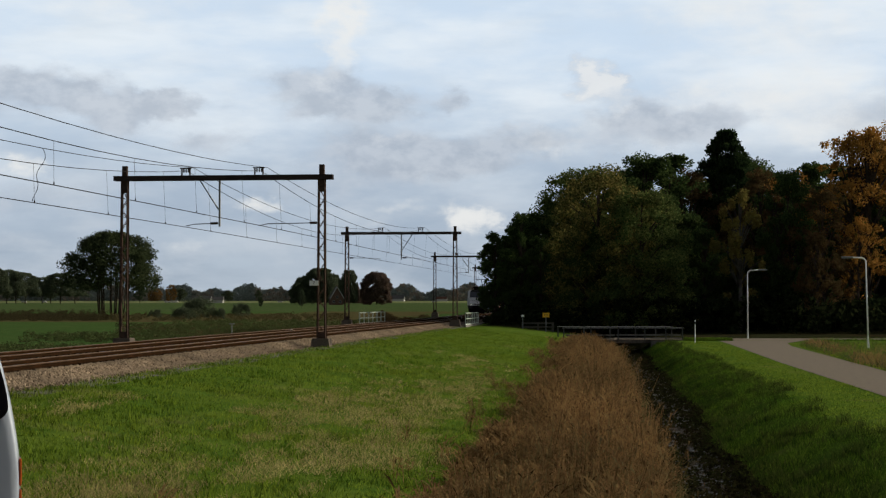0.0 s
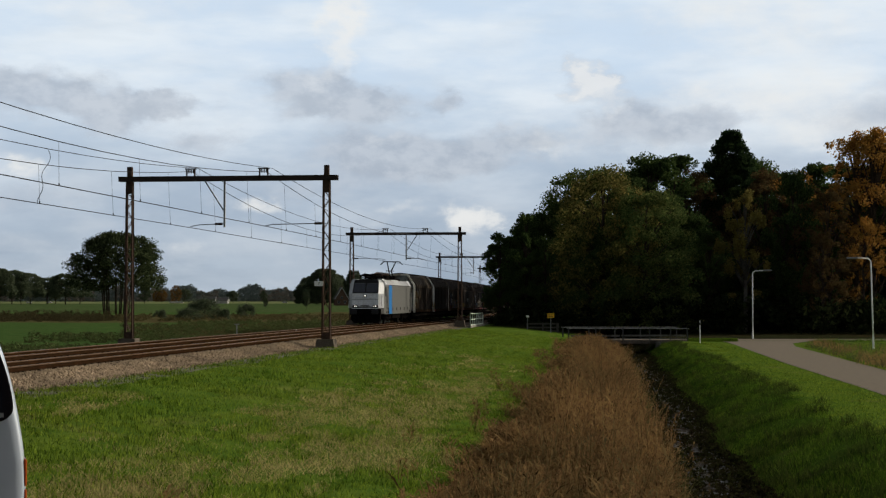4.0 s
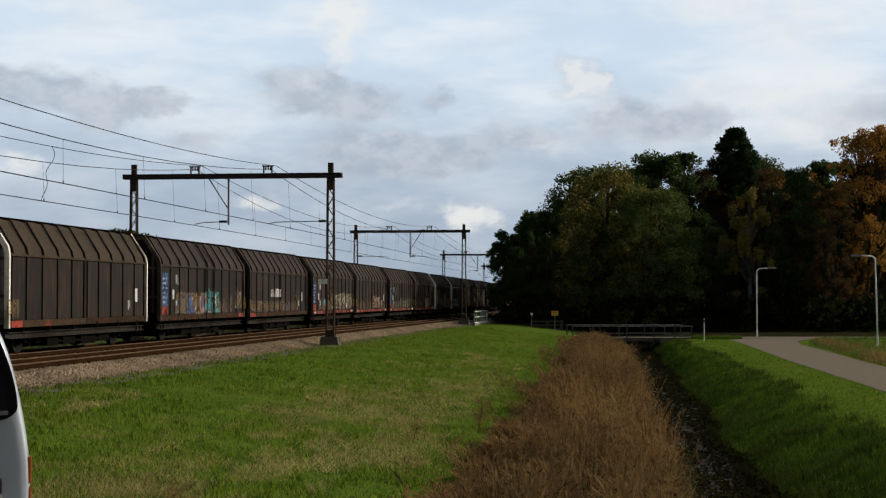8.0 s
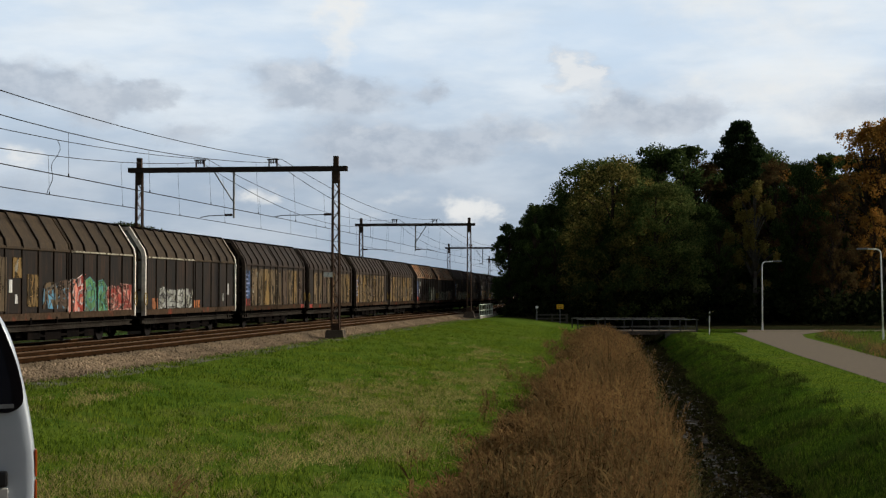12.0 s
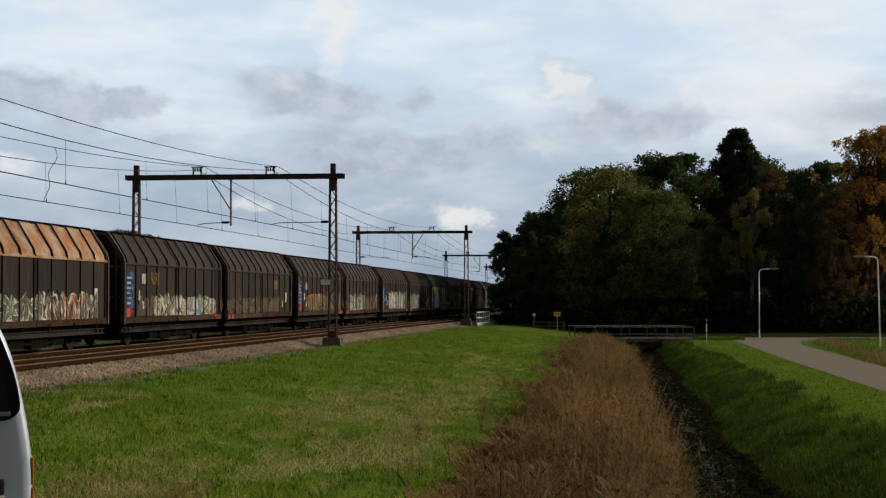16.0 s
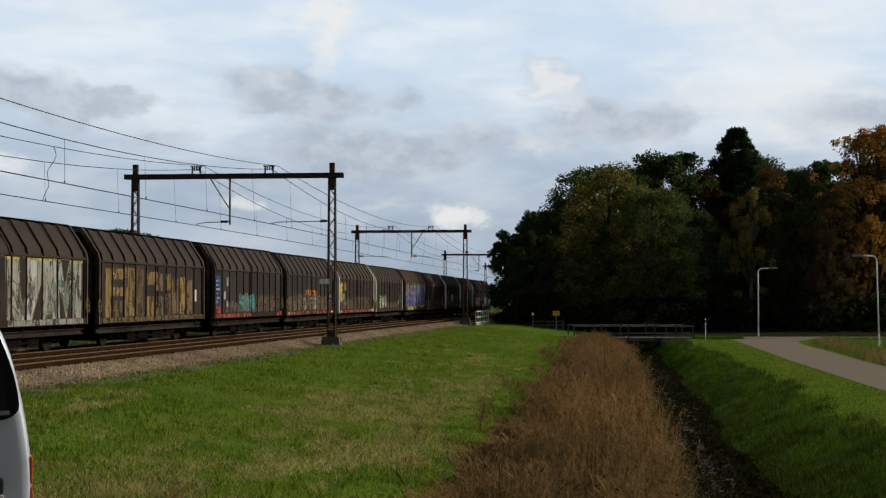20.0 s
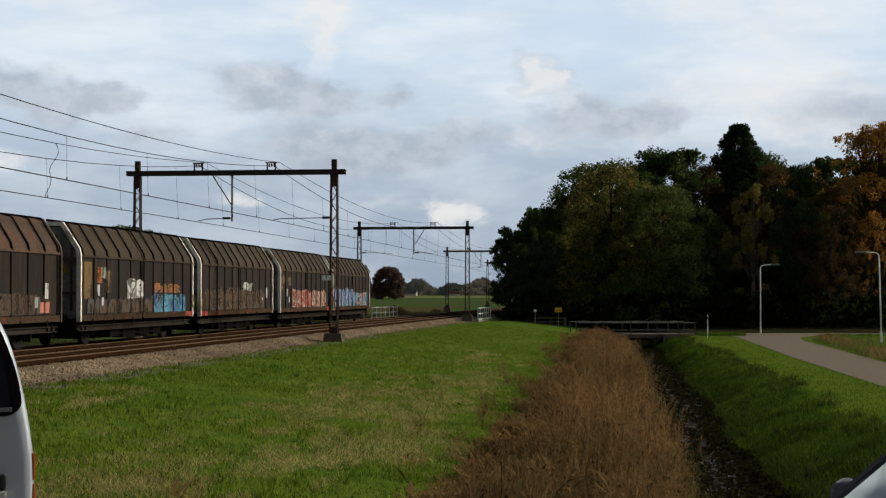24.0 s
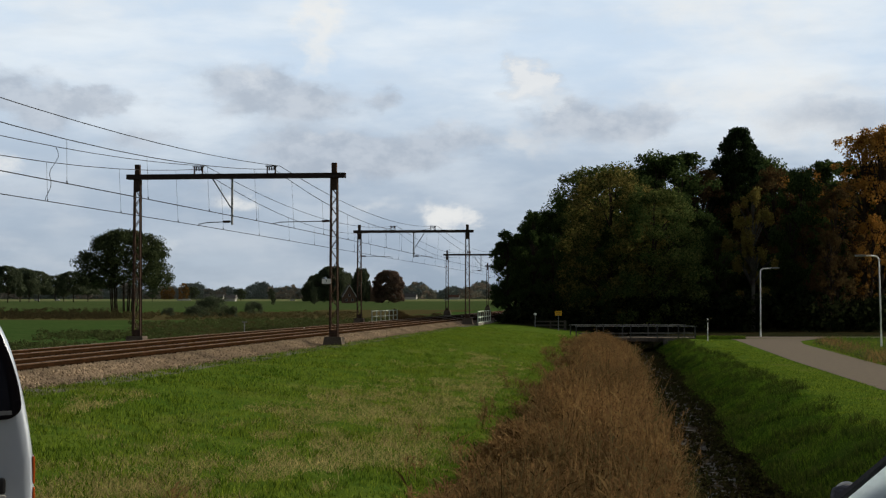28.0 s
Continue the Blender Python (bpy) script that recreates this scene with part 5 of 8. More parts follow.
    # tall golden strokes
    for a, b, z0, z1, c in ((-6.25, -5.6, 1.42, 3.0, "gold"), (-5.6, -4.25, 2.65, 3.0, "gold"), (-5.6, -4.25, 2.1, 2.4, "gold"), (-5.5, -4.3, 1.42, 1.95, "ochre"), (-4.1, -3.5, 2.1, 3.05, "gold"), (-3.4, -2.8, 1.45, 3.05, "gold"), (-4.1, -3.4, 1.42, 2.0, "tan"), (-2.6, -1.7, 1.45, 3.0, "ochre"),
                            (-1.45, 0.1, 2.5, 2.95, "gold"), (-0.2, 0.85, 2.3, 2.9, "tan"), (-1.4, -0.4, 1.42, 2.1, "gold"), (-0.1, 0.95, 1.42, 2.1, "tan"), (1.3, 2.0, 2.3, 2.9, "gold"), (2.1, 3.1, 1.45, 2.75, "tan"), (1.2, 2.0, 1.42, 2.2, "ochre"), (3.3, 4.1, 1.45, 2.8, "gold"), (4.4, 5.2, 1.45, 2.7, "tan")):
        P(12, 1, a, b, z0, z1, c)
    decal(*dress(12, 1), "painted_stroke", ((-4.0, 2.1), (-3.5, 2.1), (-2.8, 1.45), (-3.4, 1.45)), PAINT["gold"], 0.005, "golden sprayed stroke")
    P(12, 1, -6.6, 5.6, 1.22, 1.40, "ochre", 0.046)
    T(12, 0, -2.2, 6.0, 1.5, 2.6, ["ash", "grey", "ash", "moss"])
    T(13, 0, -2.4, 0.8, 1.5, 2.3, ["moss", "teal"]); P(13, 0, -6.7, 6.6, 1.22, 1.40, "oldred", 0.03); T(13, 0, 0.9, 6.3, 1.6, 2.2, ["brown", "ochre", "brown"])
    T(13, 1, -6.4, 5.6, 1.45, 2.2, ["tan", "ochre", "ash", "brown"], back="brown"); P(13, 1, -1.8, 1.6, 2.2, 2.5, "orange")
    P(14, 0, -6.5, -5.5, 1.9, 3.0, "yellow"); P(14, 0, -4.9, -4.2, 2.6, 3.0, "orange"); T(14, 0, -2, 5.8, 1.5, 2.2, ["brown", "ochre"]); T(14, 1, -5.2, -1.6, 1.5, 2.3, ["green", "cream", "moss"], rim="white")
    T(15, 0, -5.8, 6.4, 1.5, 3.2, ["purple", "purple", "lilac", "purple"], back="green", rim="lilac"); P(15, 0, -5.6, 1.0, 1.24, 1.5, "lime", 0.03); P(15, 0, 2.4, 5.4, 1.24, 1.6, "lime", 0.03); P(15, 0, 4.8, 5.8, 1.5, 2.0, "lime"); T(15, 0, -6.0, -2.0, 2.4, 3.2, ["orange", "yellow"])
    T(15, 1, -5.0, 4.6, 1.46, 2.1, ["brown", "brown"]); P(15, 1, 5.2, 6.0, 1.5, 1.8, "salmon")
    T(16, 0, 1.4, 6.0, 1.36, 2.1, ["sky", "sky", "blue"], rim="teal"); T(16, 0, 1.6, 5.2, 2.1, 2.45, ["gold", "orange"]); P(16, 0, -6.6, -5.8, 1.9, 3.05, "gold"); P(16, 0, -5.2, -4.7, 2.4, 2.9, "orange"); P(16, 0, -4.3, -3.7, 2.1, 2.8, "tan"); T(16, 0, -1.8, 0.2, 1.9, 2.6, ["silver", "white"]); T(16, 1, 0.8, 2.6, 2.2, 2.6, ["white", "silver"]); T(16, 1, -6, 5, 1.5, 2.3, ["brown", "brown", "ochre"], back="brown")
    P(17, 0, -6.6, -5.7, 2.2, 3.0, "tan"); P(17, 0, -4.7, -4.0, 2.5, 3.0, "tan"); T(17, 0, -3.9, 1.6, 1.42, 2.35, ["red", "red", "red"], rim="cream"); T(17, 0, 1.5, 5.8, 1.42, 2.35, ["pink", "cream", "pink"], rim="brown")
    T(17, 1, -6.2, 0.5, 1.42, 2.5, ["lilac", "lilac", "lime", "lilac"], rim="sky"); T(17, 1, 0.4, 6.0, 1.42, 2.25, ["sky", "salmon", "sky", "salmon"], rim="teal")


paint_train()

# ---- the locomotive ----
M_SILVER = streaked("silver_grey_paint", (0.098, 0.099, 0.089), (0.085, 0.085, 0.075), (0.046, 0.044, 0.038), rough=0.5, by_object=0.03, amount=0.55, stretch=0.06)
M_NOSE = streaked("silver_nose_paint", (0.80, 0.82, 0.84), (0.72, 0.73, 0.74), (0.42, 0.42, 0.41), rough=0.4, by_object=0.03, amount=0.4, stretch=0.1)
M_LBLUE = mat("bright_blue_paint", (0.004, 0.15, 0.44), rough=0.4, var=0.08, bump=0.03)
# sunlight on the cab corners and hoods is painted as a brighter silver
M_CORNER = streaked("sunlit_silver_paint", (0.50, 0.51, 0.52), (0.44, 0.45, 0.45), (0.26, 0.25, 0.23), rough=0.45, by_object=0.03, amount=0.35, stretch=0.1)
# dark glass, its bluish grey lifted to include some reflected sky
M_LGLASS = mat("dark_windscreen", (0.04, 0.045, 0.055), rough=0.08, var=0.05, bump=0, spec=0.8)
M_LAMP = mat("lit_headlamp", (1.0, 0.95, 0.82), rough=0.3, var=0.0, bump=0, emit=1.1)
M_LROOF = streaked("pale_roof_hood", (0.30, 0.305, 0.30), (0.22, 0.215, 0.20), (0.12, 0.095, 0.065), rough=0.5, by_object=0.12, amount=0.5, stretch=0.3)
LB = 8.75  # half length between the cab corners


def loco():
    v = thing("locomotive", "silver-grey electric locomotive with a blue stripe and raised pantograph", "locomotive")
    W = 1.46
    bm = B()
    prism(bm, ((-W, 0.84), (-W, 3.22), (-1.16, 3.60), (1.16, 3.60), (W, 3.22), (W, 0.84)), -LB + 1.0, LB - 1.0)
    part("body", bm, M_SILVER, v)
    for sy in (-1, 1):
        c = B()
        secs = []
        # cab: upright lower nose, windscreen leaning back, sides tapering in
        for k, (z, yy, ww) in enumerate(((0.90, 8.84, 1.06), (1.36, 8.95, 1.08), (2.50, 8.86, 1.06), (3.34, 8.32, 1.02), (3.62, 8.10, 0.94))):
            secs.append([c.verts.new((-W if z < 3.5 else -1.16, sy * (LB - 1.0), z)), c.verts.new((-min(W, ww + 0.35), sy * (yy - 0.55), z)), c.verts.new((-ww, sy * yy, z)),
                         c.verts.new((ww, sy * yy, z)), c.verts.new((min(W, ww + 0.35), sy * (yy - 0.55), z)), c.verts.new((W if z < 3.5 else 1.16, sy * (LB - 1.0), z))])
        for a, b in zip(secs[:-1], secs[1:]):
            for i in range(5):
                c.faces.new((a[i], a[i + 1], b[i + 1], b[i]))
        c.faces.new(secs[-1])
        c.faces.new(secs[0])
        bmesh.ops.recalc_face_normals(c, faces=c.faces)
        cab = part("cab", c, M_SILVER, v)
        fp = B()
        for z0, z1, y0, y1, w0, w1 in ((1.30, 2.02, 8.94, 8.895, 1.07, 1.065), (2.04, 2.52, 8.897, 8.855, 1.065, 1.06)):
            q = [fp.verts.new(p) for p in ((-w0, sy * (y0 + 0.012), z0), (w0, sy * (y0 + 0.012), z0), (w1, sy * (y1 + 0.012), z1), (-w1, sy * (y1 + 0.012), z1),
                                           (-w0, sy * (y0 - 0.03), z0), (w0, sy * (y0 - 0.03), z0), (w1, sy * (y1 - 0.03), z1), (-w1, sy * (y1 - 0.03), z1))]
            for f in ((0, 1, 2, 3), (4, 5, 6, 7), (0, 1, 5, 4), (1, 2, 6, 5), (2, 3, 7, 6), (3, 0, 4, 7)):
                fp.faces.new([q[i] for i in f])
        bmesh.ops.recalc_face_normals(fp, faces=fp.faces)
        part("nose_panel", fp, M_NOSE, cab, "pale silver nose panels")
        for sx in (-1, 1):
            cp = B()
            rows = ((1.36, 8.95, 1.08), (2.50, 8.86, 1.06), (3.34, 8.32, 1.02), (3.60, 8.12, 0.95))
            vs = [(cp.verts.new((sx * ww, sy * (yy + 0.012), z)), cp.verts.new((sx * (min(W, ww + 0.35) + 0.012), sy * (yy - 0.55), z)),
                   cp.verts.new((sx * (ww - 0.04), sy * (yy - 0.04), z)), cp.verts.new((sx * (min(W, ww + 0.35) - 0.03), sy * (yy - 0.57), z))) for z, yy, ww in rows]
            for a, b in zip(vs[:-1], vs[1:]):
                for i, j in ((0, 1), (1, 3), (3, 2), (2, 0)):
                    cp.faces.new((a[i], a[j], b[j], b[i]))
            bmesh.ops.recalc_face_normals(cp, faces=cp.faces)
            part("cab_corner", cp, M_CORNER, cab, "silver cab corner with sunlight painted in")
            rl = B()
            rod(rl, (sx * 1.30, sy * 8.72, 1.5), (sx * 1.30, sy * 8.66, 2.35), 0.018, 6)
            part("corner_handrail", rl, M_GALV, cab)
        gl = B()
        for x0, x1 in ((-0.97, -0.035), (0.035, 0.97)):
            pts = [(x0, 2.60), (x0 * 0.97 if x0 < 0 else x0, 3.32), (x1 * 0.97 if x1 > 0 else x1, 3.32), (x1, 2.60)]
            vs = []
            for dy in (-0.03, 0.03):
                vs.append([gl.verts.new((x, sy * (8.86 - (z - 2.50) * 0.643 + dy), z)) for x, z in pts])
            gl.faces.new(vs[0]); gl.faces.new(vs[1][::-1])
            for i in range(4):
                j = (i + 1) % 4
                gl.faces.new((vs[0][i], vs[0][j], vs[1][j], vs[1][i]))
        bmesh.ops.recalc_face_normals(gl, faces=gl.faces)
        part("windscreen", gl, M_LGLASS, cab, "dark two-part windscreen")
        fr = B()
        for x in (-1.0, 0.0, 1.0):
            bar(fr, (x, sy * 8.845, 2.56), (x * 0.97, sy * 8.36, 3.34), 0.05, 0.03)
        bar(fr, (-1.0, sy * 8.845, 2.56), (1.0, sy * 8.845, 2.56), 0.05, 0.03)
        part("windscreen_frame", fr, M_SOLE, cab, "grey windscreen frame with a middle post")
        br = B()
        prism(br, ((-1.00, 3.36), (-0.94, 3.60), (0.94, 3.60), (1.00, 3.36)), sy * 8.12, sy * 8.31)
        part("brow", br, M_BLACK, cab, "black band above the windscreen")
        for x, z, r in ((-0.84, 1.50, 0.052), (0.84, 1.50, 0.052), (0, 2.33, 0.055)):
            h = B()
            box(h, (x * 0.97, sy * 8.945, z), (0.40 if x else 0.24, 0.05, 0.20 if x else 0.17), bevel=0.02)
            hs = part("headlamp_housing", h, M_SOLE, cab)
            h = B()
            rod(h, (x, sy * 8.95, z), (x, sy * 8.985, z), r, 14)
            if x:
                rod(h, (x * 0.83, sy * 8.95, z), (x * 0.83, sy * 8.98, z), r * 0.6, 12)
            part("headlamp", h, M_LAMP if sy < 0 else M_LGLASS, hs, "bright round headlamp" if sy < 0 else "")
        bb = B()
        for i in range(8):
            box(bb, (-0.33 + 0.09 * i, sy * 8.945, 1.54), (0.055, 0.02, 0.12))
        part("lettering_bars", bb, M_SOLE, cab)
        for x in (-0.4, 0.4):
            wp = B()
            bar(wp, (x, sy * 8.90, 2.53), (x + 0.38 * (1 if x > 0 else -1), sy * 8.83, 2.64), 0.03, 0.02)
            part("wiper", wp, M_BLACK, cab)
        hr = B()
        bar(hr, (-1.05, sy * 8.93, 2.12), (1.05, sy * 8.93, 2.12), 0.03, 0.03)
        part("handrail", hr, M_NOSE, cab)
        sk = B()
        box(sk, (0, sy * 8.66, 1.06), (2.5, 0.62, 0.50), bevel=0.05)
        prism(sk, ((-0.95, 0.15), (-1.18, 0.42), (-1.18, 0.82), (1.18, 0.82), (1.18, 0.42), (0.95, 0.15)), sy * 8.35, sy * 8.70)
        prism(sk, ((-0.5, 0.45), (-0.6, 0.8), (0.6, 0.8), (0.5, 0.45)), sy * 8.70, sy * 8.86)
        part("buffer_beam", sk, M_UNDER, v, "black buffer beam and plough")
        for x in (-0.87, 0.87):
            bf = B()
            rod(bf, (x, sy * 8.9, 1.05), (x, sy * 9.4, 1.05), 0.12, 10)
            box(bf, (x, sy * 9.42, 1.05), (0.55, 0.06, 0.4), bevel=0.03)
            part("buffer", bf, M_BLACK, v)
        for sx in (-1, 1):
            dw = B()
            box(dw, (sx * (W + 0.004), sy * 7.55, 2.65), (0.03, 0.42, 0.75), bevel=0.01)
            part("cab_door_window", dw, M_LGLASS, v)
            dr = B()
            box(dr, (sx * (W + 0.003), sy * 6.62, 2.0), (0.02, 0.02, 2.1))
            box(dr, (sx * (W + 0.003), sy * 7.36, 2.0), (0.02, 0.02, 2.1))
            part("cab_door_seam", dr, M_BLACK, v)
            hd = B()
            for yy in (6.7, 7.3):
                rod(hd, (sx * (W + 0.05), sy * yy, 1.3), (sx * (W + 0.05), sy * yy, 2.7), 0.018, 6)
            part("door_handrail", hd, M_GALV, v)
            sp = B()
            for z in (0.42, 0.62):
                box(sp, (sx * 1.34, sy * 6.98, z), (0.16, 0.5, 0.03))
            for dy in (-0.25, 0.25):
                box(sp, (sx * 1.38, sy * 6.98 + dy, 0.62), (0.03, 0.03, 0.46))
            part("door_step", sp, M_UNDER, v)
            for dy in (-0.9, 0.1):
                sp = B()
                box(sp, (sx * (W + 0.01), sy * 6.9 - dy, 1.0), (0.03, 0.26, 0.2), bevel=0.01)
                part("step_recess", sp, M_UNDER, v)
            hood = B()
            prism(hood, ((sx * 1.465, 3.20), (sx * 1.18, 3.68), (sx * 0.85, 3.68), (sx * 1.1, 3.22)), sy * 6.6, sy * 7.85)
            part("roof_hood", hood, M_CORNER, v)
    for sx in (-1, 1):
        st = B()
        box(st, (sx * (W + 0.004), -5.0, 2.03), (0.02, 1.6, 2.36))
        part("blue_stripe", st, M_LBLUE, v, "broad bright blue stripe")
        s = B()
        box(s, (sx * (W + 0.006), 0.3, 3.20), (0.03, 12.6, 0.035))
        part("gutter", s, M_SOLE, v, "thin dark gutter")
        for a, b in ((-6.2, -4.6), (-4.58, -3.1), (-3.08, 1.2), (1.22, 4.2), (4.22, 6.2)):
            rp = B()
            up = 0.05 if a == -3.08 else 0.0
            prism(rp, ((sx * 1.465, 3.23), (sx * 1.17, 3.62 + up), (sx * 1.05, 3.62 + up), (sx * 1.3, 3.20)), a, b)
            part("roof_edge", rp, M_LROOF, v)
        for i in range(6):
            g = B()
            box(g, (sx * (W + 0.01), -6.0 + 2.3 * i, 1.25), (0.03, 0.2, 0.25), bevel=0.008)
            part("service_flap", g, M_SOLE, v)
    rf = B()
    for y in (-4.5, -2.2, 0.0, 2.2):
        box(rf, (0, y, 3.66), (2.0, 1.9, 0.14), bevel=0.03)
    part("roof_cover", rf, M_SOLE, v)
    for x, y in ((-0.5, -3.4), (0.5, -3.2), (0.0, -2.0), (-0.6, 0.6), (0.6, 1.2), (0.2, 3.0), (-0.4, 4.4)):
        eq = B()
        rod(eq, (x, y, 3.6), (x, y, 4.0), 0.09, 10)
        part("insulator", eq, M_UNDER, v)
    for a, b in (((-0.5, -3.4, 3.98), (0.2, 3.0, 3.98)), ((0.5, -3.2, 3.98), (0.6, 1.2, 3.98))):
        eq = B()
        rod(eq, a, b, 0.03, 6)
        part("busbar", eq, M_UNDER, v)
    for x in (-0.2, 0.3):
        eq = B()
        rod(eq, (x, -7.3, 3.72), (x, -7.8, 3.72), 0.06, 8)
        part("horn", eq, M_UNDER, v)
    rng = random.Random(31)
    for i in range(16):
        x, y = rng.choice((-0.7, -0.25, 0.3, 0.75)), -3.2 + 0.52 * i
        ins = B()
        h = rng.uniform(0.22, 0.42)
        rod(ins, (x, y, 3.7), (x, y, 3.72 + h), 0.035, 8)
        for q in range(4):
            rod(ins, (x, y, 3.76 + h * q / 4.5), (x, y, 3.79 + h * q / 4.5), 0.085, 10)
        part("insulator", ins, M_UNDER, v)
    for k, (x, z) in enumerate(((-0.75, 4.05), (-0.25, 4.1), (0.35, 4.02), (0.8, 3.98))):
        cb = B()
        rod(cb, (x, -3.4, z), (x * 0.8, 4.2, z - 0.06), 0.035, 6)
        part("busbar", cb, M_UNDER, v)
    for y, sx_, sy_, sz in ((-2.4, 0.9, 0.7, 0.34), (-0.9, 0.7, 0.9, 0.28), (2.4, 0.8, 0.6, 0.36)):
        cb = B()
        box(cb, (0.35, y, 3.72 + sz / 2), (sx_, sy_, sz), bevel=0.03)
        part("switch_box", cb, M_UNDER, v)
    for sx in (-1, 1):
        cb = B()
        for i in range(12):
            rod(cb, (sx * 0.62, -7.3 + 0.3 * i, 3.98), (sx * 0.15, -7.15 + 0.3 * i, 4.06), 0.04, 5)
        rod(cb, (sx * 0.62, -7.5, 3.98), (sx * 0.62, -3.6, 3.92), 0.06, 6)
        rod(cb, (sx * 0.30, -7.4, 4.10), (sx * 0.22, -4.0, 4.04), 0.05, 6)
        part("folded_arm", cb, M_UNDER, v, "black folded pantograph arm")
    for y, up in ((-5.6, 0), (5.4, 1)):
        pn = B()
        box(pn, (0, y, 3.8), (1.3, 1.7, 0.08))
        frame_ = part("pantograph", pn, M_UNDER, v, "raised black pantograph" if up else "folded black pantograph")
        top = (5.32 if up else 4.02)
        kx = y + (-0.75 if up else 1.1)
        foot = y + (0.55 if up else -0.6)
        kz = 3.84 + (top - 3.84) * 0.48

        def limb(name, a, b, r):
            bm = B()
            rod(bm, a, b, r, 6)
            part(name, bm, M_UNDER, frame_)
        for x in ((-0.14, 0.14) if up else (-0.42, 0.42)):
            limb("lower_arm", (x, foot, 3.84), (x * 0.8, kx, kz), 0.06)
            limb("upper_arm", (x * 0.8, kx, kz), (x * (2.6 if up else 1.1), y + (0.1 if up else -0.25), top), 0.05)
        limb("knee", (-0.35, kx, kz), (0.35, kx, kz), 0.035)
        for dy in ((-0.1, 0.3) if up else (-0.45, -0.05)):
            hb = B()
            rod(hb, (-0.72, y + dy, top + 0.06), (0.72, y + dy, top + 0.06), 0.035, 6)
            for sx in (-1, 1):
                rod(hb, (sx * 0.72, y + dy, top + 0.06), (sx * 0.98, y + dy, top - 0.2), 0.025, 6)
            part("contact_strip", hb, M_UNDER, frame_)
    for cy in (-5.2, 5.2):
        bg_ = B()
        for sx in (-1, 1):
            box(bg_, (sx * 1.1, cy, 0.72), (0.16, 3.9, 0.3), bevel=0.03)
            for dy in (-1.3, 1.3):
                rod(bg_, (sx * 1.1, cy + dy - 0.3, 0.62), (sx * 1.1, cy + dy - 0.3, 1.0), 0.12, 10)
                rod(bg_, (sx * 1.1, cy + dy + 0.3, 0.62), (sx * 1.1, cy + dy + 0.3, 1.0), 0.12, 10)
        bo = part("bogie", bg_, M_UNDER, v)
        for sx in (-1, 1):
            for dy, z0, z1, wd in ((-2.1, 0.3, 0.95, 0.10), (-0.5, 0.35, 0.9, 0.22), (0.1, 0.3, 0.85, 0.34), (0.75, 0.4, 0.95, 0.12), (2.2, 0.3, 0.95, 0.10)):
                gr = B()
                box(gr, (sx * 1.22, cy + dy, (z0 + z1) / 2), (0.14, wd, z1 - z0), bevel=0.02)
                part("damper", gr, M_UNDER, bo)
            gr = B()
            bar(gr, (sx * 1.25, cy - 1.9, 0.55), (sx * 1.25, cy + 1.9, 0.5), 0.06, 0.06)
            part("brake_rod", gr, M_UNDER, bo)
            for dy in (-1.3, 1.3):
                gr = B()
                box(gr, (sx * 1.2, cy + dy, 0.6), (0.18, 0.42, 0.36), bevel=0.05)
                part("axlebox", gr, M_UNDER, bo)
        for dy in (-1.3, 1.3):
            for sx in (-1, 1):
                wl = B()
                rod(wl, (sx * 0.69, cy + dy, 0.6), (sx * 0.83, cy + dy, 0.6), 0.6, 26)
                rod(wl, (sx * 0.83, cy + dy, 0.6), (sx * 1.1, cy + dy, 0.6), 0.18, 12)
                part("wheel", wl, M_WHEEL, bo)
    ub = B()
    box(ub, (0, 0, 0.72), (2.5, 4.6, 0.55), bevel=0.05)
    part("transformer_box", ub, M_UNDER, v)
    return v


LOCO = loco()
SPEED = 27.87


def train_rows(s_at_0):
    rows = []
    for i in range(57):
        t = i * 0.5
        s = s_at_0 - SPEED * t
        a, b = on_track(s - 5.0), on_track(s + 5.0)
        p = (a + b) / 2
        rows.append((t, p, -math.degrees(math.atan2(b.x - a.x, b.y - a.y))))
    return rows


def motions():
    # the train runs at a steady pace from the wood towards the road
    front = 4.65 + SPEED * 5.5
    walk(LOCO, [(t, pose(p.x, p.y, p.z, 0, 0, h)) for t, p, h in train_rows(front + LB)])
    for k in range(17):
        for half in (0, 1):
            s0 = front + 19.35 + 31.15 * k + (WL if half == 0 else 3 * WL + 1.25)
            walk(UNITS[2 * k + half], [(t, pose(p.x, p.y, p.z, 0, 0, h + 180 * half)) for t, p, h in train_rows(s0)])
    # the clouds drift to the left
    for layer, turn in ((SKY, SKY_TURN), (CLOUDS, CLOUD_TURN)):
        walk(layer, [(0.0, pose(0, 0, 0, 0, 0, -turn)), (14.0, pose(0, 0, 0, 0, 0, -turn / 2)), (28.0, pose(0, 0, 0, 0, 0, 0.0))])
    # a car drives up and stops beside the camera
    rows = [(t, pose(x, y, 0.31, 0, 0, h)) for t, x, y, h in (
        (0.0, 15.5, 8.0, 90), (21.3, 15.5, 8.0, 90), (21.8, 12.0, 8.0, 90), (22.3, 7.4, 7.7, 96), (22.7, 4.7, 6.7, 114), (23.0, 3.2, 5.65, 126), (23.3, 2.42, 4.98, 131), (23.5, 2.31, 4.88, 131.3), (28.0, 2.31, 4.88, 131.3))]
    walk(CAR, rows)

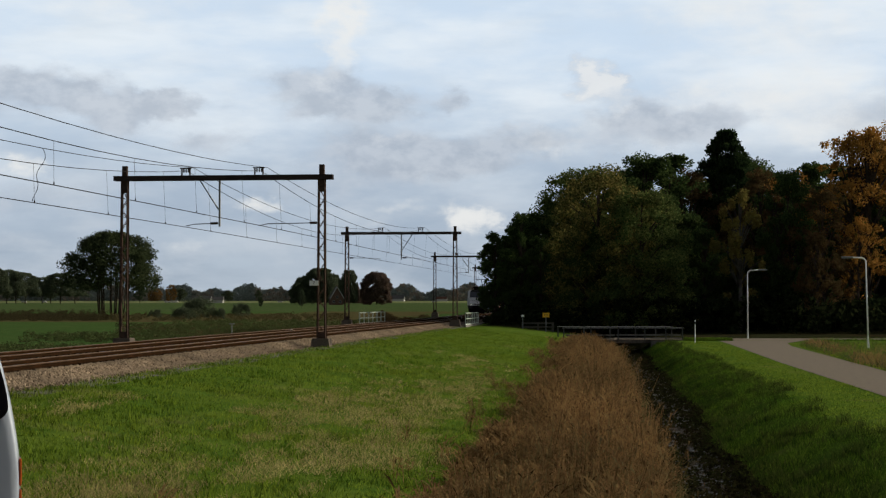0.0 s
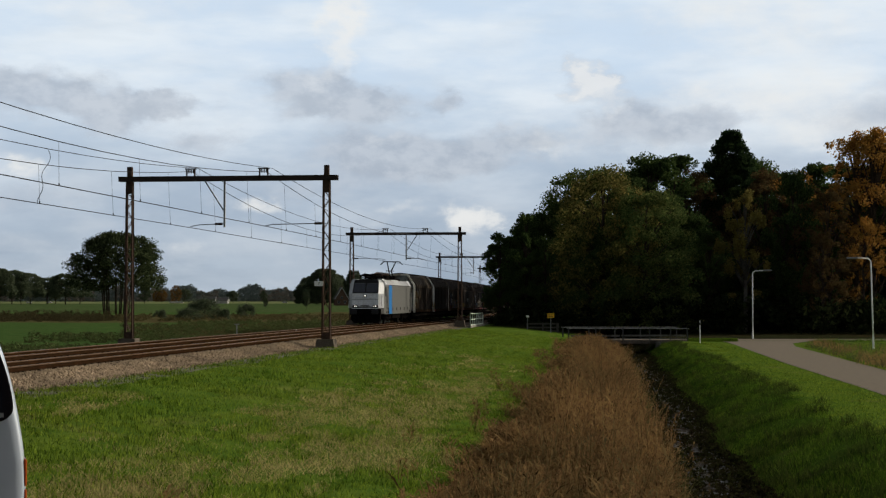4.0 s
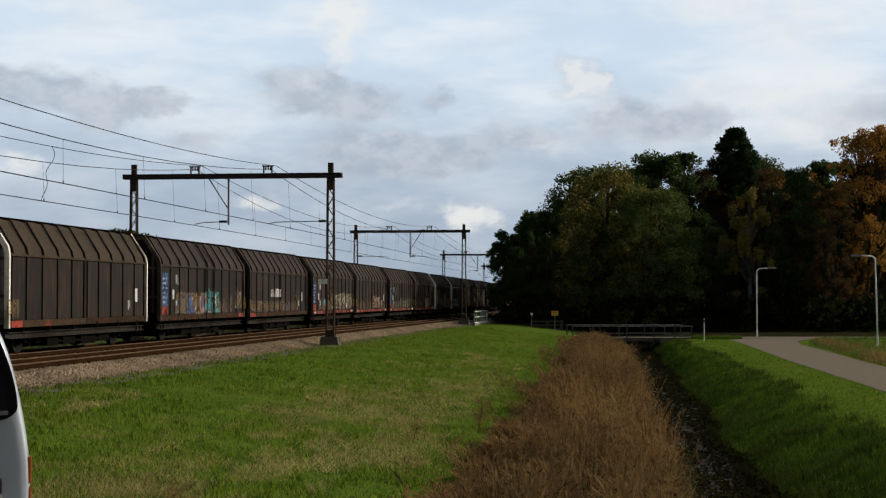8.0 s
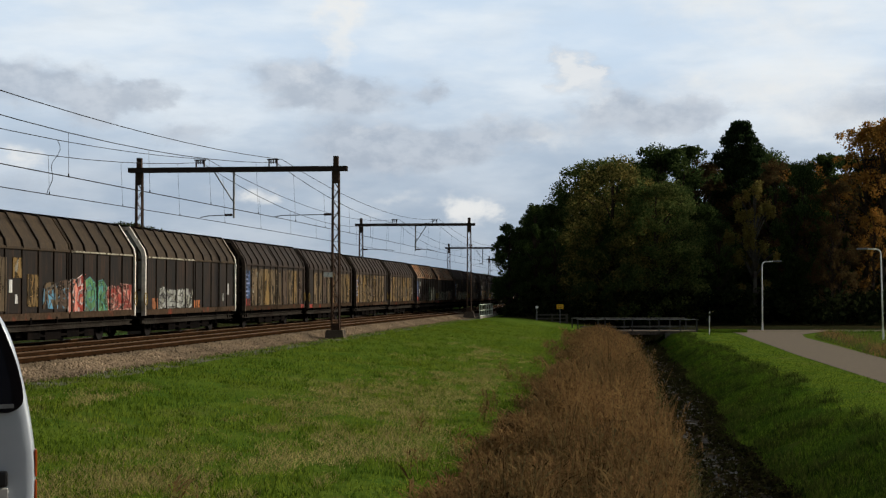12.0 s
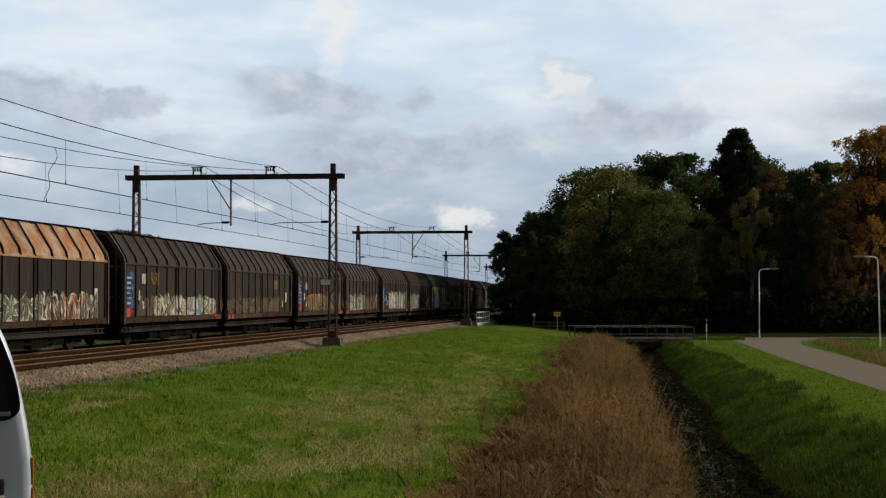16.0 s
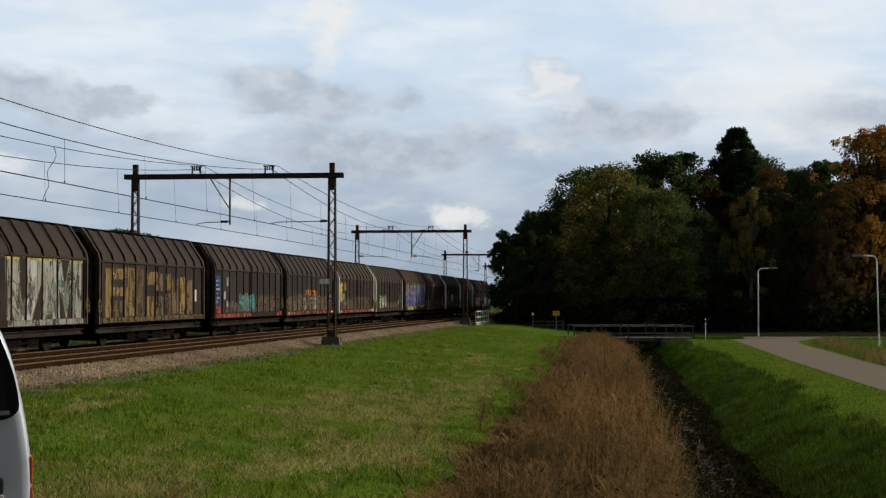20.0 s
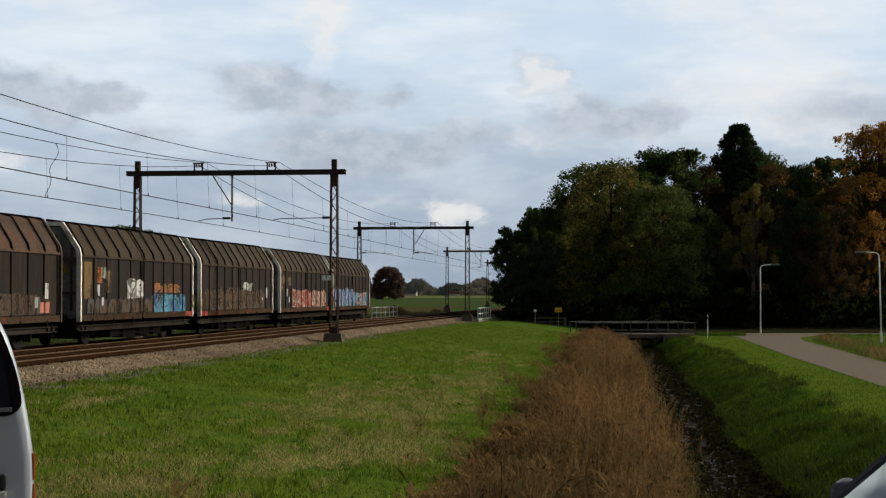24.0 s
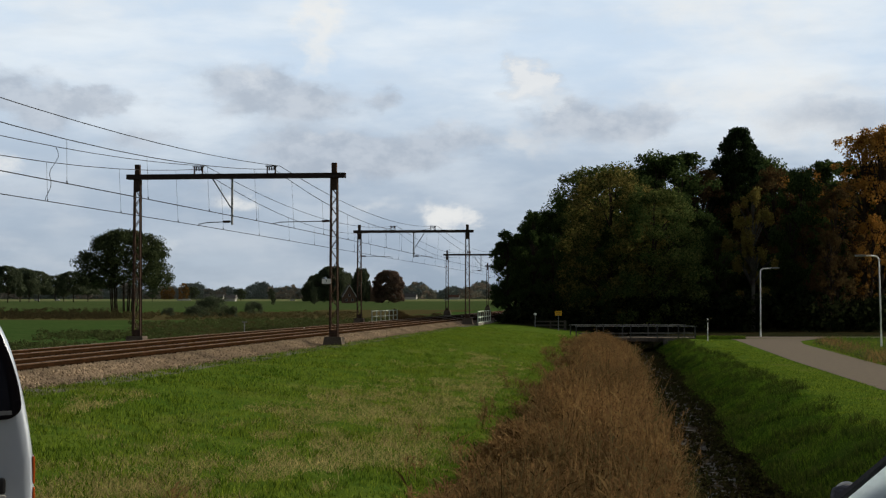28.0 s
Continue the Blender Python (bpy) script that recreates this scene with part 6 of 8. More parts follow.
# ---- plants ----
M_BARK = mat("dark_bark", (0.055, 0.042, 0.032), rough=0.95, var=0.35, scale=1.5, bump=0.6, second=(0.035, 0.03, 0.022))
M_BIRCH = mat("pale_birch_bark", (0.09, 0.085, 0.07), rough=0.9, var=0.3, scale=1.0, bump=0.3, second=(0.05, 0.042, 0.036), mix=0.5)
M_LGREEN = leaf_mat("dark_green_leaves", (0.038, 0.070, 0.024), (0.068, 0.094, 0.028))
M_LOLIVE = leaf_mat("olive_leaves", (0.095, 0.12, 0.036), (0.20, 0.155, 0.046))
M_LMID = leaf_mat("mid_green_leaves", (0.068, 0.118, 0.036), (0.12, 0.128, 0.038))
# nearly black leaves: the shade inside the wood is in their colour
M_SHADE = leaf_mat("shaded_wood_leaves", (0.012, 0.020, 0.008), (0.021, 0.026, 0.010))
M_LBROWN = leaf_mat("brown_leaves", (0.115, 0.066, 0.029), (0.066, 0.055, 0.023))
M_LAUT = leaf_mat("autumn_orange_leaves", (0.50, 0.245, 0.05), (0.26, 0.15, 0.04))
M_LGOLD = leaf_mat("yellowing_leaves", (0.26, 0.20, 0.055), (0.15, 0.135, 0.04))
M_NEEDLE = leaf_mat("pine_needles", (0.020, 0.038, 0.016), (0.032, 0.050, 0.018))
M_MAROON = leaf_mat("maroon_leaves", (0.115, 0.082, 0.066), (0.150, 0.104, 0.076))
M_REED = leaf_mat("dry_reed", (0.40, 0.235, 0.095), (0.080, 0.064, 0.028), 0.95, 0.35)
M_PLUME = leaf_mat("reed_plume", (0.29, 0.165, 0.072), (0.15, 0.094, 0.042), 0.6, 0.35)
M_BLADE = leaf_mat("grass_blade", (0.072, 0.144, 0.012), (0.158, 0.200, 0.022), 0.8, 0.4)
M_STRAW = leaf_mat("dry_grass_blade", (0.54, 0.42, 0.20), (0.28, 0.24, 0.09), 0.7)
M_BANKB = leaf_mat("bank_grass_blade", (0.058, 0.132, 0.012), (0.105, 0.155, 0.018), 0.5, 0.3)
M_BANKD = leaf_mat("dark_bank_tussock", (0.03, 0.06, 0.010), (0.06, 0.075, 0.016), 0.5, 0.3)
M_SEDGE = leaf_mat("sedge_blade", (0.07, 0.10, 0.03), (0.16, 0.14, 0.06), 0.6, 0.35)
M_ALDER = leaf_mat("alder_leaves", (0.042, 0.060, 0.028), (0.066, 0.080, 0.034))
M_MIDG = leaf_mat("dull_green_leaves", (0.066, 0.090, 0.054), (0.094, 0.108, 0.062))
# horizon woods: distance haze is mixed into these pale leaf colours
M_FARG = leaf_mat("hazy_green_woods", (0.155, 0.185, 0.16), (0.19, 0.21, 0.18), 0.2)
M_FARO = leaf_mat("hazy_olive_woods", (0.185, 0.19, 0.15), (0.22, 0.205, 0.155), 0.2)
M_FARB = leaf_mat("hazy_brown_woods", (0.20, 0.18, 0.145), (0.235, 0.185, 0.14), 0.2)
M_SCRUB = leaf_mat("olive_brown_scrub", (0.115, 0.088, 0.040), (0.07, 0.07, 0.028))
M_HEDGE = leaf_mat("dark_rough_hedge", (0.040, 0.044, 0.020), (0.066, 0.050, 0.024))
M_FARAUT = leaf_mat("dull_orange_leaves", (0.24, 0.13, 0.045), (0.15, 0.10, 0.04))
M_DULL = leaf_mat("rough_verge_blade", (0.092, 0.100, 0.040), (0.062, 0.090, 0.028), 0.5)


def leaf_cloud(centres, spread, per, size, rng, flat=0.75):
    """Pointed leaf sprays scattered round clump centres: folded diamonds, four corners each."""
    n = len(centres) * per
    c = np.repeat(centres, per, axis=0)
    sp = np.repeat(np.broadcast_to(spread, len(centres)), per)
    d = rng.normal(size=(n, 3))
    d /= np.linalg.norm(d, axis=1, keepdims=True)
    p = c + d * (sp * rng.random(n) ** 0.45)[:, None] * np.array([1, 1, flat])
    s = size * rng.uniform(0.55, 1.35, n)
    a = rng.normal(size=(n, 3))
    a /= np.linalg.norm(a, axis=1, keepdims=True)
    b = np.cross(a, rng.normal(size=(n, 3)))
    b /= np.linalg.norm(b, axis=1, keepdims=True)
    k = np.cross(a, b)
    v = np.stack([p - a * s[:, None], p + b * (0.55 * s)[:, None] + k * (0.2 * s)[:, None], p + a * s[:, None], p - b * (0.55 * s)[:, None] + k * (0.2 * s)[:, None]], 1)
    return v.reshape(-1, 3), np.arange(4 * n).reshape(-1, 4)


def tree(name, label, category, h, r, leaves, clumps, per, size, seed, trunk_h=0.25, shape="round", bark=None, trunks=1, group="", droop=0.0, peak=0.42, fluff=1.0):
    """A tapered trunk with forking limbs and a crown of leaf sprays at the limbs' ends; total height h, crown radius r."""
    rng = np.random.default_rng(seed)
    rnd = random.Random(seed)
    t = thing(name, label, category, group=group)
    bm = B()
    cen, rad, boughs = [], [], []
    nb = clumps // 7 if clumps >= 200 else clumps // 3
    lo = h * trunk_h
    for i in range(clumps):
        k = (i + 0.5) / clumps
        if shape == "cone":
            z = lo + (h - lo) * k
            rr = r * (1 - ((z - lo) / (h - lo)) ** 1.15) * rnd.uniform(0.1, 1.0) ** 0.5
        elif shape == "pine":  # branches in tiers, a blunt cone on top
            f = (int(rnd.random() ** 1.15 * 13) + rnd.uniform(0.15, 0.7)) / 13
            z = lo + (h - lo) * f
            rr = r * min(1.0, (1.04 - f) * 1.6) ** 0.8 * rnd.uniform(0.05, 1.0) ** 0.45
        elif shape == "dome":  # an even, full crown
            f = 0.02 + 0.95 * rnd.random()
            z = lo + (h - lo) * f
            rr = r * math.sqrt(max(0.03, 1 - (abs(f - peak) / max(peak, 1 - peak)) ** 2.3)) * rnd.uniform(0.25, 1.0) ** 0.4
        else:
            z = lo + (h - lo) * (0.06 + 0.9 * rnd.random() ** 0.8)
            f = (z - lo) / (h - lo)
            rr = r * math.sqrt(max(0.03, 1 - (2 * abs(f - peak) / (1.16 if peak < 0.4 and f > peak else 1.0)) ** 2.4)) * rnd.uniform(0.3, 1.0) ** 0.45
        a = rnd.uniform(0, 6.283)
        if shape == "round" and boughs and i >= nb:  # a spray on one of the boughs
            bx, by, bz = boughs[i % nb]
            cen.append((bx + rnd.gauss(0, 0.15) * r, by + rnd.gauss(0, 0.15) * r, min(max(bz + rnd.gauss(0, 0.10) * r, lo), h - 0.3)))
            rad.append(r * fluff * rnd.choice((0.09, 0.13, 0.18)))
            continue
        lump = 1 + (0.28 * math.sin(3 * a + seed) + 0.18 * math.sin(5 * a + z) if shape == "round" else fluff * (0.10 * math.sin(3 * a + seed + z * 0.4) + 0.06 * math.sin(7 * a + z)) if shape == "dome" else 0.0)
        cen.append((rr * lump * math.cos(a), rr * lump * math.sin(a), min(z, h - 0.4)))
        if shape == "round":
            boughs.append(cen[-1])
        rad.append(r * (0.15 * (1.2 - 0.7 * k) if shape == "cone" else 0.16 if shape == "pine" else 0.17) * rnd.uniform(0.7, 1.3))
    for n in range(trunks):
        a = 6.283 * n / trunks + 0.4
        off = 0.0 if trunks == 1 else r * rnd.uniform(0.05, 0.46)
        foot = Vector((off * math.cos(a), off * math.sin(a), -0.15))
        head = Vector((off * 1.25 * math.cos(a), off * 1.25 * math.sin(a), h * (0.9 if trunks == 1 else 0.6)))
        w = h * (0.017 if trunks == 1 else rnd.uniform(0.006, 0.0095))
        mid = foot.lerp(head, 0.4) + Vector((rnd.uniform(-0.3, 0.3), rnd.uniform(-0.3, 0.3), 0))
        rod(bm, foot, mid, w, 8, w * 0.7)
        rod(bm, mid, head, w * 0.7, 7, w * 0.15)
        for i in range(n, min(len(cen), 46), trunks):
            c = Vector(cen[i])
            start = foot.lerp(head, min(max((c.z - 0.12 * h) / head.z * 0.85, 0.12), 0.95))
            elbow = start.lerp(c, 0.55) + Vector((0, 0, 0.03 * h))
            rod(bm, start, elbow, w * 0.32, 5, w * 0.2)
            rod(bm, elbow, c, w * 0.2, 5, w * 0.05)
    part("trunk", bm, bark or M_BARK, t, smooth=True)
    v, q = leaf_cloud(np.array(cen), np.array(rad), per, size, rng, 0.7)
    if droop:
        v[:, 2] -= droop * rng.random(len(v) // 4).repeat(4)
    fast_mesh("crown", v, q, leaves, t)
    return t


def placed(proto, px_x, dist, height, base_h, turn, wide=1.0, label=""):
    """A copy of a tree at a bearing and distance from the camera, scaled to its height."""
    k = height / base_h
    x = dist * (px_x - 784) / 2789.0
    u = x - track_x(dist)
    z = ground_z(u, dist)
    t = copy_thing(proto, Matrix.LocRotScale((x, dist, z), Euler((0, 0, turn)), (k * wide, k * wide, k)))
    if label:
        t["label"] = label
    return t


def woods():
    H = 18.0
    protos = {
        "g": tree("broadleaf_tree", "dense dark green broadleaf tree at the wood's edge", "tree", H, 5.6, M_LGREEN, 240, 120, 0.155, 11, 0.08, fluff=1.35, group="trees of the wood"),
        "h": tree("broadleaf_tree", "tall dark green broadleaf tree in the wood", "tree", H, 5.0, M_LGREEN, 220, 120, 0.165, 12, 0.12, group="trees of the wood"),
        "o": tree("broadleaf_tree", "olive-green broadleaf tree turning to autumn", "tree", H, 5.4, M_LOLIVE, 270, 105, 0.15, 13, 0.08, shape="dome", peak=0.45, group="trees of the wood"),
        "m": tree("broadleaf_tree", "rounded green broadleaf tree at the wood's edge", "tree", H, 6.2, M_LMID, 330, 110, 0.15, 18, 0.04, shape="dome", peak=0.38, group="trees of the wood"),
        "b": tree("broadleaf_tree", "brownish half-bare broadleaf tree in the wood", "tree", H, 5.0, M_LBROWN, 170, 100, 0.13, 14, 0.15, group="trees of the wood"),
        "a": tree("autumn_tree", "tall broadleaf tree with thin orange autumn leaves", "tree", H, 5.2, M_LAUT, 120, 70, 0.115, 15, 0.22, group="trees of the wood"),
        "y": tree("birch_tree", "slender pale-stemmed birch with hanging yellowing leaves", "tree", H, 2.6, M_LGOLD, 100, 90, 0.14, 16, 0.2, bark=M_BIRCH, group="trees of the wood", droop=1.2),
        "p": tree("pine_tree", "tall dark pine above the wood", "tree", H, 4.3, M_NEEDLE, 300, 120, 0.15, 17, 0.50, shape="pine", group="trees of the wood")}
    rows = (  # kind, bearing, distance, top of the crown above the camera's horizon, width
        ("g", 912, 168, 92, 0.8), ("h", 938, 172, 124, 0.8), ("g", 968, 170, 140, 0.85), ("h", 1002, 176, 168, 0.8), ("m", 1056, 172, 234, 0.95), ("o", 1092, 180, 240, 1.0), ("h", 1440, 196, 214, 1.0), ("h", 1528, 194, 236, 1.0), ("g", 1390, 192, 222, 0.9),
        ("m", 1158, 157, 202, 1.0), ("o", 1082, 159, 238, 0.98), ("h", 900, 166, 104, 0.75), ("h", 946, 164, 140, 0.7), ("g", 1166, 176, 250, 1.0), ("g", 1196, 166, 180, 0.9), ("h", 1200, 190, 256, 1.0), ("b", 1244, 182, 228, 0.9), ("p", 1308, 186, 298, 0.76),
        ("h", 1296, 186, 238, 1.0), ("y", 1332, 158, 204, 1.0), ("b", 1370, 178, 228, 0.9), ("g", 1420, 164, 224, 0.6), ("h", 1448, 182, 240, 0.9), ("a", 1532, 170, 300, 0.95),
        ("a", 1562, 168, 306, 1.05), ("b", 1480, 160, 196, 0.8), ("b", 1470, 156, 120, 0.7), ("a", 1544, 160, 146, 0.6), ("a", 1620, 172, 316, 1.1), ("h", 1600, 190, 280, 1.0),
        ("h", 1240, 168, 150, 0.9), ("g", 1270, 164, 120, 0.8), ("h", 1400, 164, 150, 0.9), ("g", 1440, 168, 130, 0.9), ("g", 1060, 158, 120, 0.8), ("h", 980, 162, 100, 0.8),
        ("h", 930, 185, 120, 0.8), ("g", 1030, 195, 165, 0.9), ("h", 1140, 200, 230, 1.0), ("g", 1344, 200, 246, 1.0), ("h", 1500, 196, 240, 1.0), ("g", 1570, 188, 200, 1.0), ("h", 1680, 176, 300, 1.0), ("g", 1740, 180, 290, 1.0))
    rnd = random.Random(4)
    for kind, bx, dist, up, wide in rows:
        placed(protos[kind], bx, dist, up / 2789.0 * dist + 3.4, H, rnd.uniform(0, 6.28), wide)
    for p in protos.values():  # the first of each stands deeper in the wood
        i = rnd.uniform(0, 1)
        x, y = rnd.uniform(28, 95), rnd.uniform(205, 235)
        p.matrix_world = pose(x, y, -1.5, 0, 0, 360 * i)
    # undergrowth and the depth of the wood, its gloom put into the leaf colour
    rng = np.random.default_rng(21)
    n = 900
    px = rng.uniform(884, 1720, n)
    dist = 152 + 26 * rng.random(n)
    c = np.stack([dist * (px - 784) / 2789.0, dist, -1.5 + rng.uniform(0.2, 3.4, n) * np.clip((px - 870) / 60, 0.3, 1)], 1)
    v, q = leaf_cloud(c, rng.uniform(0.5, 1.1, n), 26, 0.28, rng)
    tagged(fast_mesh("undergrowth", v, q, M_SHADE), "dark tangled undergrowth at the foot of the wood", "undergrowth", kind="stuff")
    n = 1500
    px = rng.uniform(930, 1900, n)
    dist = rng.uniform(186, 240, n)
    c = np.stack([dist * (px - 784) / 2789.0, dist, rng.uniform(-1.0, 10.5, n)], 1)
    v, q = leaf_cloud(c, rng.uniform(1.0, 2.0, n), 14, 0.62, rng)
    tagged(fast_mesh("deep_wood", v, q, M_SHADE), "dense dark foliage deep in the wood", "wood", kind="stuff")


woods()


def far_trees():
    big = tree("alder_tree", "large dark many-stemmed tree alone in the meadow", "tree", 19.0, 9.6, M_ALDER, 310, 150, 0.22, 31, 0.31, "dome", trunks=17, peak=0.22, fluff=1.9, group="field trees")
    big.matrix_world = Matrix.LocRotScale((362 * (221 - 784) / 2789.0, 362, -1.55), None, (1.04, 1.04, 0.97))
    H = 12.0
    a = tree("field_tree", "dark green round tree far across the meadow", "tree", H, 5.2, M_MIDG, 180, 110, 0.20, 32, 0.18, fluff=1.9, group="field trees")
    m = tree("copper_beech", "maroon-leaved tree beside a farmhouse", "tree", H, 5.8, M_MAROON, 260, 190, 0.20, 33, 0.02, "dome", peak=0.38, fluff=0.5, group="field trees")
    o = tree("field_tree", "orange autumn tree far across the meadow", "tree", H, 5.0, M_FARAUT, 120, 100, 0.20, 34, 0.10, "dome", group="field trees")
    b = tree("field_tree", "broad dark green tree in a field row", "tree", H, 6.2, M_MIDG, 190, 110, 0.20, 36, 0.27, "dome", peak=0.30, group="field trees")
    g = tree("field_tree", "dense dark green tree beside a farmhouse", "tree", H, 5.8, M_MIDG, 260, 180, 0.20, 37, 0.05, "dome", peak=0.38, fluff=0.9, group="field trees")
    p = tree("bushy_shrub", "dense dark green shrub in the rough grass", "shrub", 4.0, 4.4, M_MIDG, 100, 110, 0.13, 35, 0.03, fluff=2.2, group="shrubs")
    for proto, bx, d, up, wide in ((b, 14, 900, 54, 0.85), (b, 36, 1000, 50, 0.9), (a, 52, 960, 46, 0.8), (b, 68, 980, 45, 0.9), (b, 98, 1050, 37, 1.0), (a, 113, 1100, 39, 0.9), (b, 130, 1000, 44, 1.0), (b, 156, 1050, 38, 1.0), (b, -22, 900, 60, 0.9), (g, 588, 880, 53, 1.05), (g, 557, 960, 37, 0.8), (g, 639, 850, 50, 0.55),
                                   (m, 688, 860, 46, 1.02), (o, 325, 1300, 24, 0.75), (o, 292, 1500, 14, 1.0), (a, 480, 1350, 14, 0.6), (g, 612, 960, 42, 0.6), (a, 556, 520, 14, 0.35), (a, 484, 560, 2, 0.45), (a, 270, 1100, 24, 0.8), (a, 340, 1500, 17, 1.3), (a, 426, 1350, 14, 1.0)):
        placed(proto, bx, d, up / 2789.0 * d + 3.4, H, bx * 0.7, wide)
    for bx, d, up, wide in ((376, 262, -1, 0.75), (348, 256, -17, 0.9), (448, 290, -10, 0.6), (412, 262, -18, 0.5), (300, 270, -20, 0.6)):
        placed(p, bx, d, up / 2789.0 * d + 3.4, 4.0, bx * 0.9, wide)
    for ob, x, y in ((a, -420, 1250), (b, -330, 900), (g, -75, 900), (m, -52, 1060), (o, -260, 1500), (p, 62, 214)):
        ob.matrix_world = pose(x, y, -1.55)
    # woods along the horizon, in drifts of colour
    rng = np.random.default_rng(41)
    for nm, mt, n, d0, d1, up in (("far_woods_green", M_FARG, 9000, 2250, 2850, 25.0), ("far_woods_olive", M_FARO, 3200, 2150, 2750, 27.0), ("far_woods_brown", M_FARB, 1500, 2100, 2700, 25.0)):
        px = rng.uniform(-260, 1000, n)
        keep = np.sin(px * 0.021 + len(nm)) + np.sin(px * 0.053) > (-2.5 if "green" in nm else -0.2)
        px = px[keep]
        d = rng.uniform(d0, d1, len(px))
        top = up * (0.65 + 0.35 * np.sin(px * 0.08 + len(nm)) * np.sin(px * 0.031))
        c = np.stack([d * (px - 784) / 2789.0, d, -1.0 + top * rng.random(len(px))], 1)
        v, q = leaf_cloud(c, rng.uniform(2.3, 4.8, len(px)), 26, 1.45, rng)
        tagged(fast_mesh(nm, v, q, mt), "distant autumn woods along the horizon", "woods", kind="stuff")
    # scrub and tall weeds beyond the line
    for nm, mt, n, p0, p1, d0, d1, hh in (("hedge", M_HEDGE, 900, -40, 225, 238, 330, 1.25), ("scrub", M_SCRUB, 700, 215, 640, 235, 340, 0.5), ("weeds", M_DULL, 200, 60, 330, 124, 150, 0.3), ("scrub", M_SCRUB, 260, 240, 560, 128, 205, 0.25), ("weeds", M_DULL, 900, 230, 600, 120, 210, 0.2),
                                          ("weeds", M_DULL, 900, 330, 900, 165, 240, 0.35), ("brush", M_LBROWN, 320, 690, 800, 175, 230, 1.7), ("weeds", M_DULL, 500, 20, 620, 92, 112, 0.3)):
        px = rng.uniform(p0, p1, n)
        d = rng.uniform(d0, d1, n)
        x = d * (px - 784) / 2789.0
        ok = np.array([xx - track_x(yy) < -6.0 for xx, yy in zip(x, d)])
        x, d = x[ok], d[ok]
        zz = np.array([ground_z(xx - track_x(yy), yy) for xx, yy in zip(x, d)])
        c = np.stack([x, d, zz + hh * rng.random(len(x)) ** 1.5 * (0.6 + 0.4 * np.sin(x * 0.6))], 1)
        v, q = leaf_cloud(c, rng.uniform(0.25, 0.65, len(x)), 60, 0.085, rng)
        tagged(fast_mesh(nm, v, q, mt), {"hedge": "low dark hedge between pastures", "scrub": "brown autumn scrub beyond the railway", "weeds": "tall tangled weeds beside the railway", "brush": "brown brushwood beside the culvert"}[nm], nm, kind="stuff")


far_trees()


def blades(name, n, area, h0, h1, w, material, seed, label, category, lean=0.35, clump=None):
    """Upright bent blades over an area given as a sampler of u and y."""
    rng = np.random.default_rng(seed)
    u, y = area(rng, n)
    x = np.array([track_x(b) for b in y]) + u
    z = np.array([ground_z(a, b) for a, b in zip(u, y)]) - 0.03
    h = rng.uniform(h0, h1, n)
    a = rng.uniform(0, 6.283, n)
    dx, dy = np.cos(a), np.sin(a)
    ln = h * lean * rng.uniform(0.2, 1.2, n)
    b = rng.uniform(0, 6.283, n)
    bx, by = np.cos(b) * w / 2, np.sin(b) * w / 2
    P = np.stack([x, y, z], 1)
    side = np.stack([bx, by, np.zeros(n)], 1)
    mid = P + np.stack([dx * ln * 0.35, dy * ln * 0.35, h * 0.6], 1)
    tip = P + np.stack([dx * ln, dy * ln, h], 1)
    v = np.stack([P - side, P + side, mid + side * 0.7, mid - side * 0.7, tip + side * 0.1, tip - side * 0.1], 1).reshape(-1, 3)
    o = np.arange(n)[:, None] * 6
    q = np.concatenate([o + np.array([[0, 1, 2, 3]]), o + np.array([[3, 2, 4, 5]])], 0)
    return tagged(fast_mesh(name, v, q, material), label, category, kind="stuff")


def tufted(u, y, rng, size=0.15):
    """Gather points into tufts, denser where the ground is tussocky."""
    n = len(u)
    k = max(n // 11, 1)
    pick = rng.integers(0, k, n)
    return u[pick] + rng.normal(size=n) * size, y[pick] + rng.normal(size=n) * size


def dryness(u, y):
    """How mown and dry the meadow is at a spot."""
    return 0.8 * noise.noise((u * 0.42, y * 0.13, 7.0)) + 0.7 * noise.noise((u * 1.6, y * 0.55, 2.0)) - 0.10 - 0.34 * abs(u - 14.4) / 2.4 - 0.012 * max(y - 40, 0)


def meadow(rng, n):
    y = 19 + 110 * rng.random(n) ** 2.1
    u = np.where(rng.random(n) < 0.04, 6.85 - rng.exponential(0.35, n), rng.uniform(6.8, 18.6, n))
    dry = np.array([dryness(a, b) for a, b in zip(u, y)])
    keep = rng.random(n) > np.clip((dry + 0.12) * 4.0, 0.0, 0.85)
    pick = rng.integers(0, int(keep.sum()), n)
    return tufted(u[keep][pick] + rng.normal(size=n) * 0.05, y[keep][pick] + rng.normal(size=n) * 0.05, rng)


def straw_drift(rng, n):
    m = n * 4
    y = 19 + 70 * rng.random(m) ** 1.7
    u = rng.uniform(8.0, 18.2, m)
    dry = np.array([dryness(a, b) for a, b in zip(u, y)]) + rng.normal(size=m) * 0.10
    best = np.argsort(-dry)[:n]
    return u[best] + rng.normal(size=n) * 0.05, y[best] + rng.normal(size=n) * 0.05


def right_bank(rng, n):
    y = 24 + 110 * rng.random(n) ** 1.7
    d = np.array([ditch_u(v) for v in y])
    w = np.array([bank_w(v) for v in y])
    return tufted(d + 0.95 - rng.exponential(0.12, n) + rng.random(n) ** 0.8 * (w - 0.9), y, rng)


def field_edge(rng, n):
    y = 60 + 60 * rng.random(n)
    u = np.array([float(np.interp(v, (57, 84, 112, 122), (33.5, 33.3, 33.5, 35.2))) for v in y])
    return u + rng.random(n) ** 1.5 * 14, y


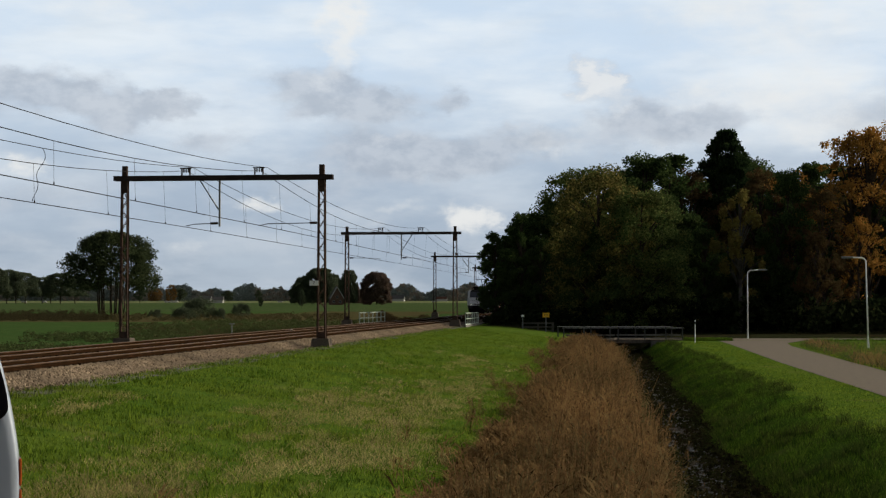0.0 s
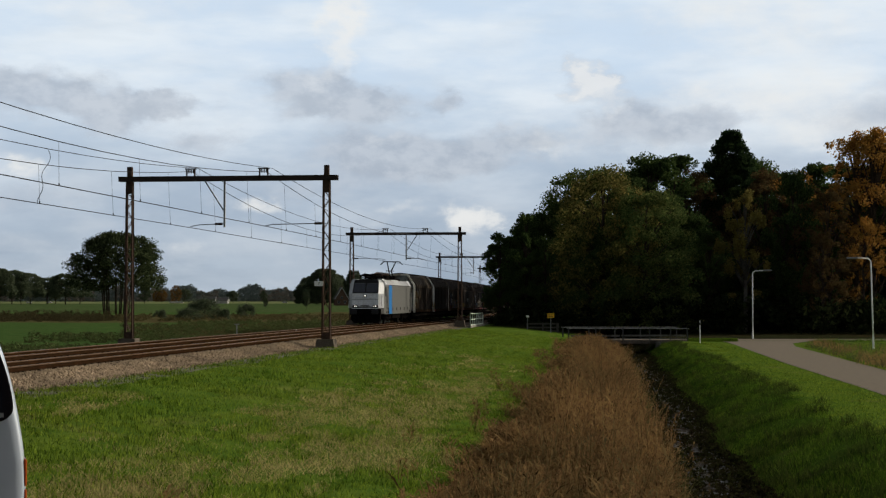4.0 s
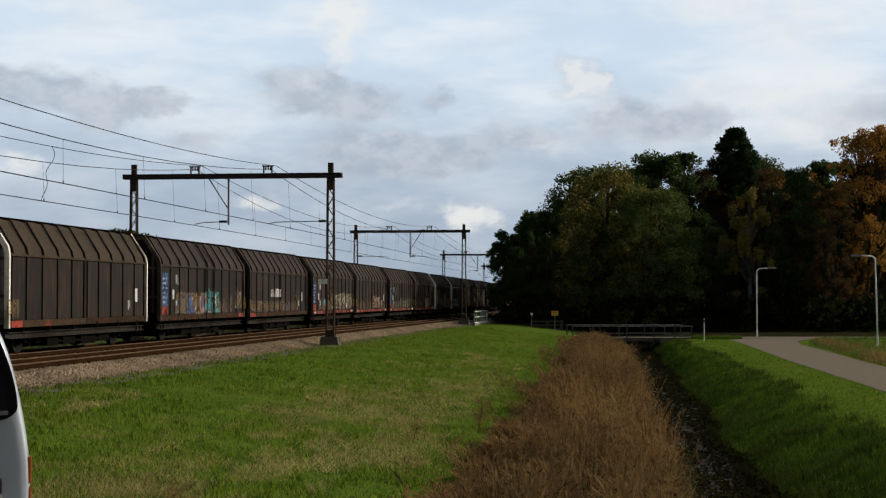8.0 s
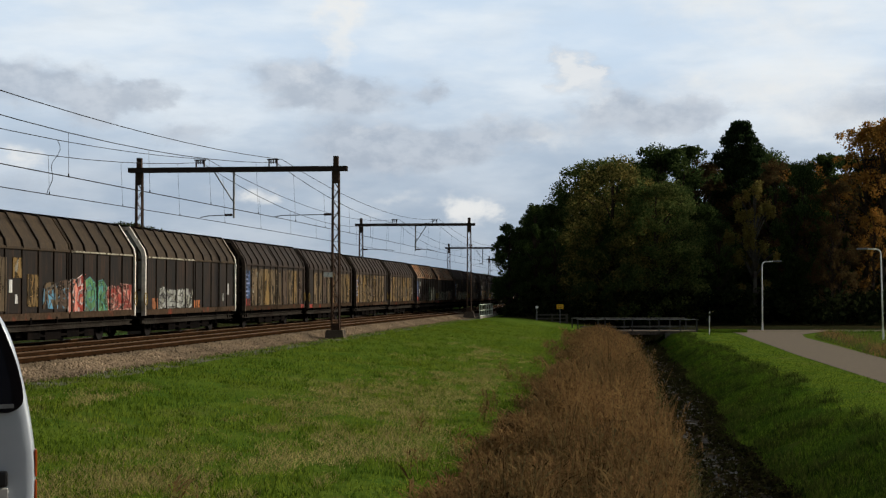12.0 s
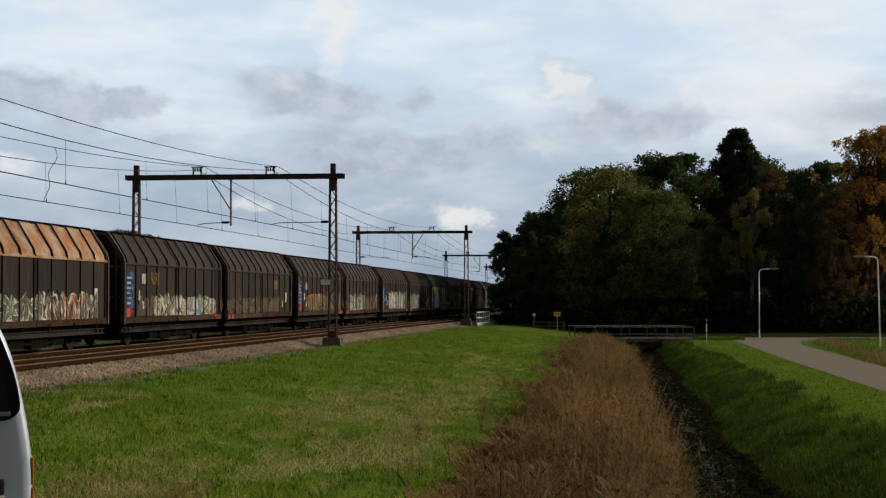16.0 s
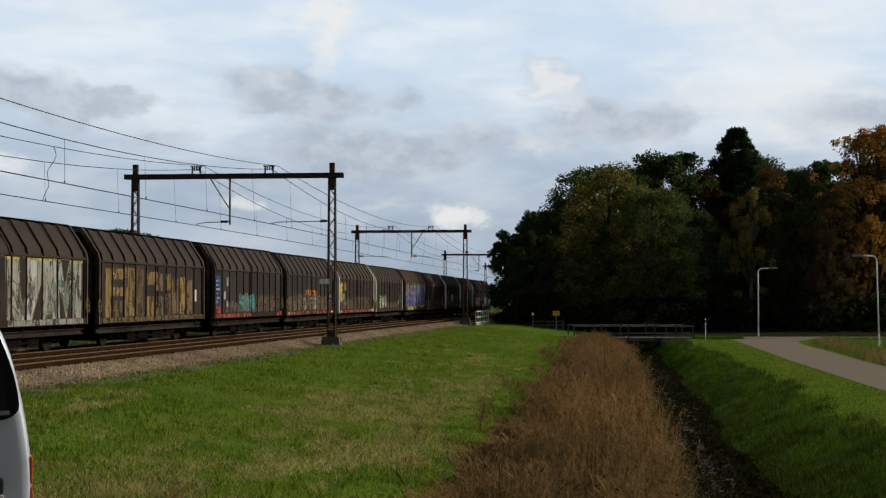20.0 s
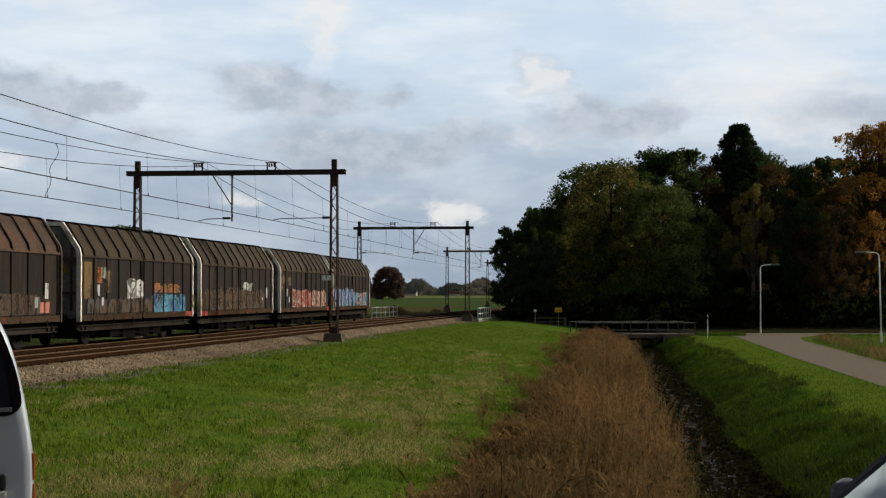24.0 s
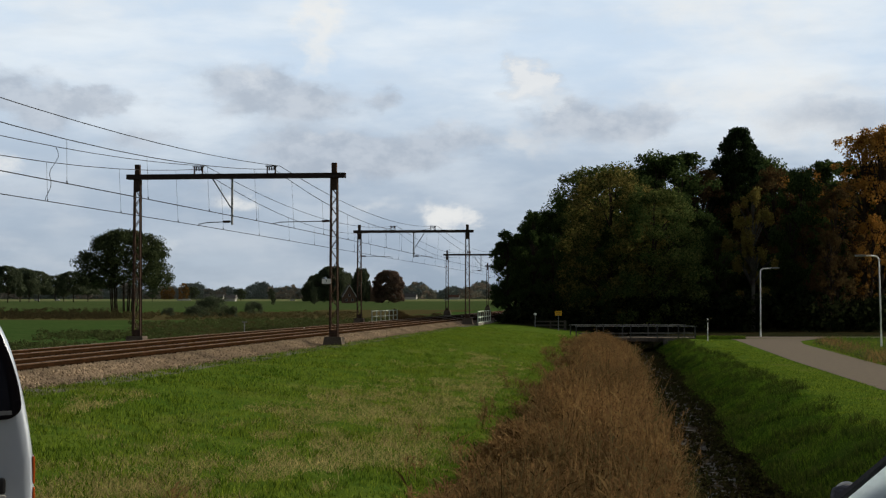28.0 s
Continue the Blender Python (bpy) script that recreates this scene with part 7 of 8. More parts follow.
def bank_top(rng, n):
    y = 30 + 95 * rng.random(n) ** 1.6
    e = np.array([ditch_u(v) + bank_w(v) for v in y])
    r = np.interp(y, (10, 57, 84, 118, 124), (31.2, 30.0, 29.2, 28.4, 27.3))
    return tufted(e - 0.3 + rng.random(n) * (r - e + 0.25) + np.where(rng.random(n) < 0.08, rng.exponential(0.22, n), 0.0), y, rng)


def stray_tufts(rng, n):
    k = n // 26
    y = 19 + 75 * rng.random(k) ** 1.6
    u = rng.uniform(7.0, 18.6, k)
    pick = rng.integers(0, k, n)
    return u[pick] + rng.normal(size=n) * 0.07, y[pick] + rng.normal(size=n) * 0.07


def bank_clumps(rng, n):
    k = n // 40
    y = 26 + 100 * rng.random(k) ** 1.6
    d = np.array([ditch_u(v) for v in y])
    w = np.array([bank_w(v) for v in y])
    u = d + 0.75 + (w - 0.4) * np.where(rng.random(k) < 0.4, rng.random(k) * 0.25, rng.random(k) ** 0.6)
    pick = rng.integers(0, k, n)
    return u[pick] + rng.normal(size=n) * 0.13, y[pick] + rng.normal(size=n) * 0.2


def reed_foot(rng, n):
    y = 24 + 100 * rng.random(n) ** 1.5
    d = np.array([ditch_u(v) for v in y])
    return tufted(d - 1.15 - rng.exponential(0.25, n), y, rng, 0.15)


blades("sedge", 15000, reed_foot, 0.2, 0.9, 0.014, M_SEDGE, 58, "green and straw sedge along the water's edge", "sedge", 0.8)
blades("bank_top_grass", 52000, bank_top, 0.03, 0.11, 0.016, M_BLADE, 55, "short sunlit grass between ditch and lane", "grass", 0.7)
blades("weed_tufts", 5200, stray_tufts, 0.05, 0.16, 0.028, M_BANKB, 56, "dark green weed tufts scattered in the meadow", "weeds", 0.9)
blades("grass", 210000, meadow, 0.03, 0.15, 0.016, M_BLADE, 51, "short green meadow grass beside the railway", "grass", 0.7)
blades("dry_grass", 52000, straw_drift, 0.04, 0.15, 0.013, M_STRAW, 52, "straw-coloured mown grass in the meadow", "grass", 1.5)
blades("bank_tufts", 18000, bank_clumps, 0.10, 0.38, 0.022, M_BANKD, 57, "dark tussocks on the ditch bank", "grass", 0.9)
blades("bank_grass", 90000, right_bank, 0.05, 0.17, 0.017, M_BANKB, 53, "long dark green grass on the ditch bank", "grass", 0.8)
def lane_weeds(rng, n):
    k = n // 50
    y = 70 + 50 * rng.random(k)
    u = np.array([float(np.interp(v, (57, 84, 112, 122), (33.8, 33.6, 33.8, 35.6))) for v in y]) + rng.exponential(1.3, k)
    pick = rng.integers(0, k, n)
    return u[pick] + rng.normal(size=n) * 0.3, y[pick] + rng.normal(size=n) * 0.5


blades("lane_weeds", 2600, lane_weeds, 0.15, 0.6, 0.02, M_REED, 59, "russet autumn weeds on the verge of the lane", "weeds", 0.7)
blades("verge_turf", 24000, field_edge, 0.05, 0.16, 0.02, M_BLADE, 60, "green grass on the verge of the lane", "grass", 0.7)
blades("verge_grass", 5000, field_edge, 0.15, 0.5, 0.02, M_DULL, 54, "rough brownish grass beside the lane", "grass", 0.6)


def bridge_verge(rng, n):
    x = np.where(rng.random(n) < 0.55, rng.uniform(20.4, 24.2, n), rng.uniform(30.5, 70.0, n))
    y = 126.8 + rng.normal(size=n) * 0.35 - np.where(x > 30, 0.3, 0.0)
    return x - np.array([track_x(v) for v in y]), y


blades("bridge_verge", 11000, bridge_verge, 0.12, 0.34, 0.035, M_BANKB, 63, "green grass along the lane beside the bridge", "grass", 0.5)


def reeds():
    rng = np.random.default_rng(61)
    n = 34000
    y = 21 + 108 * rng.random(n) ** 1.35
    d = np.array([ditch_u(v) for v in y])
    lo = np.interp(y, (20, 45, 100, 130), (17.9, 17.9, 16.85, 16.55))
    lo = lo + np.array([0.75 * noise.noise((v * 0.16, 1.0, 4.0)) + 0.45 * noise.noise((v * 0.6, 5.0, 4.0)) for v in y])
    u = lo + (d - 1.25 - lo) * rng.random(n) - np.where(rng.random(n) < 0.10, rng.exponential(0.6, n), 0.0)
    f = np.maximum((u - lo) / (d - 1.25 - lo), 0.03)
    ok = (np.array([noise.noise((a * 0.7, b * 0.3, 2.0)) for a, b in zip(u, y)]) > np.where(f > 0.3, -0.36, -0.10))
    u, y, lo, d = u[ok], y[ok], lo[ok], d[ok]
    n = len(u)
    pick = rng.integers(0, n // 9, n)  # stalks stand in clumps
    u, y, lo, d = u[pick] + rng.normal(size=n) * 0.10, y[pick] + rng.normal(size=n) * 0.14, lo[pick], d[pick]
    f = np.maximum((u - lo) / (d - 1.25 - lo), 0.03)
    tall, sway = rng.uniform(0.7, 1.25, n)[pick], rng.uniform(0, 6.283, n)[pick]
    x = np.array([track_x(v) for v in y]) + u
    z = np.array([ground_z(a, b) for a, b in zip(u, y)]) - 0.05
    h = (0.40 + 0.95 * np.minimum(f * 2.4, 1)) * tall * rng.uniform(0.65, 1.1, n) * np.interp(y, (25, 60, 90, 130), (1.0, 1.0, 0.8, 0.55)) * (1 + 0.6 * np.array([noise.noise((a * 0.8, b * 0.5, 9.0)) + 0.4 * noise.noise((a * 2.6, b * 1.8, 3.0)) for a, b in zip(u, y)]))
    a = sway + rng.normal(size=n) * 0.7
    dx, dy = np.cos(a), np.sin(a)
    ln = h * rng.uniform(0.04, 0.34, n)
    P = np.stack([x, y, z], 1)

    def up(k, bend):
        return P + np.stack([dx * ln * bend, dy * ln * bend, h * k], 1)
    b = rng.uniform(0, 3.14, n)
    side = np.stack([np.cos(b), np.sin(b), np.zeros(n)], 1)
    A, Bm, C = up(0, 0), up(0.6, 0.35), up(1.0, 1.0)
    st = np.stack([A - side * 0.006, A + side * 0.006, Bm + side * 0.006, Bm - side * 0.006, C + side * 0.004, C - side * 0.004], 1).reshape(-1, 3)
    o = np.arange(n)[:, None] * 6
    sq = np.concatenate([o + np.array([[0, 1, 2, 3]]), o + np.array([[3, 2, 4, 5]])], 0)
    vs, qs = [st], [sq]
    base = len(st)
    for k in range(5):
        kk = rng.uniform(0.25, 0.95, n)
        root = up(kk, kk ** 2)
        aa = rng.uniform(0, 6.283, n)
        l = rng.uniform(0.14, 0.55, n)
        out = np.stack([np.cos(aa) * l, np.sin(aa) * l, l * rng.uniform(-0.35, 0.7, n)], 1)
        w = np.stack([-np.sin(aa), np.cos(aa), np.zeros(n)], 1) * rng.uniform(0.008, 0.024, n)[:, None]
        tip = root + out
        mid = root + out * 0.5 + np.array([0, 0, 0.05])
        vs.append(np.stack([root, mid + w, tip, mid - w], 1).reshape(-1, 3))
        qs.append(base + np.arange(4 * n).reshape(-1, 4))
        base += 4 * n
    tagged(fast_mesh("reeds", np.concatenate(vs), np.concatenate(qs), M_REED), "tall dry brown reeds growing in the ditch", "reeds", kind="stuff")
    pick = rng.random(n) < 0.62
    C, dxp, dyp = C[pick], dx[pick], dy[pick]
    m = len(C)
    vs, qs = [], []
    for k in range(7):  # loose tufts of seed round each stalk's tip
        aa, tilt = rng.uniform(0, 6.283, m), rng.uniform(0.2, 1.1, m)
        s = rng.uniform(0.03, 0.085, m)
        ax = np.stack([np.cos(aa) * np.sin(tilt), np.sin(aa) * np.sin(tilt), np.cos(tilt)], 1) * s[:, None]
        w = np.stack([-np.sin(aa), np.cos(aa), np.zeros(m)], 1) * rng.uniform(0.006, 0.016, m)[:, None]
        o = C - np.stack([np.zeros(m), np.zeros(m), rng.uniform(-0.02, 0.16, m)], 1)
        vs.append(np.stack([o, o + ax * 0.5 + w, o + ax, o + ax * 0.5 - w], 1).reshape(-1, 3))
        qs.append(k * 4 * m + np.arange(4 * m).reshape(-1, 4))
    tagged(fast_mesh("reed_plumes", np.concatenate(vs), np.concatenate(qs), M_PLUME), "feathery brown seed plumes on the reeds", "reeds", kind="stuff")


reeds()

M_STALK = leaf_mat("wet_reed_stalk", (0.12, 0.10, 0.075), (0.05, 0.042, 0.03), 0.6, 0.0)
M_WEED = leaf_mat("ditch_weed", (0.026, 0.020, 0.010), (0.02, 0.024, 0.008), 0.6)


def ditch_weeds():
    rng = np.random.default_rng(66)
    n = 4600
    y = 28 + 130 * rng.random(n) ** 1.6
    d = np.array([ditch_u(v) for v in y])
    u = d + rng.choice([-1.0, 1.0], n) * (1.15 - 1.1 * rng.random(n) ** 1.7)
    x = np.array([track_x(v) for v in y]) + u
    c = np.stack([x, y, -2.60 + 0.16 * rng.random(n) + 0.25 * np.clip(np.abs(u - d) - 0.8, 0, 1)], 1)
    v, q = leaf_cloud(c, rng.uniform(0.06, 0.22, n), 14, 0.05, rng, 0.5)
    tagged(fast_mesh("ditch_weeds", v, q, M_WEED), "dark rotting weeds floating in the ditch", "weeds", kind="stuff")
    # broken reed stalks lying on the water
    n = 2600
    y = 26 + 110 * rng.random(n) ** 1.7
    d = np.array([ditch_u(v) for v in y])
    x = np.array([track_x(v) for v in y]) + d + rng.uniform(-1.1, 1.15, n)
    a = rng.normal(size=n) * 0.45
    l, w = rng.uniform(0.10, 0.42, n), rng.uniform(0.004, 0.010, n)
    P = np.stack([x, y, np.full(n, -2.585) + 0.03 * rng.random(n)], 1)
    ax = np.stack([np.cos(a) * l, np.sin(a) * l, 0.03 * rng.normal(size=n)], 1)
    sd = np.stack([-np.sin(a) * w, np.cos(a) * w, w], 1)
    v = np.stack([P - ax - sd, P + ax - sd, P + ax + sd, P - ax + sd], 1).reshape(-1, 3)
    tagged(fast_mesh("floating_stalks", v, np.arange(4 * n).reshape(-1, 4), M_STALK), "broken pale reed stalks floating in the ditch", "stalks", kind="stuff")


ditch_weeds()

# ---- bridge, fences, lamps, posts ----
M_PALEGREEN = mat("pale_green_rail_paint", (0.52, 0.58, 0.50), rough=0.6, var=0.2, scale=2.0, bump=0.1, second=(0.22, 0.24, 0.19), mix=0.4)
M_GREYWOOD = mat("grey_timber", (0.085, 0.08, 0.066), rough=0.9, var=0.3, scale=1.5, bump=0.4, second=(0.08, 0.075, 0.065))
M_POSTW = mat("white_post", (0.82, 0.82, 0.80), rough=0.6, var=0.12, bump=0.05)
M_YELLOW = mat("yellow_sign_enamel", (0.80, 0.42, 0.02), rough=0.45, var=0.08, bump=0)
M_PLANK = mat("pale_weathered_plank", (0.145, 0.14, 0.12), rough=0.9, var=0.3, scale=1.5, bump=0.3, second=(0.08, 0.075, 0.06), mix=0.5)
M_PALERAIL = mat("pale_grey_rail", (0.40, 0.40, 0.37), rough=0.7, var=0.2, scale=2.0, bump=0.1)
M_RAILG = mat("grey_bridge_rail", (0.075, 0.077, 0.07), rough=0.7, var=0.25, bump=0.15)


def lane_bridge():
    b = thing("lane_bridge", "small concrete bridge with grey railings over the ditch", "bridge")
    bm = B()
    box(bm, (15.5, 130.2, -1.56), (10.6, 6.0, 0.28), bevel=0.03)
    part("deck", bm, M_FOOT, b)
    for y in (127.35, 133.1):
        for x in (10.75, 12.95, 15.15, 17.3, 19.0, 20.35):
            p = B()
            box(p, (x, y, -0.96), (0.1, 0.1, 1.06))
            part("railing_post", p, M_RAILG, b)
        for z, hgt, mm in ((-0.46, 0.055, M_PALERAIL),):
            p = B()
            box(p, (15.55, y + 0.01, z), (9.8, 0.07, hgt))
            part("railing_bar", p, mm, b)
        for z, hgt in ((-1.05, 0.13), (-1.30, 0.09)) if y < 130 else ():
            for x0, x1 in ((10.9, 14.9), (15.0, 20.2)):
                p = B()
                box(p, ((x0 + x1) / 2, y - 0.02, z + (0.02 if x0 > 12 else 0.0)), (x1 - x0, 0.06, hgt))
                part("railing_plank", p, M_PLANK, b, "pale weathered plank")
        p = B()
        box(p, (15.5, y + 0.12, -1.46), (10.2, 0.12, 0.10), bevel=0.01)
        part("kerb", p, M_FOOT, b)
    for x in (11.1, 19.3):
        p = B()
        box(p, (x, 130.2, -2.3), (0.9, 5.8, 1.5), bevel=0.03)
        part("abutment", p, M_CONC, b)
    for k in range(5):
        p = B()
        box(p, (17.85 + 0.26 * k, 127.05, -2.0), (0.23, 0.09, 0.95), bevel=0.01)
        part("retaining_board", p, M_PLANK, b)


lane_bridge()


def track_railing(u, y0, y1):
    f = thing("culvert_railing", "pale green steel railing along the railway culvert", "railing", group="culvert railings")
    n = 7
    for i in range(n):
        y = y0 + (y1 - y0) * i / (n - 1)
        bm = B()
        box(bm, rail_point(u, y, 0.18), (0.09, 0.09, 1.25))
        part("post", bm, M_PALEGREEN, f)
    for z in (0.78, 0.28, -0.2):
        bm = B()
        bar(bm, rail_point(u, y0 - 0.1, z), rail_point(u, y1 + 0.1, z), 0.08, 0.08)
        part("rail", bm, M_PALEGREEN, f)
    bm = B()
    bar(bm, rail_point(u, y0 - 1, -0.5), rail_point(u, y1 + 1, -0.5), 0.25, 0.5)
    part("kerb", bm, M_CONC, f)


track_railing(-3.1, 144.6, 160.5)
track_railing(7.2, 138.5, 151.0)


def street_lamp():
    l = thing("street_lamp", "slim white street lamp with a curved arm beside the lane", "street lamp", group="street lamps")
    bm = B()
    rod(bm, (0, 0, -0.1), (0, 0, 5.5), 0.058, 10, 0.046)
    pts = [Vector((0.32 * (1 - math.cos(a)), 0, 5.5 + 0.30 * math.sin(a))) for a in [1.5708 * i / 6 for i in range(7)]] + [Vector((0.95, 0, 5.84))]
    for a, b in zip(pts[:-1], pts[1:]):
        rod(bm, a, b, 0.048, 8)
    part("pole", bm, M_POSTW, l, smooth=True)
    bm = B()
    box(bm, (1.28, 0, 5.84), (0.75, 0.2, 0.13), bevel=0.05)
    part("lamp_head", bm, M_GALV, l)
    bm = B()
    rod(bm, (0, 0, -0.1), (0, 0, 0.7), 0.075, 10, 0.06)
    part("pole_foot", bm, M_POSTW, l)
    return l


L1 = street_lamp()
L1.matrix_world = Matrix.Translation((26.9, 133.6, -1.5))
L2 = copy_thing(L1, Matrix.LocRotScale((30.15, 108.5, -1.42), Euler((0, radians(1.2), radians(180))), (1, 1, 1.06)))


def small_post(x, y, h, label, cap=True):
    p = thing("marker_post", label, "post", pose(x, y, ground_z(x - track_x(y), y)), group="marker posts")
    bm = B()
    rod(bm, (0, 0, -0.1), (0, 0, h), 0.038, 10)
    part("pole", bm, M_POSTW if cap else M_GREYWOOD, p)
    if cap:
        bm = B()
        rod(bm, (0, 0, h * 0.80), (0, 0, h * 0.92), 0.042, 10)
        part("band", bm, M_BLACK, p)


def at_px(px, d):
    return d * (px - 784) / 2789.0


small_post(at_px(1252, 122), 122, 1.75, "white marker post with a dark band by the lane")
small_post(at_px(531, 96), 99, 0.5, "short white marker post beside the track")


def timber_fence():
    f = thing("timber_fence", "grey timber rail fence at the edge of the wood", "fence")
    y = 146.0
    for px in (946, 974, 1000):
        bm = B()
        box(bm, (at_px(px, y), y, -0.95), (0.22 if px > 990 else 0.14, 0.16, 1.35))
        part("post", bm, M_GREYWOOD, f)
    for z in (-0.38, -0.72, -1.05):
        bm = B()
        box(bm, ((at_px(946, y) + at_px(1000, y)) / 2, y + 0.12, z), (at_px(1000, y) - at_px(946, y), 0.05, 0.14))
        part("rail", bm, M_GREYWOOD, f)


timber_fence()


def sign_post(px, d, top, w, h, material, label, bars=0):
    s = thing("sign", label, "sign", pose(at_px(px, d), d, 0))
    z0 = ground_z(at_px(px, d) - track_x(d), d)
    bm = B()
    rod(bm, (0, 0.04, z0 - 0.1), (0, 0.04, top), 0.035, 8)
    part("pole", bm, M_GALV, s)
    bm = B()
    box(bm, (0, 0, top - h / 2), (w, 0.025, h), bevel=0.006)
    plate = part("plate", bm, material, s)
    for i in range(bars):
        bm = B()
        box(bm, (0, -0.016, top - h * (i + 1) / (bars + 1)), (w * 0.7, 0.008, h * 0.09))
        part("writing_bar", bm, M_BLACK, plate)


sign_post(988, 143, 0.62, 0.62, 0.42, M_YELLOW, "small orange-yellow sign on a post by the wood", 2)
sign_post(947, 145, 0.42, 0.26, 0.20, M_SIGN, "small white sign on a post by the wood")


def small_signal(px, d):
    p = thing("track_marker", "short grey post with a crossbar beside the line", "post", pose(at_px(px, d), d, ground_z(at_px(px, d) - track_x(d), d)))
    bm = B()
    rod(bm, (0, 0, -0.1), (0, 0, 0.95), 0.03, 8)
    part("pole", bm, M_GALV, p)
    bm = B()
    box(bm, (0, 0, 0.92), (0.3, 0.03, 0.07))
    part("crossbar", bm, M_GALV, p)


small_signal(433, 92)

# ---- farmhouses far off ----
M_WALLW = mat("white_render", (0.46, 0.45, 0.42), rough=0.8, var=0.12, bump=0.1)
M_BRICK = mat("brown_brick", (0.12, 0.075, 0.055), rough=0.85, var=0.25, scale=2.0, bump=0.2)
M_TILES = mat("grey_roof_tiles", (0.11, 0.105, 0.10), rough=0.8, var=0.25, scale=1.5, bump=0.3)
M_TILER = mat("red_roof_tiles", (0.13, 0.07, 0.05), rough=0.8, var=0.25, scale=1.5, bump=0.3)
M_PANE = mat("dark_window_pane", (0.02, 0.024, 0.03), rough=0.1, var=0.1, bump=0)


def farmhouse(px, d, w, dep, eave, ridge, wall, roof, turn, label):
    h = thing("farmhouse", label, "house", pose(at_px(px, d), d, -1.55, 0, 0, turn), group="farmhouses")
    bm = B()
    prism(bm, ((-w / 2, 0), (-w / 2, eave), (0, ridge - 0.1), (w / 2, eave), (w / 2, 0)), -dep / 2, dep / 2)
    part("wall", bm, wall, h)
    for sx in (-1, 1):
        bm = B()
        prism(bm, ((0, ridge + 0.12), (0, ridge - 0.08), (sx * (w / 2 + 0.4), eave - 0.35), (sx * (w / 2 + 0.4), eave - 0.12)), -dep / 2 - 0.35, dep / 2 + 0.35)
        part("roof", bm, roof, h)
        bm = B()
        bar(bm, (0, -dep / 2 - 0.42, ridge), (sx * (w / 2 + 0.4), -dep / 2 - 0.42, eave - 0.25), 0.12, 0.3)
        part("barge_board", bm, M_WALLW, h, "white barge board")
    bm = B()
    box(bm, (0.6, dep * 0.2, ridge + 0.3), (0.6, 0.6, 1.4))
    part("chimney", bm, M_BRICK, h)
    for x, z in ((-w * 0.25, eave * 0.5), (w * 0.25, eave * 0.5), (0, eave * 1.15)):
        bm = B()
        box(bm, (x, -dep / 2 - 0.02, z), (1.2, 0.1, 1.3))
        wd = part("window", bm, M_WALLW, h)
        bm = B()
        box(bm, (x, -dep / 2 - 0.06, z), (1.0, 0.08, 1.1))
        part("pane", bm, M_PANE, wd)
    for y in (-dep * 0.25, dep * 0.25):
        bm = B()
        box(bm, (w / 2 + 0.02, y, eave * 0.55), (0.1, 1.2, 1.2))
        part("window", bm, M_PANE, h)


farmhouse(617, 840, 6.6, 12, 3.6, 9.6, M_BRICK, M_TILES, 8, "brown-gabled farmhouse among dark trees")
farmhouse(379, 1180, 7, 14, 2.6, 5.2, M_WALLW, M_TILES, 90, "low white farmhouse with a grey roof")
farmhouse(404, 1210, 7, 12, 2.4, 4.6, M_WALLW, M_TILES, 88, "low white barn with a grey roof")
farmhouse(727, 1950, 8, 15, 3.2, 7.4, M_WALLW, M_TILES, 78, "white farmhouse with a grey roof")
farmhouse(803, 2000, 7, 14, 2.8, 5.6, M_WALLW, M_TILER, 84, "low white house with a red roof")


def far_car(px, d):
    c = thing("parked_car", "small white car on the far road", "car", pose(at_px(px, d), d, -1.5, 0, 0, 90), group="cars on the far road")
    bm = B()
    prism(bm, ((-2.1, 0.3), (-2.1, 0.9), (-1.3, 1.0), (-0.8, 1.5), (1.2, 1.5), (2.0, 0.95), (2.1, 0.3)), -0.85, 0.85, axis="x")
    part("body", bm, M_WALLW, c)
    for y in (-1.3, 1.3):
        for x in (-0.8, 0.8):
            bm = B()
            rod(bm, (x - 0.1, y, 0.32), (x + 0.1, y, 0.32), 0.32, 12)
            part("wheel", bm, M_BLACK, c)


for q, dd in ((66, 1260), (102, 1270), (318, 1240), (326, 1242), (334, 1244), (518, 1260), (790, 1300)):
    far_car(q, dd)

# ---- cars beside the camera ----
M_VAN = mat("silver_car_paint", (0.36, 0.405, 0.455), rough=0.36, metal=0.1, var=0.05, scale=1.0, bump=0.01, coat=0.6)
M_CARBLUE = mat("dark_blue_car_paint", (0.02, 0.028, 0.06), rough=0.25, var=0.05, bump=0, coat=0.8)
M_GLASS = mat("dark_car_glass", (0.006, 0.006, 0.014), rough=0.05, var=0.02, bump=0, spec=0.25)
# the reflected sky is painted into this glass as a pale base colour
M_SCREEN = mat("painted_sky_windscreen", (0.70, 0.79, 0.83), rough=0.12, var=0.08, bump=0, spec=0.35, coat=0.25)
M_RUBBER = mat("black_rubber", (0.02, 0.02, 0.02), rough=0.8, var=0.1, bump=0.05)
M_MIRRORG = mat("grey_mirror_shell", (0.13, 0.13, 0.15), rough=0.6, var=0.4, scale=14.0, bump=0.1)
M_TAIL = mat("orange_tail_lens", (0.55, 0.10, 0.02), rough=0.2, var=0.1, bump=0)


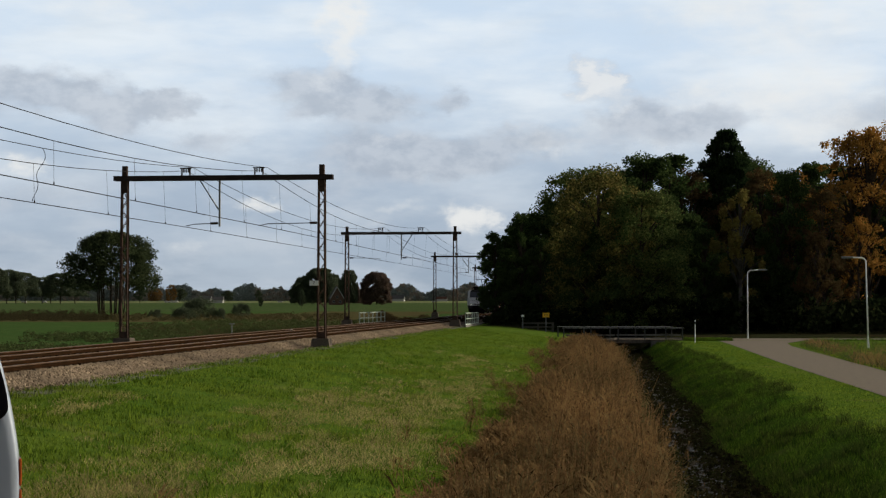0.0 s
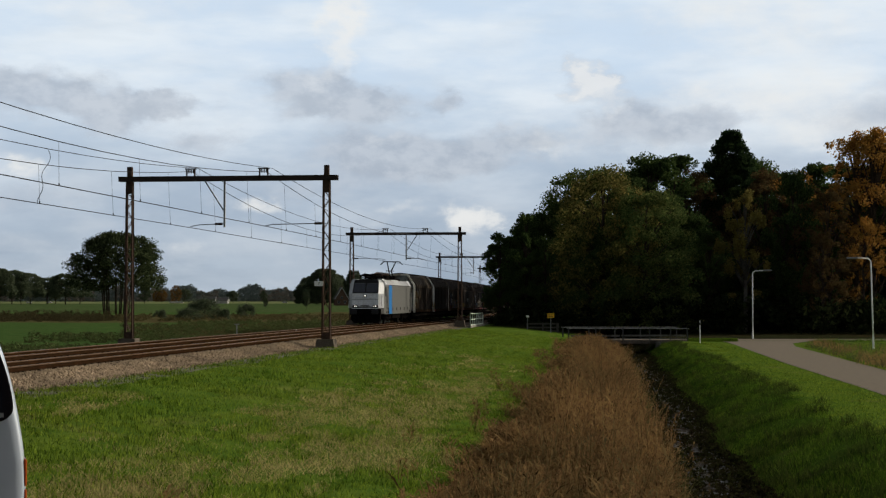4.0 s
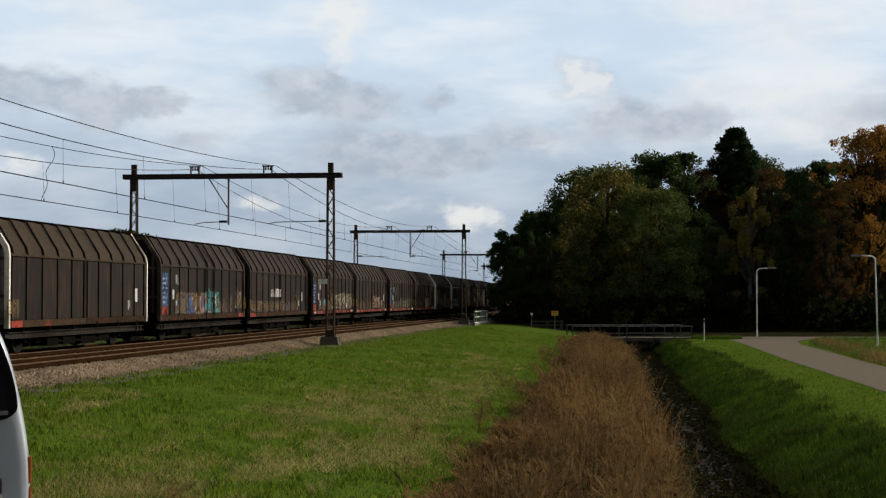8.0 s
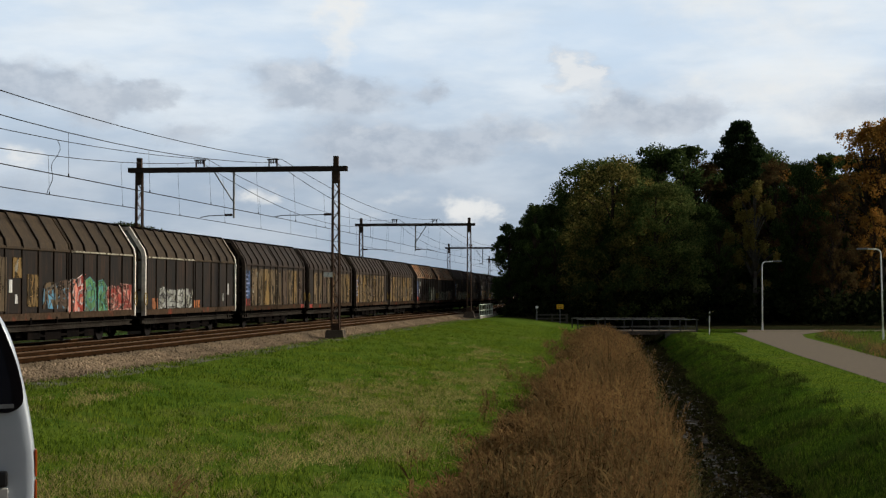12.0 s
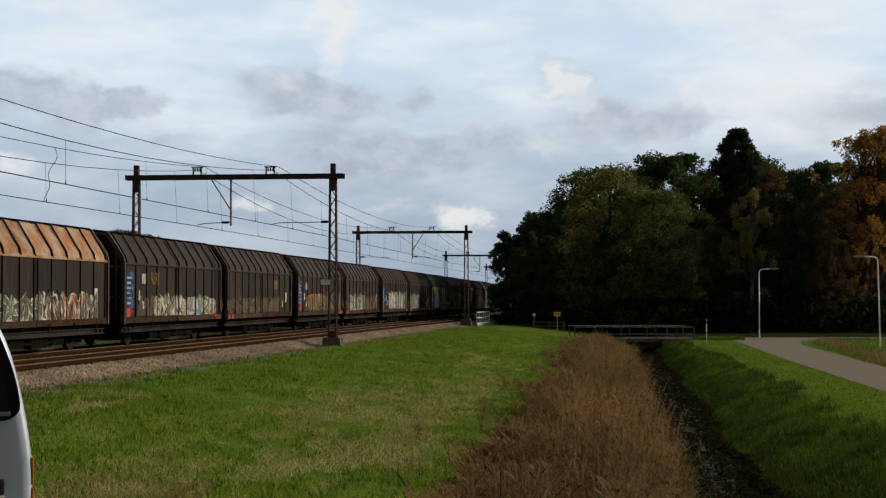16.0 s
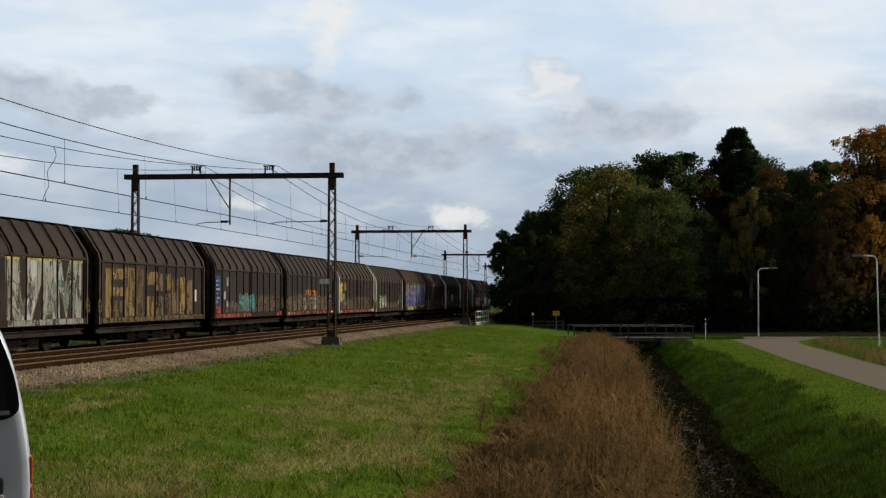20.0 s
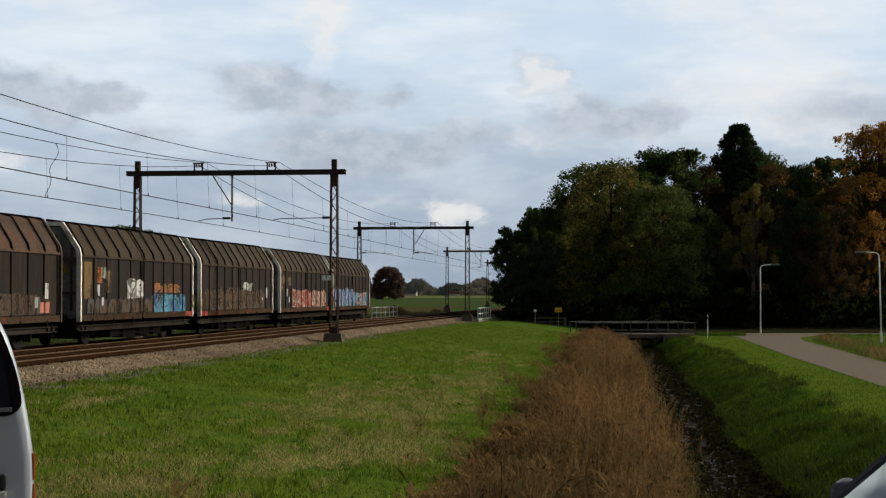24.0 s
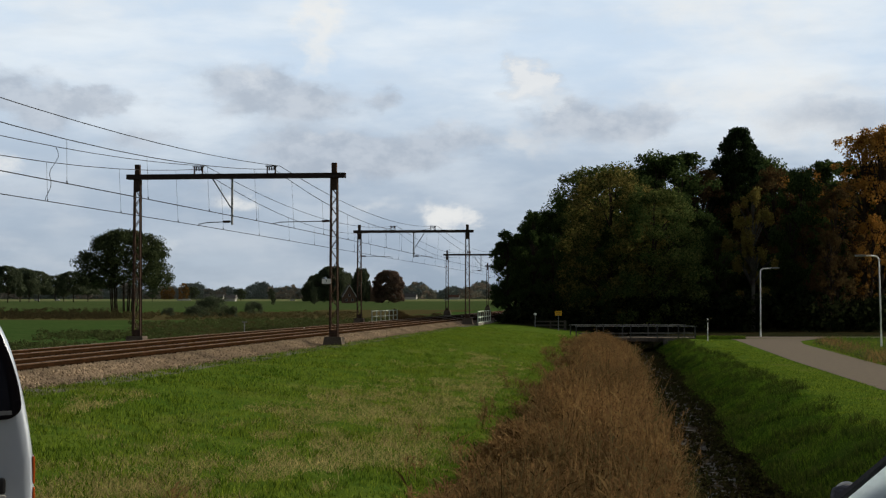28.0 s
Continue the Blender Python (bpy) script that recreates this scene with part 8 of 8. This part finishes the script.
def car_wheel(x, y, r, parent, side):
    bm = B()
    rod(bm, (x - 0.1, y, r), (x + 0.1, y, r), r, 26)
    ty = part("tyre", bm, M_RUBBER, parent)
    bm = B()
    rod(bm, (x + side * 0.06, y, r), (x + side * 0.115, y, r), r * 0.66, 20)
    for k in range(5):
        a = 6.283 * k / 5
        bar(bm, (x + side * 0.12, y, r), (x + side * 0.12, y + math.cos(a) * r * 0.62, r + math.sin(a) * r * 0.62), 0.05, 0.02)
    part("rim", bm, M_GALV, ty)


def body_shell(stations, half_w, material, name, parent):
    """A body lofted through cross-sections: (y, sill, belt height, roof height, belt half width, roof half width)."""
    bm = B()
    rings = []
    for y, zs, zb, zr, wb, wr in stations:
        half = [(wb * 0.90, zs), (wb * 0.985, zs + (zb - zs) * 0.22), (wb, zs + (zb - zs) * 0.55), (wb * 0.985, zb), ((wb * 0.8 + wr * 0.35) / 1.12, zb + (zr - zb) * 0.5), (wr * 0.93, zb + (zr - zb) * 0.86), (wr * 0.62, zr)]
        rings.append([bm.verts.new((x, y, z)) for x, z in half] + [bm.verts.new((-x, y, z)) for x, z in reversed(half)])
    for a, b in zip(rings[:-1], rings[1:]):
        for i in range(len(a)):
            j = (i + 1) % len(a)
            bm.faces.new((a[i], a[j], b[j], b[i]))
    bm.faces.new(rings[0])
    bm.faces.new(rings[-1][::-1])
    bmesh.ops.recalc_face_normals(bm, faces=bm.faces)
    ob = part(name, bm, material, parent, smooth=True)
    sub = ob.modifiers.new("round", "SUBSURF")
    sub.levels = sub.render_levels = 2
    return ob


def van():
    """A silver people carrier, seen from behind; its tail is at y = 0 and it points along +y."""
    v = thing("people_carrier", "silver people carrier parked with its tail to the camera", "car")
    W = 0.93
    bm = B()
    rings = []
    for y, k, top in ((-0.02, 0.93, 0.98), (0.0, 0.985, 1.60), (0.10, 1.0, 1.66), (0.5, 1.0, 1.70), (1.6, 1.01, 1.74), (2.9, 1.01, 1.72), (3.5, 1.0, 1.38), (4.1, 0.97, 1.06), (4.5, 0.86, 0.86), (4.55, 0.80, 0.80)):
        half = [(W * 0.90, 0.28), (W * 0.985, 0.38), (W, 0.58), (W * 0.995, 0.78), (W * 0.965, 0.97), (W * 0.905, 1.25), (W * 0.80, 1.52), (W * 0.60, 1.70)]
        half = [(x * k, min(z, top - 0.02 * (len(half) - 1 - i))) for i, (x, z) in enumerate(half)]
        rings.append([bm.verts.new((x, y, z)) for x, z in half] + [bm.verts.new((-x, y, z)) for x, z in reversed(half)])
    for a, b in zip(rings[:-1], rings[1:]):
        for i in range(len(a)):
            j = (i + 1) % len(a)
            bm.faces.new((a[i], a[j], b[j], b[i]))
    bm.faces.new(rings[0])
    bm.faces.new(rings[-1][::-1])
    bmesh.ops.recalc_face_normals(bm, faces=bm.faces)
    bd = part("body", bm, M_VAN, v, smooth=True)
    sub = bd.modifiers.new("round", "SUBSURF")
    sub.levels = sub.render_levels = 2
    # rear window: a dark pane that wraps to the pillars of the tailgate
    bm = B()
    n, k = 28, 24
    rows = []
    for j in range(k + 1):
        f = j / k
        z = 0.985 + 0.56 * f ** 1.3
        wd = 0.850 - 0.106 * (max(z - 1.05, 0.0) / 0.374) ** 1.6 - 0.075 * max(1.0 - f * 5.0, 0.0) ** 2
        rows.append([bm.verts.new((wd * (2 * i / n - 1), -0.050 + 0.045 * f + 0.015 * (2 * i / n - 1) ** 8, z)) for i in range(n + 1)])
    for a, b in zip(rows[:-1], rows[1:]):
        for i in range(n):
            bm.faces.new((a[i], a[i + 1], b[i + 1], b[i]))
    bmesh.ops.solidify(bm, geom=bm.faces[:], thickness=-0.03)
    part("rear_window", bm, M_GLASS, v, "dark tinted rear window", smooth=True)
    bm = B()
    bar(bm, (0.80, -0.06, 1.022), (0.10, -0.075, 1.0), 0.016, 0.02)
    rod(bm, (0.0, -0.04, 0.99), (0.0, -0.08, 1.0), 0.03, 8)
    part("wiper", bm, M_GALV, v)
    for sx in (-1, 1):
        for z, mm, hh in ((0.72, M_TAIL, 0.14), (0.57, M_TAIL, 0.13)):
            bm = B()
            box(bm, (sx * 0.917, 0.08, z), (0.014, 0.12, hh), bevel=0.01)
            part("tail_light", bm, mm, v, "orange tail lamp" if mm is M_TAIL else "red tail lamp")
        for a, b in ((0.75, 1.75), (1.85, 2.85)):
            bm = B()
            box(bm, (sx * 0.765, (a + b) / 2, 1.24), (0.03, b - a - 0.06, 0.40), Euler((0, sx * radians(-11), 0)).to_matrix(), 0.01)
            part("side_window", bm, M_GLASS, v)
        for y in (0.75, 3.75):
            car_wheel(sx * 0.80, y, 0.31, v, sx)
        bm = B()
        box(bm, (sx * 0.90, 3.2, 1.04), (0.16, 0.1, 0.14), bevel=0.03)
        part("wing_mirror", bm, M_VAN, v)
    bm = B()
    box(bm, (0, 0.0, 0.40), (1.70, 0.2, 0.22), bevel=0.06)
    part("bumper", bm, M_VAN, v)
    bm = B()
    box(bm, (0, -0.03, 0.651), (1.55, 0.06, 0.080), bevel=0.015)
    part("tailgate_recess", bm, M_BLACK, v, "black tailgate handle recess")
    bm = B()
    box(bm, (0.385, -0.035, 0.570), (0.78, 0.05, 0.07), bevel=0.006)
    part("tailgate_strip", bm, M_WALLW, v, "white strip below the handle")
    return v


VAN = van()
VAN.matrix_world = pose(-2.96, 7.8, 0.31, 0, 0, 19.0)


def hatchback():
    """A dark blue hatchback that points along +y, with its middle at the origin."""
    c = thing("hatchback_car", "dark blue hatchback standing close beside the camera", "car")
    W = 0.86
    body_shell(((2.02, 0.34, 0.54, 0.60, W * 0.82, W * 0.7), (1.80, 0.26, 0.66, 0.71, W * 0.95, W * 0.84), (1.2, 0.22, 0.74, 0.79, W, W * 0.9), (0.72, 0.22, 0.83, 1.01, W, W * 0.80), (-0.05, 0.22, 0.93, 1.43, W, W * 0.72),
                (-0.9, 0.22, 0.94, 1.46, W, W * 0.70), (-1.6, 0.24, 0.95, 1.36, W * 0.98, W * 0.66), (-1.92, 0.30, 0.92, 1.0, W * 0.9, W * 0.7)), W, M_CARBLUE, "body", c)
    bm = B()
    n = 10
    rows = []
    for j in range(6):
        f = j / 5
        y = 1.15 - 1.15 * f
        wd = 0.79 - 0.20 * f
        rows.append([bm.verts.new((wd * (2 * i / n - 1), y - 0.10 * (2 * i / n - 1) ** 2, 0.825 + 0.60 * f)) for i in range(n + 1)])
    for a, b in zip(rows[:-1], rows[1:]):
        for i in range(n):
            bm.faces.new((a[i], a[i + 1], b[i + 1], b[i]))
    bmesh.ops.solidify(bm, geom=bm.faces[:], thickness=0.02)
    part("windscreen", bm, M_SCREEN, c, "windscreen with the pale sky's reflection painted in", smooth=True)
    for sx in (-1, 1):
        bm = B()
        bar(bm, (sx * 0.795, 1.06, 0.825), (sx * 0.595, -0.06, 1.435), 0.022, 0.016)
        part("pillar", bm, M_BLACK, c)
        bm = B()
        box(bm, (sx * 0.835, 0.60, 0.952), (0.095, 0.09, 0.095), bevel=0.03)
        mr = part("wing_mirror", bm, M_MIRRORG, c, "grey wing mirror with a pale rim", smooth=True)
        bm = B()
        for q in range(9):
            a0, a1 = 0.2 + 0.32 * q, 0.2 + 0.32 * (q + 1)
            rod(bm, (sx * (0.835 + 0.056 * math.cos(a0)), 0.60, 0.952 + 0.056 * math.sin(a0)), (sx * (0.835 + 0.056 * math.cos(a1)), 0.60, 0.952 + 0.056 * math.sin(a1)), 0.006, 6)
        part("mirror_rim", bm, M_POSTW, mr, "pale mirror rim")
        bm = B()
        box(bm, (sx * 0.835, 0.553, 0.952), (0.065, 0.012, 0.062), bevel=0.004)
        part("mirror_glass", bm, M_GALV, mr)
        for a, b in ((-0.85, 0.1), (-1.5, -0.95)):
            bm = B()
            prism(bm, ((a, 1.0), (a + 0.06, 1.34), (b - 0.16, 1.34), (b + 0.2, 1.0)), sx * 0.76, sx * 0.785, axis="x")
            part("side_window", bm, M_GLASS, c)
        for y in (1.25, -1.25):
            car_wheel(sx * 0.77, y, 0.30, c, sx)
        bm = B()
        box(bm, (sx * 0.60, 1.92, 0.66), (0.3, 0.14, 0.15), bevel=0.04)
        part("headlight", bm, M_GALV, c)
    bm = B()
    for x in (-0.55, -0.1):
        bar(bm, (x, 1.20, 0.815), (x + 0.5, 1.16, 0.83), 0.012, 0.010)
    part("wiper", bm, M_BLACK, c)
    return c


CAR = hatchback()

motions()
